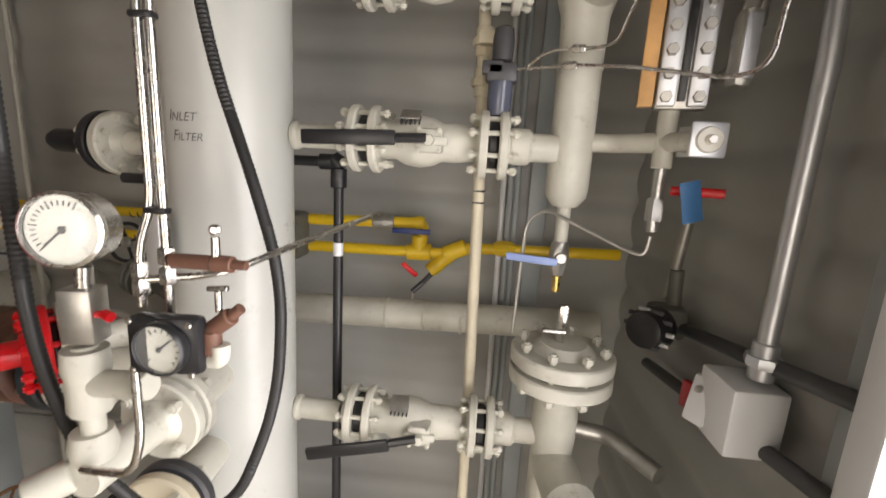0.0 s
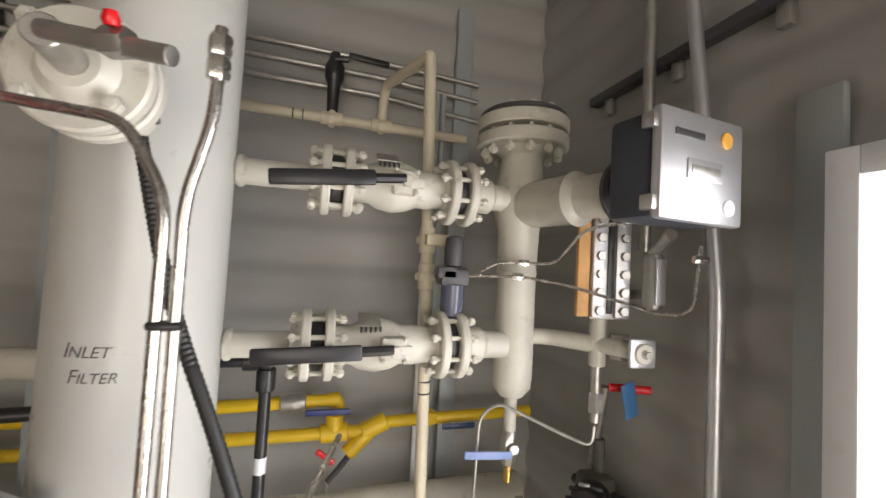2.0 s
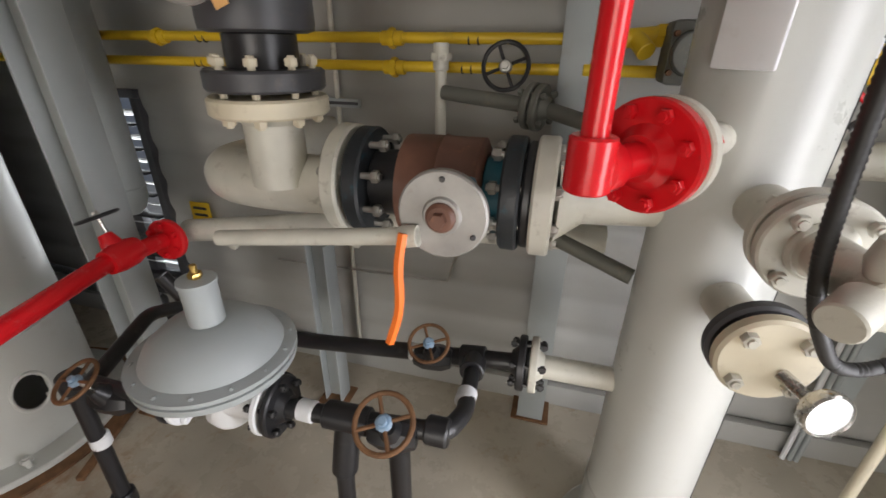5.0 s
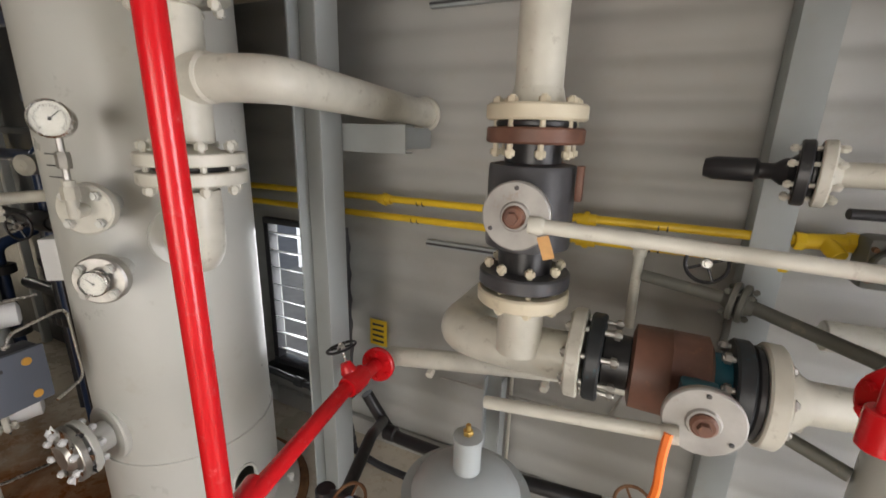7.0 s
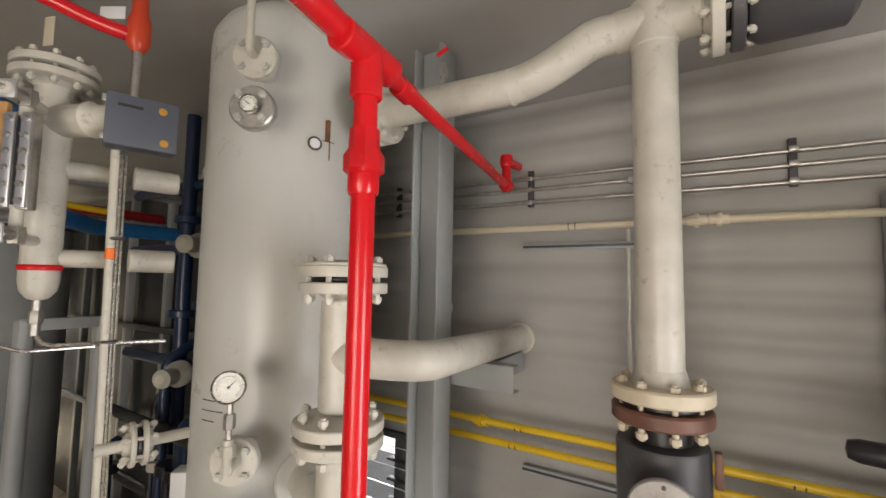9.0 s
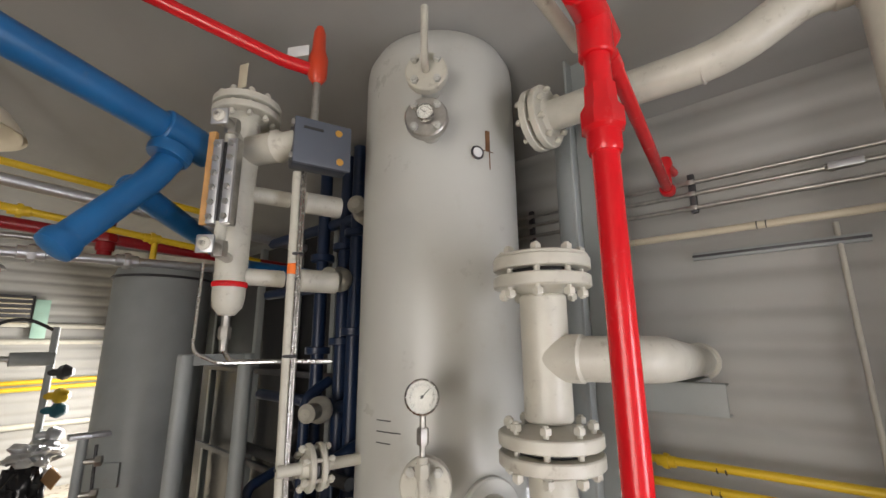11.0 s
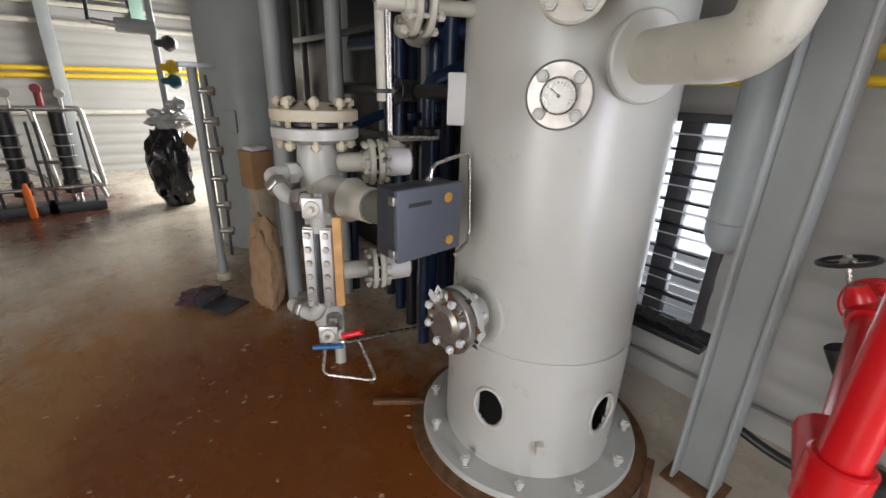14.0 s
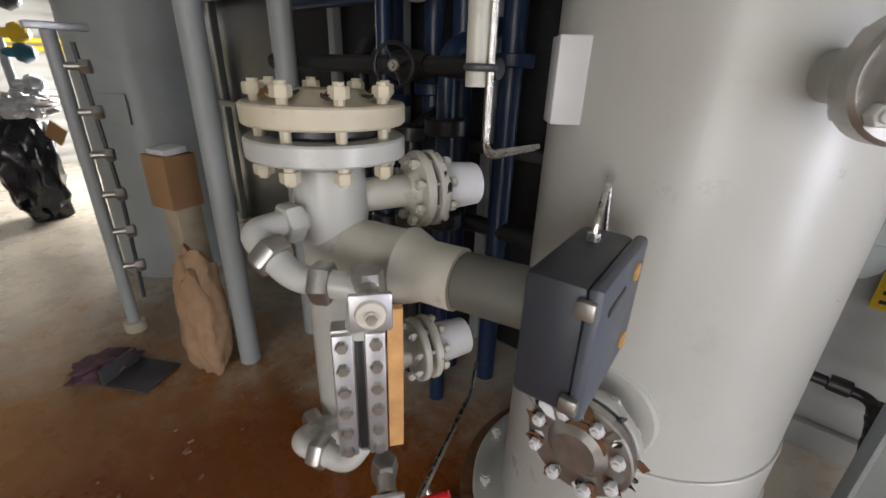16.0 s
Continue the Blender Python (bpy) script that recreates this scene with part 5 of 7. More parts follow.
part("body", joined(lathe([(0.042, -0.06), (0.05, -0.02), (0.05, 0.03), (0.042, 0.06)], (-2.078, 1.27, 0.95), (-0.06, 1, 0.02), 24), lathe([(0.03, 0), (0.035, 0.02), (0.022, 0.06)], (-2.10, 1.27, 0.97), (-0.5, 0, 1), 16)), M_RED, rv)
handwheel(rv, (-2.16, 1.29, 1.075), (-0.35, 0, 1), 0.062, M_BLACK)
whp = run("overhead_conduit", "white conduit overhead beside the red pipe", "conduit", [(-2.10, 0.72, 2.98), (-2.14, 0.1, 3.12), (-2.1, -1.2, 3.7)], 0.02, M_PIPE, 0.05)

# ---- gas regulator and black pipework near the floor ----
DX, DY, DZ = -1.452, 0.98, 0.91
dm = thing("gas_regulator", "grey domed gas pressure regulator with bolted rim", "regulator", (DX, DY, 0.6))
part("upper_case", lathe([(0.19, 0), (0.195, 0.006), (0.195, 0.016), (0.165, 0.022), (0.15, 0.05), (0.11, 0.085), (0.055, 0.10), (0.05, 0.10)], (DX, DY, DZ), (0, 0, 1), 56), M_STEELP, dm)
part("lower_case", lathe([(0.06, -0.10), (0.10, -0.085), (0.16, -0.03), (0.192, -0.02), (0.195, -0.002), (0.19, -0.001)], (DX, DY, DZ), (0, 0, 1), 56), M_STEELP, dm)
part("spring_tower", lathe([(0.052, 0.085), (0.046, 0.092), (0.041, 0.10), (0.041, 0.198), (0.044, 0.203), (0.044, 0.213), (0.02, 0.217)], (DX, DY, DZ), (0, 0, 1), 32), M_STEELP, dm)
part("adjusting_screw", joined(rod((DX, DY, DZ + 0.215), (DX, DY, DZ + 0.25), 0.008), hexa((DX, DY, DZ + 0.224), (0, 0, 1), 0.016, 0.014)), M_BRASS, dm)
studs(dm, (DX, DY, DZ), (0, 0, 1), 0.178, 14, 0.045, 0.008, M_STEELP)
part("body", joined(lathe([(0.05, -0.22), (0.065, -0.19), (0.06, -0.14), (0.055, -0.09)], (DX, DY, DZ), (0, 0, 1), 28), rod((DX - 0.11, DY - 0.03, 0.765), (DX + 0.12, DY + 0.0, 0.765), 0.042)), M_WHITE, dm)
flange_pair(dm, (DX - 0.12, DY - 0.035, 0.765), (-1, -0.1, 0), 0.075, 0.02, 4, 0.01, M_WHITE, M_BLACK, 0.011, ms=M_WHITE)
flange_pair(dm, (DX + 0.14, DY + 0.005, 0.765), (1, 0.03, 0), 0.08, 0.022, 6, 0.01, M_WHITE, M_BLACK, 0.011, ms=M_BLACK)
pl = thing("black_gas_pipework", "black painted gas pipework with screwed fittings round the regulator", "pipe", (-1.4, 1.1, 0))
rb_ = 0.024
part("pipe", pipe([(DX + 0.15, DY, 0.765), (-1.08, 1.0, 0.765), (-0.86, 1.02, 0.765), (-0.83, 1.10, 0.76), (-0.85, 1.30, 0.725)], rb_, 0.03), M_BLACK, pl)
part("tee", joined(rod((-1.17, 0.995, 0.765), (-1.05, 1.0, 0.765), 0.036), rod((-1.11, 1.0, 0.765), (-1.12, 0.97, 0.60), 0.034)), M_BLACK, pl)
part("drop", pipe([(-1.12, 0.97, 0.62), (-1.13, 0.96, 0.10), (-0.9, 0.96, 0.08)], rb_, 0.04), M_BLACK, pl)
part("drop_pipe", pipe([(-0.98, 1.01, 0.765), (-0.98, 1.02, 0.0)], 0.028, 0), M_BLACK, pl)
part("upper_run", pipe([(-2.13, 1.42, 0.78), (-2.05, 1.45, 0.62), (-1.98, 1.42, 0.60), (-1.5, 1.36, 0.65), (-0.72, 1.36, 0.735)], 0.028, 0.05), M_BLACK, pl)
part("upper_elbow", joined(rod((-0.90, 1.36, 0.715), (-0.82, 1.36, 0.725), 0.04), rod((-0.85, 1.36, 0.72), (-0.85, 1.28, 0.73), 0.038)), M_BLACK, pl)
part("left_run", pipe([(DX - 0.13, DY - 0.03, 0.765), (-1.75, 0.92, 0.75), (-1.88, 0.93, 0.74), (-1.96, 0.93, 0.72), (-1.96, 0.92, 0.20), (-1.60, 0.80, 0.12), (-1.2, 0.7, 0.10)], rb_, 0.03), M_BLACK, pl)
part("left_riser", pipe([(-1.88, 0.93, 0.74), (-1.95, 1.2, 0.78), (-2.04, 1.42, 0.66)], rb_, 0.04), M_BLACK, pl)
for p, ax in (((-1.96, 0.93, 0.72), (0, 0, 1)), ((-1.96, 0.92, 0.21), (0, 0, 1)), ((-1.62, 0.95, 0.755), (1, 0, 0)), ((-0.88, 1.02, 0.765), (1, 0, 0)), ((-2.0, 1.42, 0.61), (1, 0, 0)), ((-1.55, 0.79, 0.12), (1, -0.3, 0))):
    part("fitting", lathe([(0.031, -0.03), (0.036, -0.024), (0.036, 0.024), (0.031, 0.03)], p, ax, 16), M_BLACK, pl)
for p, ax in (((-1.96, 0.93, 0.48), (0, 0, 1)), ((-1.22, 0.99, 0.765), (1, 0, 0)), ((-1.05, 1.36, 0.70), (1, 0, 0.1)), ((-0.84, 1.16, 0.75), (0, 1, 0))):
    part("white_band", disc(p, ax, 0.029, 0.05, 16), M_WHITE, pl)
flange_pair(pl, (-0.69, 1.36, 0.738), (1, 0, 0.02), 0.085, 0.028, 6, 0.012, M_BLACK, M_PIPE, 0.012, ms=M_BLACK)
part("nozzle", rod((-0.66, 1.36, 0.738), (-0.42, 1.36, 0.738), 0.036), M_PIPE, pl)
for c, ax, Rw in (((-1.80, 0.86, 0.83), (-0.2, -0.5, 1), 0.058), ((-0.98, 0.93, 0.86), (0.05, -0.6, 1), 0.066), ((-0.98, 1.27, 0.82), (0.05, -0.6, 1), 0.058)):
    vv = thing("globe_valve", "black globe valve with rusty handwheel", "valve", (c[0], c[1] + 0.05, 0.75), "handwheel valves")
    part("body", lathe([(0.03, -0.06), (0.042, -0.03), (0.042, 0.03), (0.03, 0.06)], Vector(c) - Vector(ax).normalized() * 0.12, (1, 0.1, 0), 8), M_BLACK, vv)
    part("bonnet", lathe([(0.036, 0), (0.028, 0.03), (0.018, 0.06)], Vector(c) - Vector(ax).normalized() * 0.11, ax, 12), M_BLACK, vv)
    handwheel(vv, c, ax, Rw, M_RUST, mat("pale_blue_cap", (0.25, 0.36, 0.48), 0.4))
for z, zz in ((1.11, 1.02),):
    dv = thing("drain_line", "dark olive drain pipe with flange and handwheel behind the valve", "pipe", (-0.72, 1.52, 1.1))
    part("pipe", pipe([(-0.98, 1.60, 1.17), (-0.70, 1.50, 1.12), (-0.45, 1.40, 1.06)], 0.022, 0.03), M_OLIVE, dv)
    flange_pair(dv, (-0.70, 1.50, 1.12), (1, -0.36, -0.2), 0.06, 0.02, 4, 0.008, M_OLIVE, M_OLIVE, 0.01)
    handwheel(dv, (-0.95, 1.50, 1.10), (0, -1, 0.2), 0.05, M_BLACK)
    d2 = thing("drain_line", "dark olive drain pipe with flange and handwheel behind the valve", "pipe", (-0.78, 1.62, 1.5))
    part("pipe", pipe([(-1.05, 1.66, 1.48), (-0.75, 1.58, 1.46), (-0.44, 1.42, 1.40)], 0.022, 0.03), M_OLIVE, d2)
    flange_pair(d2, (-0.76, 1.58, 1.46), (1, -0.36, -0.1), 0.065, 0.022, 4, 0.008, M_OLIVE, M_OLIVE, 0.01)
    handwheel(d2, (-0.86, 1.64, 1.56), (0, -1, 0.2), 0.065, M_BLACK)
run("vent_stub", "grey vent stub with round cap", "pipe", [(-1.07, 1.70, 1.25), (-1.07, 1.70, 1.61)], 0.018, M_PIPE, 0, couplings=[((-1.07, 1.70, 1.58), (0, 0, 1))])
run("sample_tube", "thin grey sample tube along the wall", "tubing", [(-2.0, 1.96, 0.60), (-1.1, 1.96, 0.62), (-1.08, 1.94, 0.70), (-1.0, 1.90, 0.95), (-0.95, 1.85, 0.97)], 0.006, M_ZINC, 0.02)

tpp = thing("taped_pipe", "black tape-wrapped pipe along the foot of the wall", "pipe", (-1.75, 1.6, 0))
part("pipe", pipe([(-3.4, 1.66, 0.545), (-2.43, 1.60, 0.535), (-2.37, 1.60, 0.24), (-2.20, 1.60, 0.20), (-1.75, 1.60, 0.19), (-1.75, 1.60, 0.0)], 0.019, 0.05, 12), M_BLACK, tpp)
rnd = random.Random(12)
for i in range(7):
    part("tape_wrap", lathe([(0.018, -0.03), (0.026 + rnd.uniform(0, 0.008), -0.012), (0.024 + rnd.uniform(0, 0.009), 0.012), (0.018, 0.03)], (-2.415 + 0.045 * i / 6, 1.60, 0.50 - 0.24 * i / 6), (0.18, 0, -1), 10), M_BLACK, tpp)
for x in (-2.75, -2.62, -2.52):
    part("coupling", rod((x - 0.03, 1.66 - (x + 3.4) * 0.062, 0.54), (x + 0.03, 1.656 - (x + 3.4) * 0.062, 0.539), 0.028), M_BLACK, tpp)

# ---- separator vessel on its skirt ----
V2 = Vector((-3.02, 1.15, 0))
R2 = 0.372
v2 = thing("separator_vessel", "large pale grey separator vessel on a bolted skirt", "vessel", (V2.x, V2.y, 0))
part("shell", lathe([(R2, 0.55), (R2, 3.42), (R2 * 0.985, 3.48), (R2 * 0.9, 3.54), (R2 * 0.7, 3.60), (R2 * 0.4, 3.64), (0, 3.655)], (V2.x, V2.y, 0), seg=96), M_GREY, v2)


def skirt():
    bm = bmesh.new()
    seg, nz, r, z0, z1 = 144, 40, R2 + 0.006, 0.02, 0.56
    holes = [(radians(-74), 0.31, 0.064, 0.088), (radians(-4), 0.31, 0.064, 0.088)]
    g = [[bm.verts.new((V2.x + r * math.cos(2 * math.pi * i / seg), V2.y + r * math.sin(2 * math.pi * i / seg), z0 + (z1 - z0) * k / nz)) for i in range(seg)] for k in range(nz + 1)]
    for k in range(nz):
        for i in range(seg):
            a = 2 * math.pi * (i + 0.5) / seg
            z = z0 + (z1 - z0) * (k + 0.5) / nz
            if any(((((a - h[0] + math.pi) % (2 * math.pi)) - math.pi) * r / h[2]) ** 2 + ((z - h[1]) / h[3]) ** 2 < 1 for h in holes):
                continue
            j = (i + 1) % seg
            bm.faces.new((g[k][i], g[k][j], g[k + 1][j], g[k + 1][i]))
    bmesh.ops.recalc_face_normals(bm, faces=bm.faces)
    bmesh.ops.solidify(bm, geom=bm.faces[:], thickness=0.012)
    bmesh.ops.recalc_face_normals(bm, faces=bm.faces)
    return bm


part("skirt", skirt(), M_GREY, v2)
for an in (-74, -4):
    a = radians(an)
    d = Vector((math.cos(a), math.sin(a), 0))
    ring = torus((0, 0, 0), (0, 0, 1), 0.074, 0.008, 40, 8)
    ring.transform(Matrix.Diagonal((0.88, 1.18, 1, 1)))
    ring.transform(Matrix.Translation(V2 + d * (R2 + 0.006) + Vector((0, 0, 0.31))) @ facing(d))
    part("access_hole_rim", ring, M_GREY, v2)
part("grout", disc((V2.x + 0.01, V2.y - 0.01, 0.005), (0, 0, 1), R2 + 0.165, 0.009, 64), M_RUST, v2, "rust-stained grout ring")
part("base_ring", disc((V2.x, V2.y, 0.018), (0, 0, 1), R2 + 0.115, 0.036, 72), M_GREY, v2)
studs(v2, (V2.x, V2.y, 0.05), (0, 0, 1), R2 + 0.072, 12, 0.085, 0.021, M_GREY, 0.3)
part("earth_lug", box((-2.735, 0.89, 0.20), (0.05, 0.03, 0.045), -42), M_PIPE, v2)
part("seam", torus((V2.x, V2.y, 0.56), (0, 0, 1), R2 + 0.003, 0.005, 96, 6), M_GREY, v2)


def radial(an, s, z):
    return V2 + Vector((math.cos(an), math.sin(an), 0)) * s + Vector((0, 0, z))


AG = math.atan2(0.69 - V2.y, -2.69 - V2.x)
dg = Vector((math.cos(AG), math.sin(AG), 0))


def gauge_nozzle(z, gauge_r, label):
    t = thing("gauge_nozzle", label, "gauge", radial(AG, R2, z), "vessel gauges")
    part("neck", rod(radial(AG, R2 - 0.03, z), radial(AG, R2 + 0.14, z), 0.04), M_GREY, t)
    part("flange", disc(radial(AG, R2 + 0.13, z), dg, 0.085, 0.045, 40), M_ZINC if gauge_r else M_PIPE, t, "dull bolted flange")
    studs(t, radial(AG, R2 + 0.13, z), dg, 0.063, 4, 0.09, 0.016, M_GREY, 0.5)
    if gauge_r:
        dial_gauge(t, radial(AG, R2 + 0.182, z), dg, gauge_r, 0.022, None, 18, 140)
    return t


gauge_nozzle(1.455, 0.045, "bolted nozzle with a round bimetal thermometer")
gauge_nozzle(3.00, 0.035, "bolted nozzle with a small round gauge")
for i, (w, dz) in enumerate(((0.10, 0.0), (0.13, -0.04), (0.09, -0.08))):
    bmw = lathe([(R2 + 0.0008, 0), (R2 + 0.0014, 0.0005), (R2 + 0.0014, 0.0035), (R2 + 0.0008, 0.004)], (V2.x, V2.y, 1.86 + dz), (0, 0, 1), 160)
    bmesh.ops.delete(bmw, geom=[v for v in bmw.verts if not (radians(-92) < math.atan2(v.co.y - V2.y, v.co.x - V2.x) < radians(-92) + w / R2)], context='VERTS')
    part("handwriting", bmw, M_INK, v2, "faded handwriting line")
for a0, w, z0, z1 in ((AG + 0.69, 0.045, 2.95, 3.05), (AG + 0.71, 0.012, 2.87, 2.96), (AG + 0.67, 0.010, 2.91, 2.96)):
    bmw = lathe([(R2 + 0.0008, z0), (R2 + 0.0016, z0 + 0.004), (R2 + 0.0016, z1 - 0.004), (R2 + 0.0008, z1)], (V2.x, V2.y, 0), (0, 0, 1), 360)
    bmesh.ops.delete(bmw, geom=[v for v in bmw.verts if not abs(math.atan2(v.co.y - V2.y, v.co.x - V2.x) - a0) < w / R2 * (0.5 + 0.25 * math.sin(v.co.z * 90))], context='VERTS')
    part("rust_run", bmw, M_RUST, v2, "brown rust run")
tp = gauge_nozzle(3.20, 0, "bolted nozzle with a bleed valve standing up")
part("bleed_valve", pipe([radial(AG, R2 + 0.15, 3.20), radial(AG, R2 + 0.2, 3.20), radial(AG, R2 + 0.2, 3.45)], 0.015, 0.02), M_PIPE, tp)
pg = gauge_nozzle(1.70, 0, "bolted nozzle with a pressure gauge standing on a needle valve")
part("tree", joined(rod(radial(AG, R2 + 0.14, 1.70), radial(AG, R2 + 0.21, 1.70), 0.022), rod(radial(AG, R2 + 0.20, 1.68), radial(AG, R2 + 0.20, 1.80), 0.017), hexa(radial(AG, R2 + 0.20, 1.76), (0, 0, 1), 0.025, 0.04)), M_PIPE, pg)
part("gauge_stem", joined(rod(radial(AG, R2 + 0.20, 1.80), radial(AG, R2 + 0.20, 1.93), 0.010), hexa(radial(AG, R2 + 0.20, 1.86), (0, 0, 1), 0.02, 0.05)), M_ZINC, pg)
dial_gauge(pg, radial(AG, R2 + 0.22, 1.98), (0.72, -0.68, 0.12), 0.056, 0.045, needle=45)
ad = AG + 0.53
dd = Vector((math.cos(ad), math.sin(ad), 0))
sd = thing("sight_dot", "small round white button gauge on the vessel shell", "gauge", radial(ad, R2, 2.93))
part("rim", torus(radial(ad, R2 + 0.010, 2.93), dd, 0.026, 0.005, 28, 8), M_DKGREY, sd, "dark rim")
part("face", disc(radial(ad, R2 + 0.006, 2.93), dd, 0.025, 0.016, 24), M_WHITE, sd)
mw = thing("inspection_nozzle", "bolted inspection nozzle with flaking white and rusty blind flange", "nozzle", (V2.x, V2.y - R2, 0.7))
dmw = Vector((0.03, -1, 0)).normalized()
pm = Vector((V2.x + 0.015, V2.y - R2, 0.70))
part("reinforcing_pad", disc(pm - dmw * 0.01, dmw, 0.125, 0.03, 48), M_GREY, mw)
part("neck", rod(pm - dmw * 0.03, pm + dmw * 0.09, 0.062), M_GREY, mw)
flange_pair(mw, pm + dmw * 0.115, dmw, 0.118, 0.032, 8, 0.012, M_GREY, M_ZINC, 0.015, ms=M_WHITE)
part("rust_patch", disc(pm + dmw * 0.152 + Vector((0.01, 0, 0.03)), dmw, 0.05, 0.006, 20), M_RUST, mw)
flakes(mw, pm + dmw * 0.15, dmw, 0.105, 26, 1, (M_RUST, M_WHITE, M_BLACK, M_ZINC, M_RUST))
flakes(mw, pm + dmw * 0.115, dmw, 0.120, 10, 2, (M_RUST, M_BLACK))
# outlet loop with tee to the wall
ol = thing("outlet_loop", "grey outlet pipe loop with flanged joints, tee through the wall", "pipe", (-2.36, 0.88, 1.5))
LX, LY = -2.33, 0.85
part("pad", disc((-2.66, 1.005, 1.56), (0.6, -0.24, 0), 0.12, 0.03, 40), M_GREY, ol)
part("bottom_bend", pipe([(-2.74, 1.035, 1.56), (LX, LY, 1.56), (LX, LY, 1.78)], 0.068, 0.15, 28), M_PIPE, ol)
flange_pair(ol, (LX, LY, 1.85), (0, 0, 1), 0.15, 0.042, 8, 0.018, stud=0.017)
part("tee", joined(rod((LX, LY, 1.92), (LX, LY, 2.29), 0.071, 32), rod((LX, LY, 2.10), (LX + 0.12, LY + 0.01, 2.10), 0.069, 32)), M_PIPE, ol)
flange_pair(ol, (LX, LY, 2.355), (0, 0, 1), 0.15, 0.042, 8, 0.018, stud=0.017)
part("blind", disc((LX, LY, 2.405), (0, 0, 1), 0.145, 0.012, 40), M_PIPE, ol)
part("wall_branch", pipe([(LX + 0.10, LY + 0.01, 2.10), (-2.035, 0.92, 2.10), (-2.14, 2.0, 2.055)], 0.064, 0.13, 28), M_PIPE, ol)
part("escutcheon", disc((-2.14, 1.985, 2.055), (0, 1, 0), 0.085, 0.02), M_PIPE, ol)
gcp = thing("capped_pipe", "vertical grey pipe with a rounded end cap by the louvres", "pipe", (-2.59, 1.74, 0.86))
part("pipe", lathe([(0, 0.865), (0.03, 0.87), (0.06, 0.90), (0.078, 0.95), (0.08, 1.0), (0.08, 3.3)], (-2.59, 1.74, 0), (0, 0, 1), 32), M_STEELP, gcp)
part("weld_bead", torus((-2.59, 1.74, 1.0), (0, 0, 1), 0.08, 0.005, 32, 6), M_STEELP, gcp)
part("wall_stay", box((-2.59, 1.90, 2.2), (0.05, 0.2, 0.05)), M_STEELP, gcp)
for c, s, a in (((-3.42, 0.74, 0.012), (0.03, 0.34, 0.024), -35), ((-2.45, 1.20, 0.012), (0.03, 0.40, 0.024), 20), ((-2.72, 0.74, 0.010), (0.36, 0.025, 0.02), -12)):
    solid("rusty_angle", box(c, s, a), M_RUST, "rusty steel angle strip let into the floor by the vessel", "strip", group="floor strips")
random.seed(4)
fk = []
for i in range(130):
    px, py = random.uniform(-4.6, -2.3), random.uniform(-0.7, 0.75)
    fk.append(box((px, py, 0.003), (random.uniform(0.006, 0.028), random.uniform(0.004, 0.014), 0.004), random.uniform(0, 180), 0, random.uniform(-12, 12)))
solid("floor_debris", joined(*fk), M_KRAFT, "scattered leaf scraps and paint flakes on the floor", "debris", "stuff")
bx2 = solid("terminal_box", box((-3.225, 0.845, 1.43), (0.105, 0.085, 0.175), 38, 0.004), M_WHITE, "small white terminal box on a strut beside the vessel", "box")
solid("terminal_box_strut", rod((-3.27, 0.905, 0.0), (-3.27, 0.905, 2.2), 0.014), M_ZINC, "galvanised strut carrying the terminal box", "strut")

# ---- the pair of level chambers beside the separator ----
B6 = Vector((-3.51, 0.40, 0))
b6 = thing("level_bridle", "pale grey floor-level chamber, flaking white bolted top flange", "vessel", (B6.x, B6.y, 0.4), "level chambers")
part("chamber", lathe([(0.0, 0.48), (0.03, 0.49), (0.055, 0.53), (0.062, 0.58), (0.064, 1.10), (0.075, 1.17), (0.07, 1.24), (0.066, 1.30)], (B6.x, B6.y, 0), seg=36), M_GREY, b6)
flange_pair(b6, (B6.x, B6.y, 1.335), (0, 0, 1), 0.15, 0.045, 8, 0.022, M_GREY, M_CREAM, 0.018, bore=0.5, ms=M_CREAM)
part("rusty_cover", disc((B6.x, B6.y, 1.392), (0, 0, 1), 0.08, 0.012, 24), M_RUST, b6)
flakes(b6, (B6.x, B6.y, 1.395), (0, 0, 1), 0.115, 22, 3, (M_RUST, M_CREAM, M_BLACK, M_RUST))
flakes(b6, (B6.x, B6.y, 1.36), (0, 0, 1), 0.152, 9, 4, (M_BLACK, M_CREAM), 0.018)
ax6 = Vector((0.44, 0.10, 0)).normalized()
part("side_arm", lathe([(0.07, 0), (0.07, 0.17), (0.078, 0.19), (0.07, 0.21), (0.06, 0.23), (0.06, 0.30)], (B6.x, B6.y, 1.09), ax6, 36), M_PIPE, b6)
part("torque_tube", rod(B6 + ax6 * 0.30 + Vector((0, 0, 1.09)), B6 + ax6 * 0.47 + Vector((0, 0, 1.09)), 0.055), M_OLIVE, b6)
for z in (1.195, 0.76):
    dn = Vector((0.35, 0.93, 0)).normalized()
    part("nozzle", rod(B6 + Vector((0, 0, z)), B6 + dn * 0.2 + Vector((0, 0, z)), 0.036), M_PIPE, b6)
    flange_pair(b6, B6 + dn * 0.21 + Vector((0, 0, z)), dn, 0.085, 0.024, 8, 0.012, M_PIPE, M_PIPE, 0.012)
    flakes(b6, B6 + dn * 0.225 + Vector((0, 0, z)), dn, 0.082, 12, int(z * 10), (M_BLACK, M_WHITE, M_BLACK), 0.018)
    part("cap", lathe([(0.05, 0), (0.055, 0.03), (0.05, 0.10), (0.03, 0.11)], B6 + dn * 0.24 + Vector((0, 0, z)), dn, 24), M_WHITE, b6)
part("stand_leg", pipe([(-3.93, 0.62, 0), (-3.93, 0.62, 0.86), (B6.x, B6.y, 0.88)], 0.03, 0.06), M_PIPE, b6)
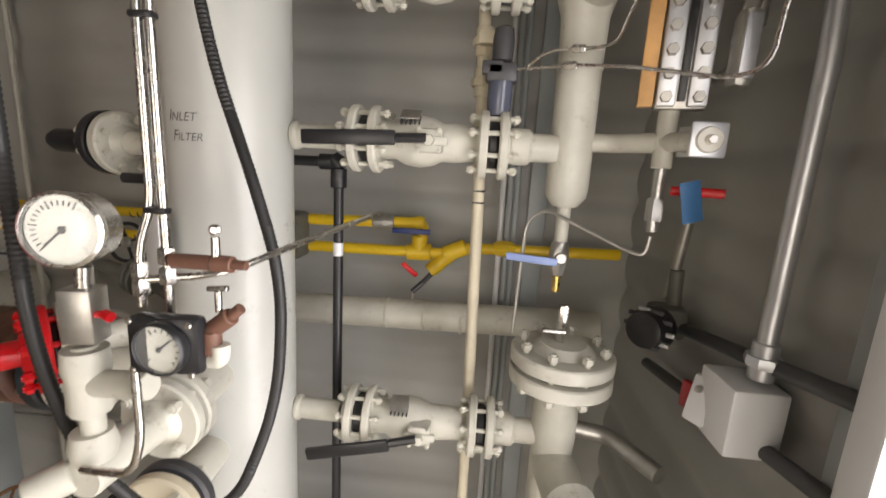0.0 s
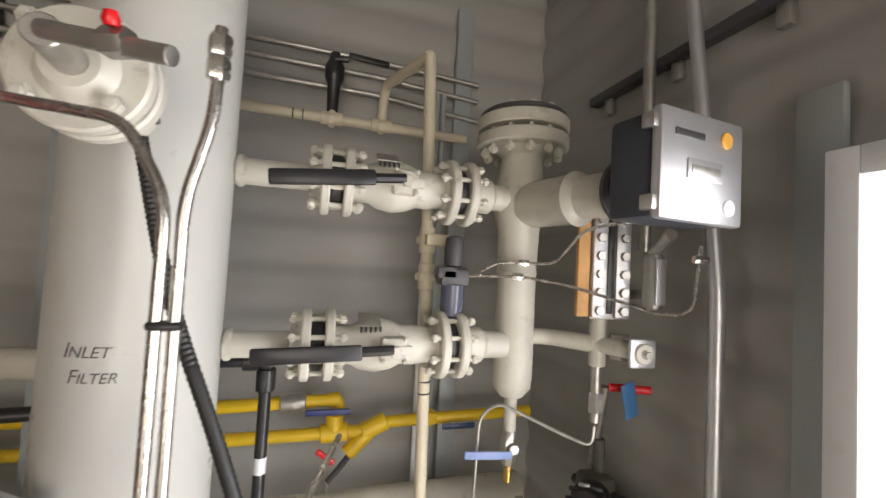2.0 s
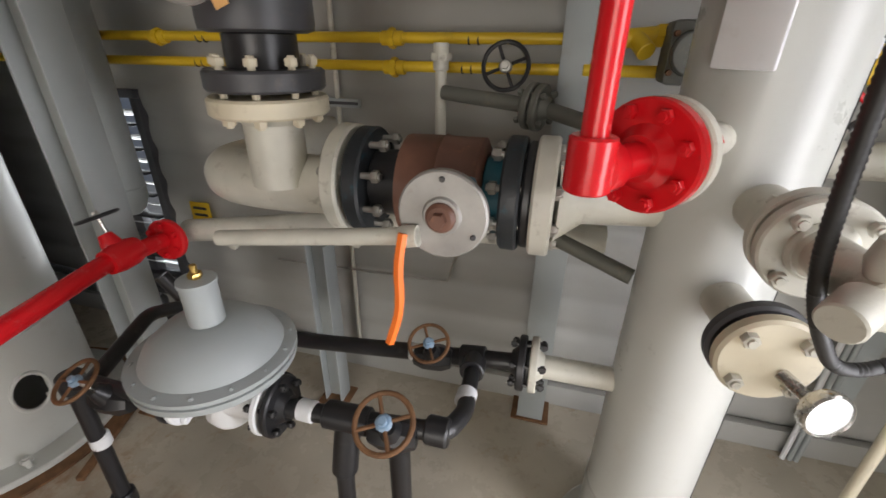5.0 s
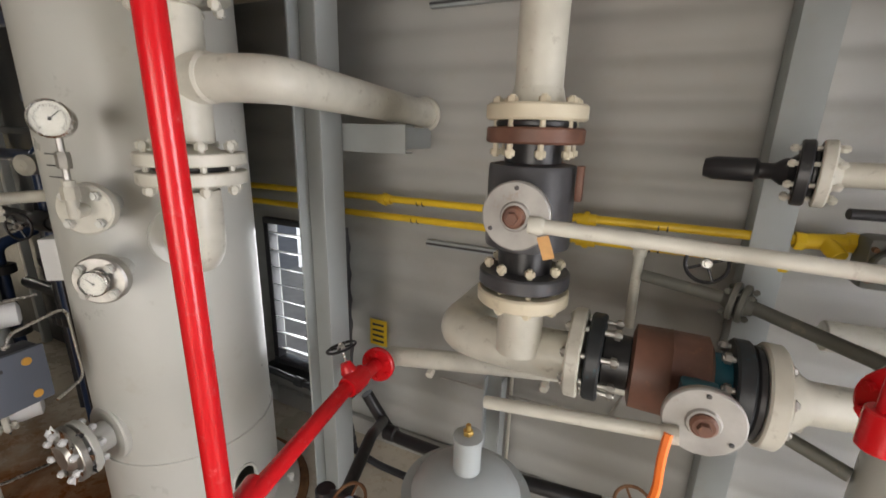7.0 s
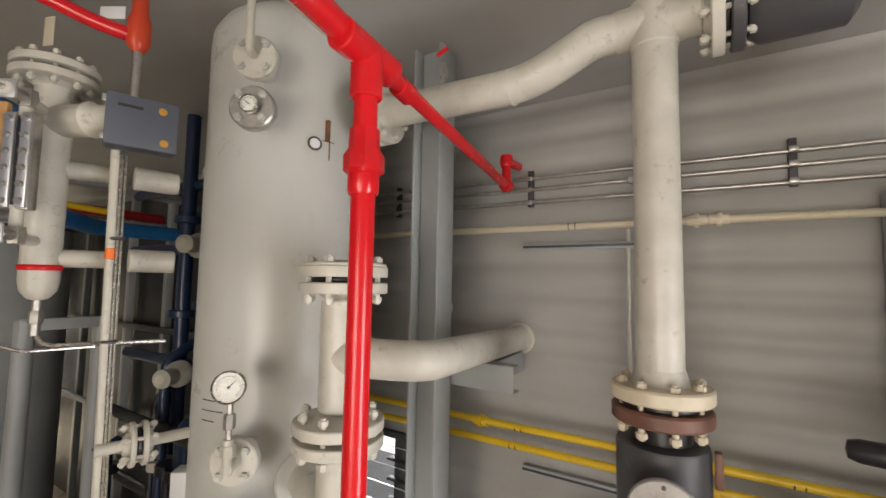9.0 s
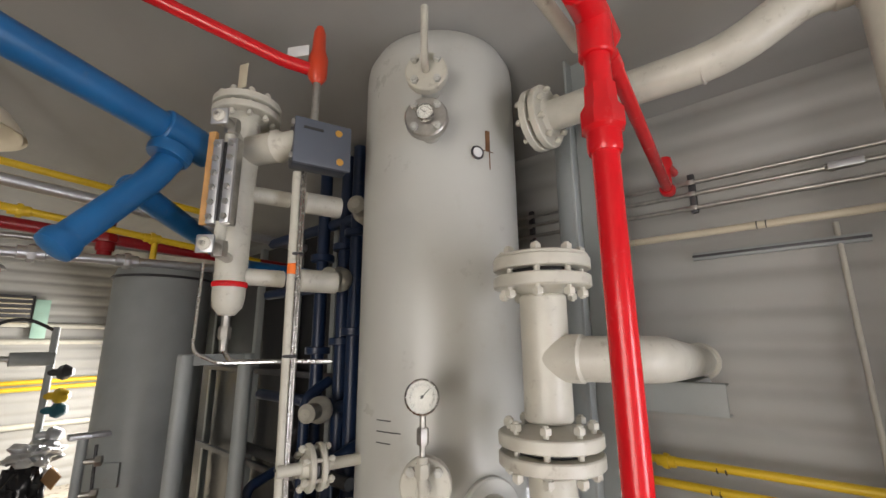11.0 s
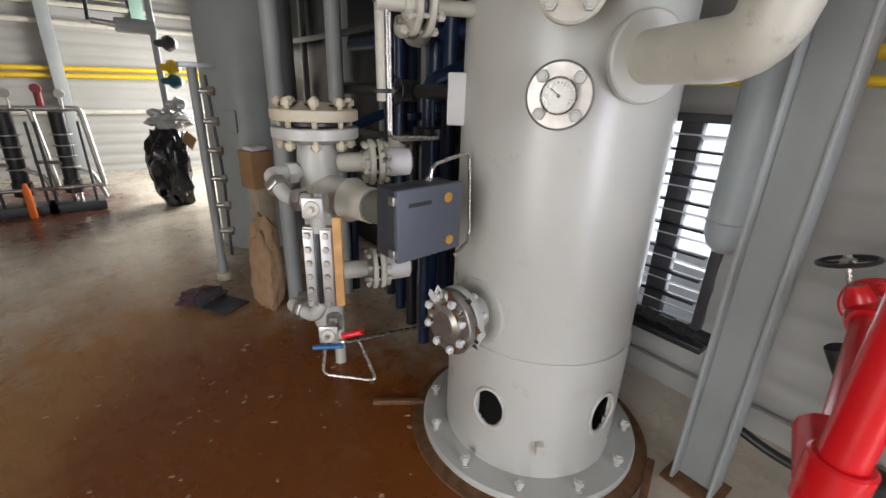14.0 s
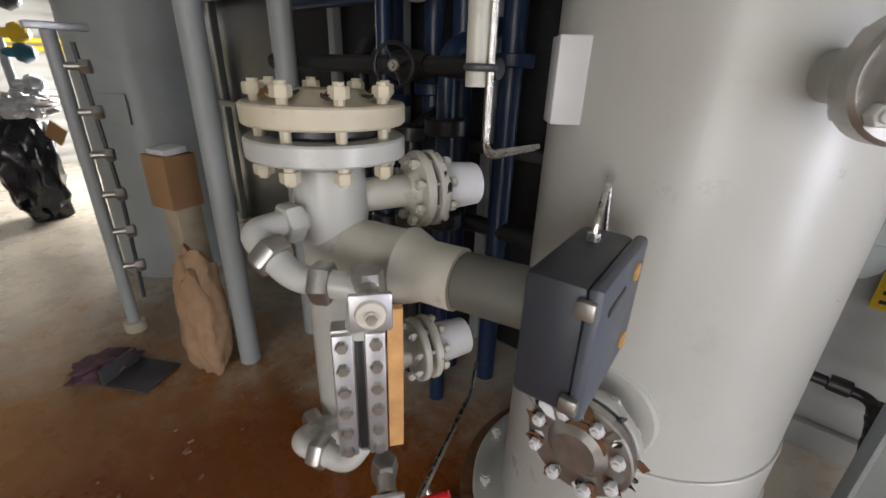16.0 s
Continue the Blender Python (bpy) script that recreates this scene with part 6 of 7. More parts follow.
gauge_glass(b6, (-3.33, 0.315), 0.715, 1.015, (0.8, -0.6), 1)
cock(b6, (-3.225, 0.262, 1.108), (0.8, -0.6))
cock(b6, (-3.225, 0.285, 0.655), (0.8, -0.6))
part("upper_link", pipe([(B6.x, B6.y, 1.17), (-3.50, 0.22, 1.17), (-3.40, 0.24, 1.11), (-3.30, 0.31, 1.10), (-3.33, 0.315, 1.0)], 0.025, 0.03), M_GREY, b6)
for p, a in (((-3.50, 0.30, 1.17), (0, 1, 0)), ((-3.45, 0.23, 1.14), (1, 0.2, -0.6)), ((-3.36, 0.27, 1.105), (1, 0.7, 0)), ((-3.42, 0.265, 0.67), (1, 0.4, 0)), ((-3.50, 0.30, 0.66), (0.2, 1, 0))):
    part("link_nut", hexa(p, a, 0.039, 0.034), M_GREY if p[2] > 1.16 else M_ZINC, b6)
part("lower_link", pipe([(B6.x, B6.y, 0.62), (-3.47, 0.24, 0.68), (-3.36, 0.29, 0.66), (-3.33, 0.315, 0.73)], 0.025, 0.03), M_GREY, b6)
controller("level_controller", "blue-grey level controller with two amber dials", (-2.95, 0.508, 1.10), (1, 0.10), 0.245, 0.212, 0.105)
dt6 = thing("drain_tubing", "bent stainless drain tubing with red and blue cocks", "tubing", (-3.2, 0.3, 0.5))
part("tube", pipe([(-3.24, 0.28, 0.63), (-3.23, 0.255, 0.50), (-3.10, 0.40, 0.49), (-3.235, 0.40, 0.59)], 0.0065, 0.03, 8), M_STEEL, dt6)
part("tube", pipe([(-3.22, 0.30, 0.63), (-3.20, 0.33, 0.62), (-3.51, 0.95, 0.335), (-3.60, 1.1, 0.33)], 0.0075, 0.02, 8), M_STEEL, dt6)
part("red_cock", rod((-3.19, 0.32, 0.655), (-3.14, 0.37, 0.68), 0.011), M_RED, dt6)
part("blue_cock", rod((-3.26, 0.24, 0.60), (-3.19, 0.32, 0.615), 0.009), M_BLUE, dt6)
at6 = thing("air_tubing", "bent stainless air tube looping from the controller", "tubing", (-3.0, 0.6, 1.2))
part("tube", pipe([(-3.02, 0.55, 1.185), (-3.02, 0.56, 1.25), (-3.085, 0.762, 1.268), (-3.06, 0.762, 0.965), (-2.99, 0.64, 0.955)], 0.006, 0.04, 8), M_STEEL, at6)
part("fitting", hexa((-3.02, 0.55, 1.20), (0, 0, 1), 0.012, 0.03), M_STEEL, at6)
fr6 = thing("pipe_goalpost", "grey painted pipe frame behind the chambers", "frame", (-4.72, 0.84, 0))
for y in (0.647, 1.026):
    part("upright", rod((-4.72, y, 0), (-4.72, y, 2.08), 0.05), M_STEELP, fr6)
part("crossbar", box((-4.72, 0.84, 2.05), (0.08, 0.46, 0.07)), M_STEELP, fr6)

U6 = Vector((-3.47, 0.365, 0))
u6 = thing("level_bridle", "pale grey upper level chamber with a red band", "vessel", (U6.x, U6.y, 2.1), "level chambers")
part("chamber", lathe([(0.0, 2.255), (0.03, 2.26), (0.055, 2.29), (0.062, 2.33), (0.062, 2.88), (0.072, 2.98), (0.064, 3.06), (0.06, 3.12)], (U6.x, U6.y, 0), seg=36), M_PIPE, u6)
part("red_band", lathe([(0.065, 0), (0.068, 0.004), (0.068, 0.018), (0.065, 0.022)], (U6.x, U6.y, 2.37), (0, 0, 1), 32), M_RED, u6)
flange_pair(u6, (U6.x, U6.y, 3.15), (0, 0, 1), 0.14, 0.035, 10, 0.016, stud=0.014, bore=0.45)
part("side_arm", lathe([(0.064, 0), (0.064, 0.17), (0.07, 0.19), (0.055, 0.21), (0.055, 0.30)], (U6.x, U6.y, 2.96), (0.9, 0.38, 0), 32), M_PIPE, u6)
part("nozzle", joined(rod((U6.x, U6.y, 2.42), (U6.x + 0.06, U6.y + 0.20, 2.42), 0.036), rod((U6.x + 0.08, U6.y + 0.26, 2.42), (U6.x + 0.13, U6.y + 0.42, 2.42), 0.05)), M_PIPE, u6)
part("nozzle", joined(rod((U6.x, U6.y, 2.78), (U6.x + 0.06, U6.y + 0.20, 2.78), 0.036), rod((U6.x + 0.08, U6.y + 0.26, 2.78), (U6.x + 0.13, U6.y + 0.42, 2.78), 0.05)), M_PIPE, u6)
part("drain", joined(rod((U6.x, U6.y, 2.12), (U6.x, U6.y, 2.26), 0.016), hexa((U6.x, U6.y, 2.19), (0, 0, 1), 0.024, 0.05)), M_ZINC, u6)
part("drain_tube", pipe([(U6.x, U6.y, 2.13), (U6.x + 0.02, U6.y + 0.02, 2.08), (U6.x + 0.15, U6.y + 0.40, 2.07)], 0.010, 0.03, 8), M_STEEL, u6)
part("side_tube", pipe([(-3.36, 0.22, 2.44), (-3.37, 0.22, 2.12), (-3.34, 0.30, 2.08), (-3.30, 0.50, 2.08)], 0.006, 0.03, 8), M_STEEL, u6)
gauge_glass(u6, (-3.33, 0.255), 2.58, 2.93, (0.55, -0.83), -1)
cock(u6, (-3.262, 0.185, 2.49), (0.6, -0.8))
cock(u6, (-3.262, 0.185, 2.98), (0.6, -0.8))
part("link", pipe([(U6.x, U6.y, 2.98), (-3.33, 0.255, 2.98), (-3.33, 0.255, 2.48), (U6.x, U6.y, 2.48)], 0.02, 0.02), M_PIPE, u6)
part("tag", box((-3.47, 0.33, 3.32), (0.05, 0.004, 0.12), 20), M_CREAM, u6)
controller("level_controller", "blue-grey level controller with two amber dials, mounted high", (-3.115, 0.535, 2.945), (0.95, -0.3), 0.235, 0.20, 0.10)
pr = thing("instrument_riser", "pale conduit with stainless tubes strapped to it", "conduit", (-3.25, 0.53, 1.30))
part("conduit", pipe([(-3.255, 0.53, 1.42), (-3.25, 0.505, 2.85)], 0.019, 0), M_PIPE, pr)
part("tube", pipe([(-3.23, 0.53, 2.85), (-3.24, 0.55, 1.30), (-3.25, 0.74, 1.295)], 0.006, 0.03, 8), M_STEEL, pr)
part("tube", pipe([(-3.225, 0.515, 2.85), (-3.23, 0.535, 1.31), (-3.24, 0.74, 1.30)], 0.006, 0.03, 8), M_STEEL, pr)
for z in (1.45, 1.7, 2.1, 2.5):
    part("strap", disc((-3.245, 0.525, z), (0, 0, 1), 0.028, 0.012, 16), M_DKGREY, pr)
part("orange_tape", disc((-3.25, 0.513, 2.44), (0, 0, 1), 0.021, 0.05, 16), M_ORANGE, pr)
fv = thing("flanged_check_valve", "small flanged valve on a pipe into the separator", "valve", (-3.2, 0.62, 1.7))
part("pipe", rod((-3.24, 0.50, 1.695), (-3.12, 0.90, 1.70), 0.022), M_PIPE, fv)
flange_pair(fv, (-3.20, 0.63, 1.695), (0.28, 0.96, 0), 0.085, 0.026, 6, 0.022, stud=0.014)
rf = thing("relief_valve", "red relief valve on a red outlet pipe with white tag", "valve", (-3.17, 0.52, 3.1))
part("body", lathe([(0.02, 0), (0.04, 0.03), (0.042, 0.12), (0.03, 0.16), (0.026, 0.25), (0.015, 0.28)], (-3.17, 0.52, 3.24), (0, 0, 1), 20), mat("orange_red_paint", (0.62, 0.06, 0.02), 0.35), rf)
part("inlet", rod((-3.17, 0.52, 3.05), (-3.17, 0.52, 3.25), 0.016), M_ZINC, rf)
part("outlet", pipe([(-3.17, 0.52, 3.30), (-3.25, 0.40, 3.33), (-3.8, -0.6, 3.7)], 0.028, 0.03), M_RED, rf)
part("tag", box((-3.20, 0.44, 3.37), (0.10, 0.004, 0.05), 30), M_WHITE, rf)

# ---- navy manifold behind ----
nm = thing("navy_manifold", "rack of dark navy painted pipes with white valves", "pipe", (-4.1, 1.4, 0))
for i in range(4):
    x, y = -4.35 + 0.2 * i, 1.35 + 0.05 * (i % 2)
    part("upright", rod((x, y, 0), (x, y, 3.5), 0.045), M_NAVY, nm)
    for z in (1.3, 2.1, 2.75):
        part("joint", disc((x, y, z + 0.06 * i), (0, 0, 1), 0.085, 0.05, 24), M_NAVY, nm)
for z in (0.8, 1.75, 2.55, 3.0):
    part("header", rod((-5.2, 1.38, z), (-3.5, 1.40, z), 0.04), M_NAVY if z > 1 else M_BLACK, nm)
for x, y, z in ((-4.0, 1.28, 2.55), (-3.75, 1.28, 2.95), (-4.1, 1.25, 1.75)):
    part("white_valve", lathe([(0.05, 0), (0.08, 0.02), (0.08, 0.06), (0.05, 0.10), (0.055, 0.2), (0.03, 0.22)], (x, y, z), (0.5, -0.86, 0), 24), M_PIPE, nm)
# added black panel on uprights: stands in for deep shade behind the chambers
dp = thing("shade_backing", "added black backing panel with uprights, stands in for shade behind the navy pipes", "rack", (-4.55, 1.72, 0))
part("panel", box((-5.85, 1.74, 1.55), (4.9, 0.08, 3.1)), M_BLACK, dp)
for x in (-7.6, -6.9, -5.9, -5.2, -4.6, -4.0):
    part("upright", box((x, 1.65, 1.55), (0.06, 0.06, 3.1)), M_STEELP, dp)
for z in (1.1, 1.9):
    part("rail", box((-5.85, 1.60, z), (4.9, 0.04, 0.05)), M_DKGREY, dp)
kp = thing("black_manifold", "tangle of black pipes and flanged valves behind the chambers", "pipe", (-4.3, 1.1, 0))
for i in range(5):
    x, y = -4.75 + 0.23 * i, 1.12 + 0.06 * ((i * 3) % 4)
    part("upright", pipe([(x, y, 0), (x, y, 1.2 + 0.3 * (i % 3)), (x, 1.42, 1.3 + 0.3 * (i % 3))], 0.034, 0.06), M_BLACK if i % 2 else M_NAVY, kp)
    part("joint", disc((x, y, 0.62 + 0.07 * i), (0, 0, 1), 0.075, 0.06, 24), M_BLACK, kp)
    part("joint", disc((x, y, 1.05 + 0.05 * i), (0, 0, 1), 0.075, 0.06, 24), M_PIPE if i == 2 else M_BLACK, kp)
hv = thing("globe_valve", "black globe valve with handwheel on the manifold", "valve", (-4.0, 1.0, 1.45), "handwheel valves")
part("body", lathe([(0.04, -0.1), (0.055, -0.05), (0.055, 0.05), (0.04, 0.1)], (-4.0, 1.10, 1.45), (1, 0, 0), 16), M_BLACK, hv)
part("pipe", rod((-5.0, 1.12, 1.45), (-3.6, 1.10, 1.45), 0.035), M_BLACK, hv)
handwheel(hv, (-3.95, 0.98, 1.45), (0.4, -0.9, 0), 0.07, M_BLACK)

# ---- overhead: blue pipe, pendant lamp, pipe rack ----
bl = thing("blue_pipe", "glossy blue overhead pipe with a wye fitting", "pipe", (-3.5, 0.0, 2.45))
part("trunk", pipe([(-3.1, -1.3, 3.15), (-3.45, -0.1, 3.0), (-3.55, 0.20, 2.96)], 0.058, 0.06, 24), M_BLUE, bl)
part("wye", joined(rod((-3.50, 0.06, 2.98), (-3.56, 0.26, 2.95), 0.072, 24), lathe([(0.075, 0), (0.08, 0.02), (0.075, 0.05)], (-3.52, 0.10, 2.86), (0, 0.3, 1), 24)), M_BLUE, bl)
part("branch", pipe([(-3.54, 0.16, 2.95), (-3.52, 0.06, 2.76), (-3.45, -0.17, 2.46)], 0.05, 0.05, 24), M_BLUE, bl)
part("end_cap", lathe([(0.056, 0), (0.062, 0.02), (0.058, 0.05), (0.03, 0.06)], (-3.455, -0.155, 2.48), (0.07, -0.23, -0.3), 24), M_BLUE, bl)
part("far_branch", pipe([(-3.54, 0.0, 2.72), (-4.6, 0.9, 2.66), (-4.6, 1.4, 2.66)], 0.05, 0.08, 20), M_BLUE, bl)
pn = thing("pendant_lamp", "unlit dome pendant lamp with cream reflector", "lamp", (-3.3, -0.45, 2.68))
part("reflector", lathe([(0.16, 0), (0.155, 0.012), (0.12, 0.06), (0.06, 0.10), (0.035, 0.11), (0.03, 0.105), (0.055, 0.092), (0.115, 0.052), (0.15, 0.004)], (-3.3, -0.45, 2.70), (0, 0, 1), 40, closed=False), M_CREAM, pn)
part("globe", lathe([(0, -0.03), (0.04, -0.015), (0.05, 0.03), (0.03, 0.09)], (-3.3, -0.45, 2.70), (0, 0, 1), 24), M_GLASS, pn)
part("stem", rod((-3.3, -0.45, 2.80), (-3.3, -0.45, 4.0), 0.012), M_ZINC, pn)
X5 = -5.4
run("rack_conduit", "galvanised conduit on the overhead rack", "conduit", [(X5, FRONT_Y, 2.54), (X5, 2.0, 2.80)], 0.032, M_ALU, 0, couplings=[((X5, -0.1, 2.72), (0, 1, 0)), ((X5, 0.4, 2.74), (0, 1, 0))])
run("rack_conduit", "galvanised conduit on the overhead rack", "conduit", [(X5 - 0.25, FRONT_Y, 2.75), (X5 - 0.25, 2.0, 2.92)], 0.022, M_ZINC, 0)
run("rack_conduit", "grey conduit on the overhead rack", "conduit", [(X5 + 0.2, FRONT_Y, 3.32), (X5 + 0.2, 2.0, 3.0)], 0.04, M_ALU, 0)
run("red_main", "dark red fire main overhead", "pipe", [(X5 - 0.1, FRONT_Y, 3.04), (X5 - 0.1, 0.3, 2.90), (X5 - 0.1, 2.0, 2.86)], 0.042, M_DKRED, 0, couplings=[((X5 - 0.1, -0.45, 2.92), (0, 1, 0)), ((X5 - 0.1, 0.28, 2.90), (0, 0, 1))])
run("red_drop", "dark red riser from the fire main", "pipe", [(X5 - 0.1, 0.28, 2.72), (X5 - 0.1, 0.28, 3.15)], 0.045, M_DKRED, 0)
run("gas_pipe", "yellow overhead gas pipe with valves", "pipe", [(X5 + 0.15, 1.0, 3.16), (X5 + 0.15, -0.40, 3.24), (X5 + 0.15, -0.40, 2.97), (X5 + 0.15, 1.3, 2.84)], 0.024, M_YELLOW, 0.03, couplings=[((X5 + 0.15, -0.2, 2.95), (0, 1, 0)), ((X5 + 0.15, 0.1, 2.93), (0, 1, 0)), ((X5 + 0.15, 0.5, 2.9), (0, 1, 0))])
run("gas_drop", "yellow gas pipe dropping from the rack", "pipe", [(X5 + 0.15, 0.52, 2.90), (X5 + 0.15, 0.52, 2.75)], 0.02, M_YELLOW, 0)
fh = thing("fire_detector", "red flame detector hanging under the rack", "detector", (-5.35, -0.28, 2.52))
part("cap", lathe([(0.085, 0), (0.075, 0.02), (0.03, 0.05), (0.02, 0.13)], (-5.39, -0.28, 2.60), (0, 0, 1), 24), M_ALU, fh)
part("lens", lathe([(0.055, -0.10), (0.062, -0.09), (0.062, 0), (0.05, 0.005)], (-5.39, -0.28, 2.60), (0, 0, 1), 24), mat("red_lens", (0.7, 0.02, 0.03), 0.15), fh)
sp = thing("black_speaker", "black box mounted high on the rack", "box", (-5.5, -0.62, 3.1))
part("box", box((-5.5, -0.62, 3.22), (0.25, 0.30, 0.28), bevel=0.02), M_BLACK, sp)
part("post", rod((-5.5, -0.62, 2.4), (-5.5, -0.62, 4.12), 0.05), M_STEELP, sp)

# ---- far part of the hall ----
tk = thing("grey_tank", "tall dull grey cylindrical tank", "tank", (-6.35, 0.92, 0))
part("shell", lathe([(0.40, 0), (0.40, 2.76), (0.38, 2.82), (0.25, 2.88), (0, 2.9)], (-6.35, 0.92, 0), seg=56), M_STEELP, tk)
part("rim", torus((-6.35, 0.92, 2.74), (0, 0, 1), 0.405, 0.012, 56, 8), M_DKGREY, tk)
part("plate", box((-6.06, 0.63, 1.15), (0.16, 0.02, 0.18), 45), M_STEELP, tk)
gp = thing("gauge_post", "slim grey pipe stand with gauges and small valves", "stand", (-5.45, 0.33, 0))
part("post", rod((-5.45, 0.33, 0), (-5.45, 0.33, 1.55), 0.03), M_STEELP, gp)
part("cap", box((-5.45, 0.36, 1.56), (0.1, 0.22, 0.03)), M_ALU, gp)
part("foot", disc((-5.45, 0.33, 0.03), (0, 0, 1), 0.055, 0.06), M_CREAM, gp)
for i in range(6):
    part("valve", joined(rod((-5.45, 0.33, 0.4 + 0.2 * i), (-5.40, 0.44, 0.4 + 0.2 * i), 0.018), hexa((-5.40, 0.42, 0.4 + 0.2 * i), (0.4, 1, 0), 0.035, 0.04)), M_ZINC, gp)
part("tube", pipe([(-5.42, 0.40, 0.2), (-5.40, 0.42, 0.8), (-5.42, 0.40, 1.5)], 0.01, 0.1, 8), M_DKGREY, gp)
cbx2 = thing("cardboard_box", "small brown cardboard carton resting on a buff paper sack", "box", (-5.06, 0.57, 0.79))
part("carton", box((-5.06, 0.57, 0.915), (0.17, 0.155, 0.25), 14, 0.004), M_CARD, cbx2)
part("flap", box((-5.06, 0.57, 1.055), (0.13, 0.11, 0.03), 14, 0.003, rx=6), M_WHITE, cbx2)
solid("paper_sack", box((-5.07, 0.59, 0.395), (0.13, 0.13, 0.79), 10, 0.012, ry=-2), mat("buff_paper", (0.46, 0.39, 0.28), 0.8, var=0.2, scale=9, dirt_amt=0.2), "upright buff paper sack under the carton", "sack")


def crumple(c, size, seed, k=0.35, sub=4):
    bm = bmesh.new()
    bmesh.ops.create_icosphere(bm, subdivisions=sub, radius=1)
    for v in bm.verts:
        n = noise.turbulence(v.co * 1.7 + Vector((seed, 0, 0)), 4, True)
        v.co = v.co * (1 - k * 0.5 + k * n)
        v.co.z = max(v.co.z, -0.8)
    zmin = min(v.co.z for v in bm.verts)
    for v in bm.verts:
        v.co = Vector((c[0] + v.co.x * size[0], c[1] + v.co.y * size[1], c[2] + (v.co.z - zmin) * size[2]))
    return bm


solid("paper_sack", crumple((-4.80, 0.50, 0), (0.12, 0.11, 0.36), 3.0), M_KRAFT, "crumpled brown kraft paper sack on the floor", "sack")
solid("dust_pan", joined(box((-4.98, 0.22, 0.012), (0.26, 0.22, 0.014), 30), box((-5.06, 0.16, 0.05), (0.02, 0.20, 0.09), 30)), M_DKGREY, "dark grey dustpan on the floor", "dustpan")
solid("rubbish_bag", crumple((-8.15, 0.34, 0), (0.24, 0.23, 0.56), 9.0, 0.5), M_BAG, "shiny black rubbish bag beside the pipework", "bag")
solid("foil_wrap", crumple((-8.06, 0.42, 0.93), (0.20, 0.22, 0.13), 6.0, 0.7), M_ALU, "crumpled silver foil wrapped round the pipework", "foil")
solid("carton_lid", box((-7.92, 0.56, 0.80), (0.16, 0.02, 0.16), 35, 0.003, ry=35), M_CARD, "torn brown cardboard piece leaning on the pipe stand", "cardboard")
solid("floor_rag", crumple((-5.15, 0.12, 0), (0.10, 0.14, 0.05), 5.0, 0.6), mat("purple_debris", (0.10, 0.05, 0.07), 0.6), "small dark crumpled rag on the floor", "rag")
for i, y in enumerate((-0.62, -1.05)):
    sk = thing("pump_skid", "pump skid with tubular frame, motor and valves", "pump", (-8.6, y, 0), "pump skids")
    for dx in (0.25,):
        for dy in (-0.18, 0.18):
            part("leg", rod((-8.6 + dx, y + dy, 0), (-8.6 + dx, y + dy, 1.0), 0.014), M_DKGREY, sk)
    part("top_pipe", pipe([(-8.6, y - 0.25, 1.12), (-8.6, y + 0.22, 1.12), (-8.6, y + 0.28, 0.25)], 0.03, 0.06), M_ZINC, sk)
    part("motor", joined(rod((-8.45, y, 0.35), (-8.4, y + 0.02, 1.1), 0.075), rod((-8.45, y, 0.2), (-8.45, y, 0.36), 0.09)), M_BLACK, sk)
    part("bowl", rod((-8.45, y + 0.01, 0.02), (-8.45, y + 0.01, 0.5), 0.055), M_STEEL, sk)
    part("valve", joined(rod((-8.5, y - 0.1, 1.15), (-8.5, y - 0.1, 1.3), 0.035), disc((-8.45, y - 0.1, 1.33), (1, 0, 0), 0.05, 0.03)), M_DKRED, sk)
    part("pressure_gauge", joined(rod((-8.5, y + 0.08, 1.12), (-8.5, y + 0.08, 1.24), 0.012), disc((-8.47, y + 0.08, 1.28), (1, 0, 0), 0.05, 0.035)), M_DIAL, sk)
    part("low_pipe", pipe([(-8.55, y - 0.28, 0.55), (-8.4, y - 0.05, 0.55), (-8.4, y + 0.2, 0.42), (-8.4, y + 0.28, 0.12)], 0.022, 0.05), M_ZINC, sk)
    part("base_channel", box((-8.45, y, 0.05), (0.3, 0.52, 0.1)), M_DKGREY, sk)
    for dz in (0.5, 0.62, 0.74, 0.86):
        part("cooling_fin", disc((-8.435 + 0.007 * dz, y + 0.01, dz), (0, 0, 1), 0.10, 0.012, 20), M_ZINC, sk)
    part("rail", rod((-8.35, y - 0.3, 0.28), (-8.35, y + 0.3, 0.28), 0.022), M_ZINC, sk)
er = solid("orange_bottle", lathe([(0.03, 0), (0.035, 0.02), (0.035, 0.3), (0.015, 0.38)], (-8.2, -1.0, 0.0), (0, 0, 1), 16), M_ORANGE, "orange-red bottle standing by the pump frame", "bottle")
for z in (1.50, 1.60):
    run("gas_pipe", "yellow gas pipe along the far wall", "pipe", [(FAR_X + 0.06, FRONT_Y, z - 0.1), (FAR_X + 0.06, 2.0, z + 0.02)], 0.035, M_YELLOW, 0)
for z in (2.2, 2.45, 0.95):
    run("wall_pipe", "pale pipe along the far wall", "pipe", [(FAR_X + 0.05, FRONT_Y, z), (FAR_X + 0.05, 2.0, z)], 0.04, M_PIPE, 0)
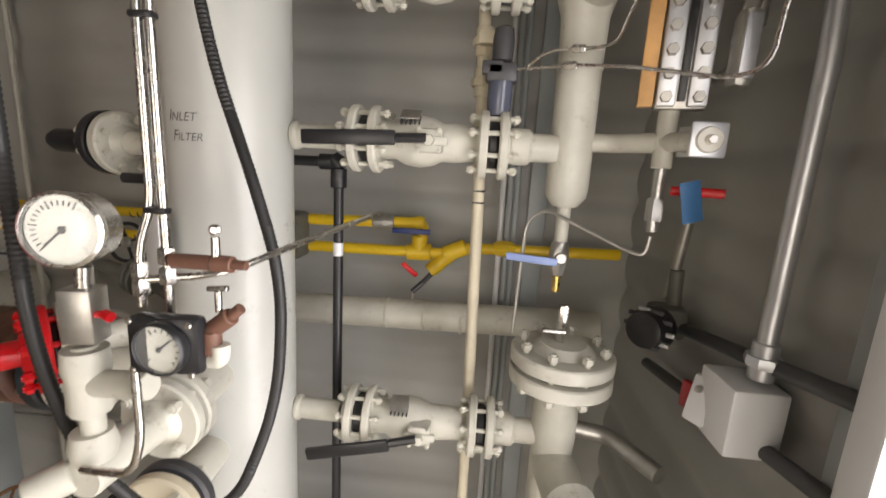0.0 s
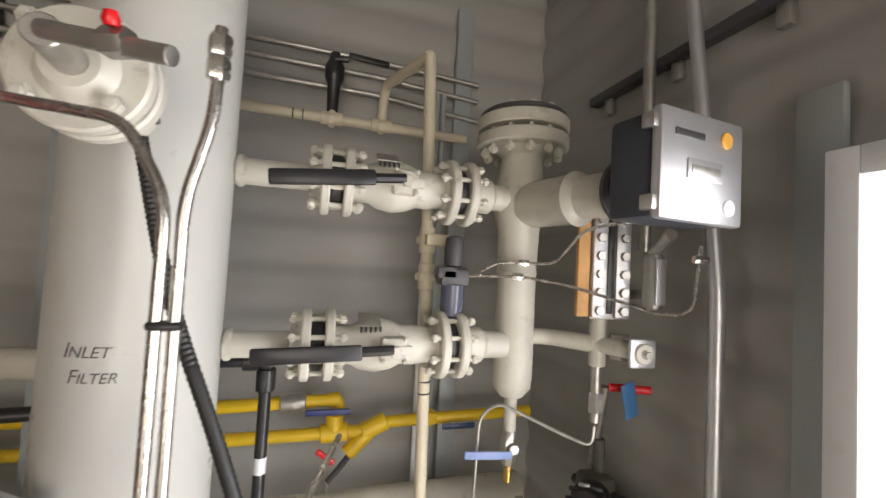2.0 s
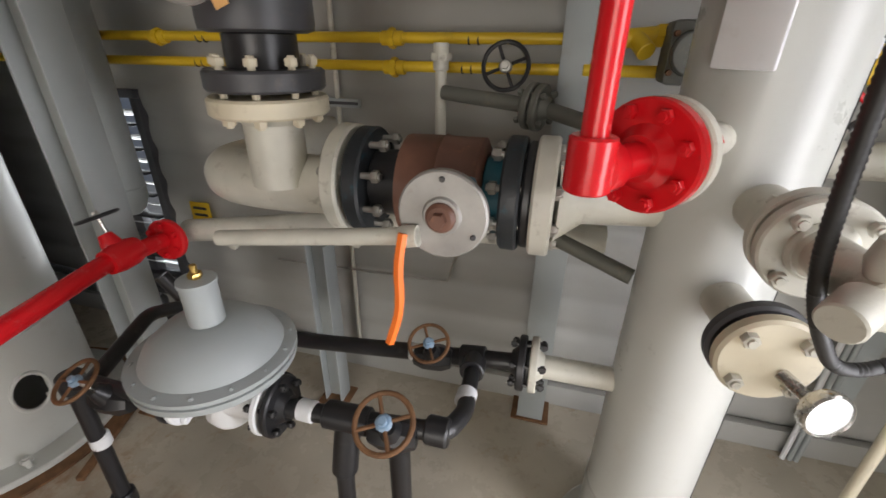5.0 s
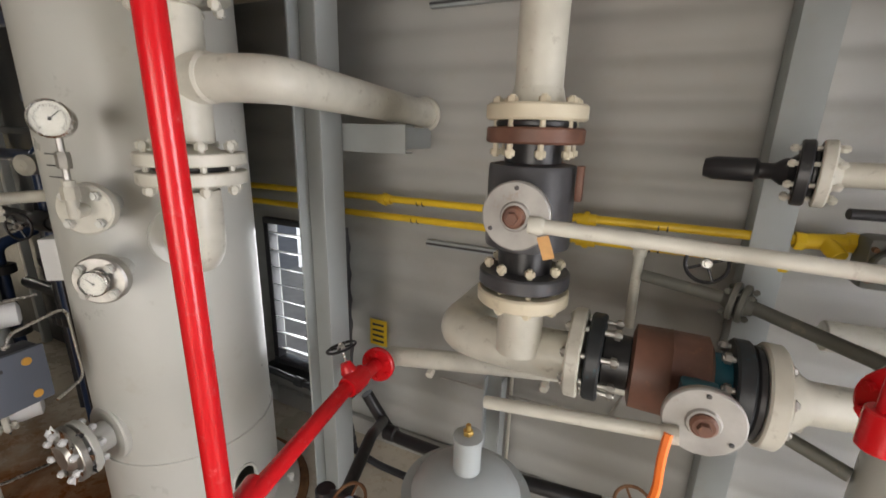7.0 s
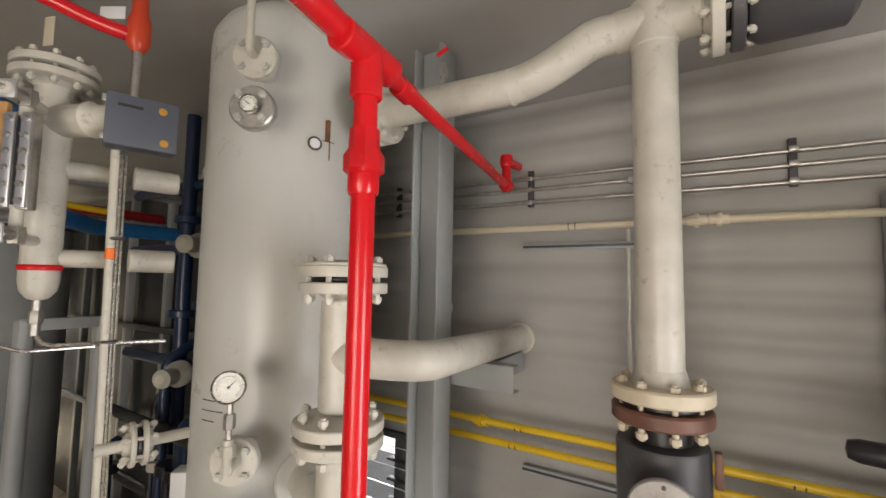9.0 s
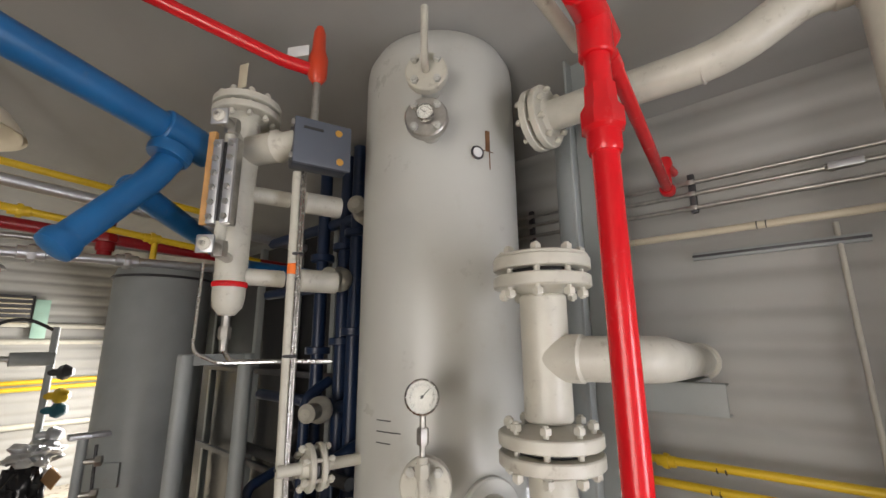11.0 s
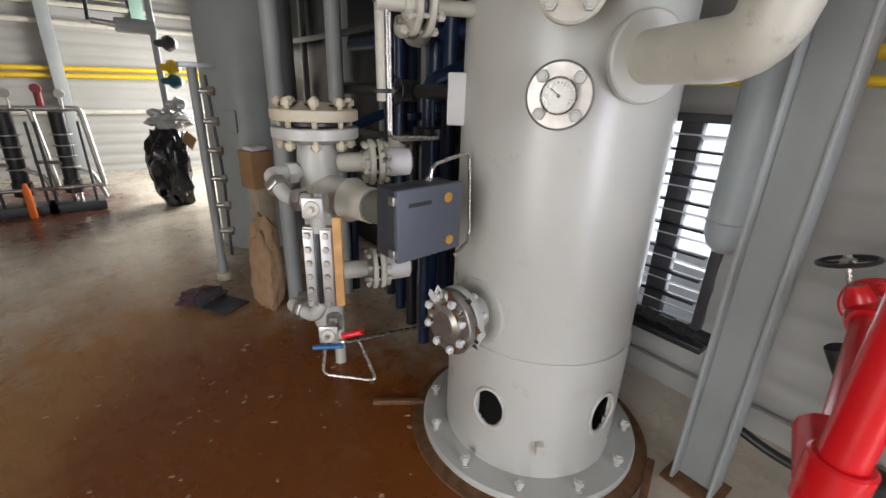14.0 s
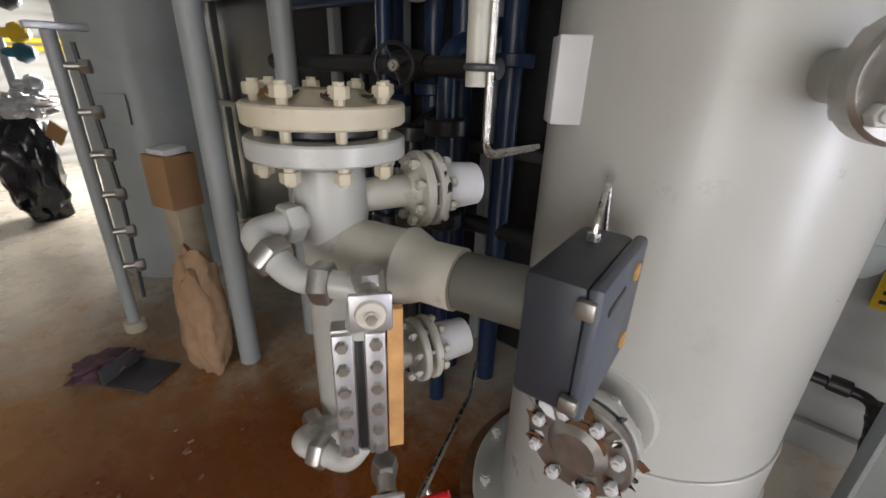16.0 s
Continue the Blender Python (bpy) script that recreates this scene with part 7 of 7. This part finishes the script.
solid("far_wall_post", box((FAR_X + 0.08, -0.62, 1.7), (0.14, 0.16, 3.4)), M_STEELP, "grey steel post on the far wall", "column")
fw = thing("window_2", "small louvred window high on the far wall", "window", (FAR_X + 0.03, 0.05, 2.5), kind="structure")
part("window_frame", box((FAR_X + 0.04, 0.05, 2.66), (0.06, 0.75, 0.5)), M_DKGREY, fw)
for i in range(6):
    part("slat", box((FAR_X + 0.085, 0.05, 2.48 + i * 0.075), (0.04, 0.68, 0.012), ry=30), M_CREAM, fw)
solid("green_sheet", box((FAR_X + 0.1, 0.52, 2.55), (0.03, 0.18, 0.6)), M_GREEN, "pale green plastic sheet beside the far window", "sheet")
mf = thing("meter_run", "grey meter body with a curved black hose on a pipe stand", "meter", (-8.2, 0.3, 0))
part("stand", rod((-8.2, 0.42, 0), (-8.2, 0.42, 2.35), 0.035), M_STEELP, mf)
part("body", rod((-8.2, 0.08, 2.0), (-8.2, 0.45, 2.0), 0.075), M_STEELP, mf)
part("rod_end", rod((-8.2, -0.12, 2.02), (-8.2, 0.1, 2.0), 0.03), M_ZINC, mf)
part("hose", pipe([(-8.2, -0.14, 2.02), (-8.2, -0.12, 2.35), (-8.2, 0.15, 2.45), (-8.2, 0.42, 2.3)], 0.018, 0.15), M_BLACK, mf)
for z, m in ((1.85, M_DKGREY), (1.6, M_YELLOW), (1.45, M_TEAL), (1.2, M_ALU), (1.0, M_DKGREY), (0.8, M_ALU)):
    part("fitting", joined(rod((-8.2, 0.42, z), (-8.1, 0.62, z), 0.04), lathe([(0.07, 0), (0.09, 0.05), (0.05, 0.12)], (-8.15, 0.50, z), (0.4, 0.9, 0), 12)), m, mf)
for y in (-3.0, -1.7):
    for xx in (-4.5, -8.0):
        tb = thing("strip_light", "white strip light under the roof", "lamp", (xx, y, 3.6), "strip lights")
        part("tube", box((xx, y, 3.70), (1.2, 0.10, 0.05)), M_WHITE, tb)
        part("hanger", rod((xx, y, 3.72), (xx, y, 4.25), 0.006), M_ZINC, tb)
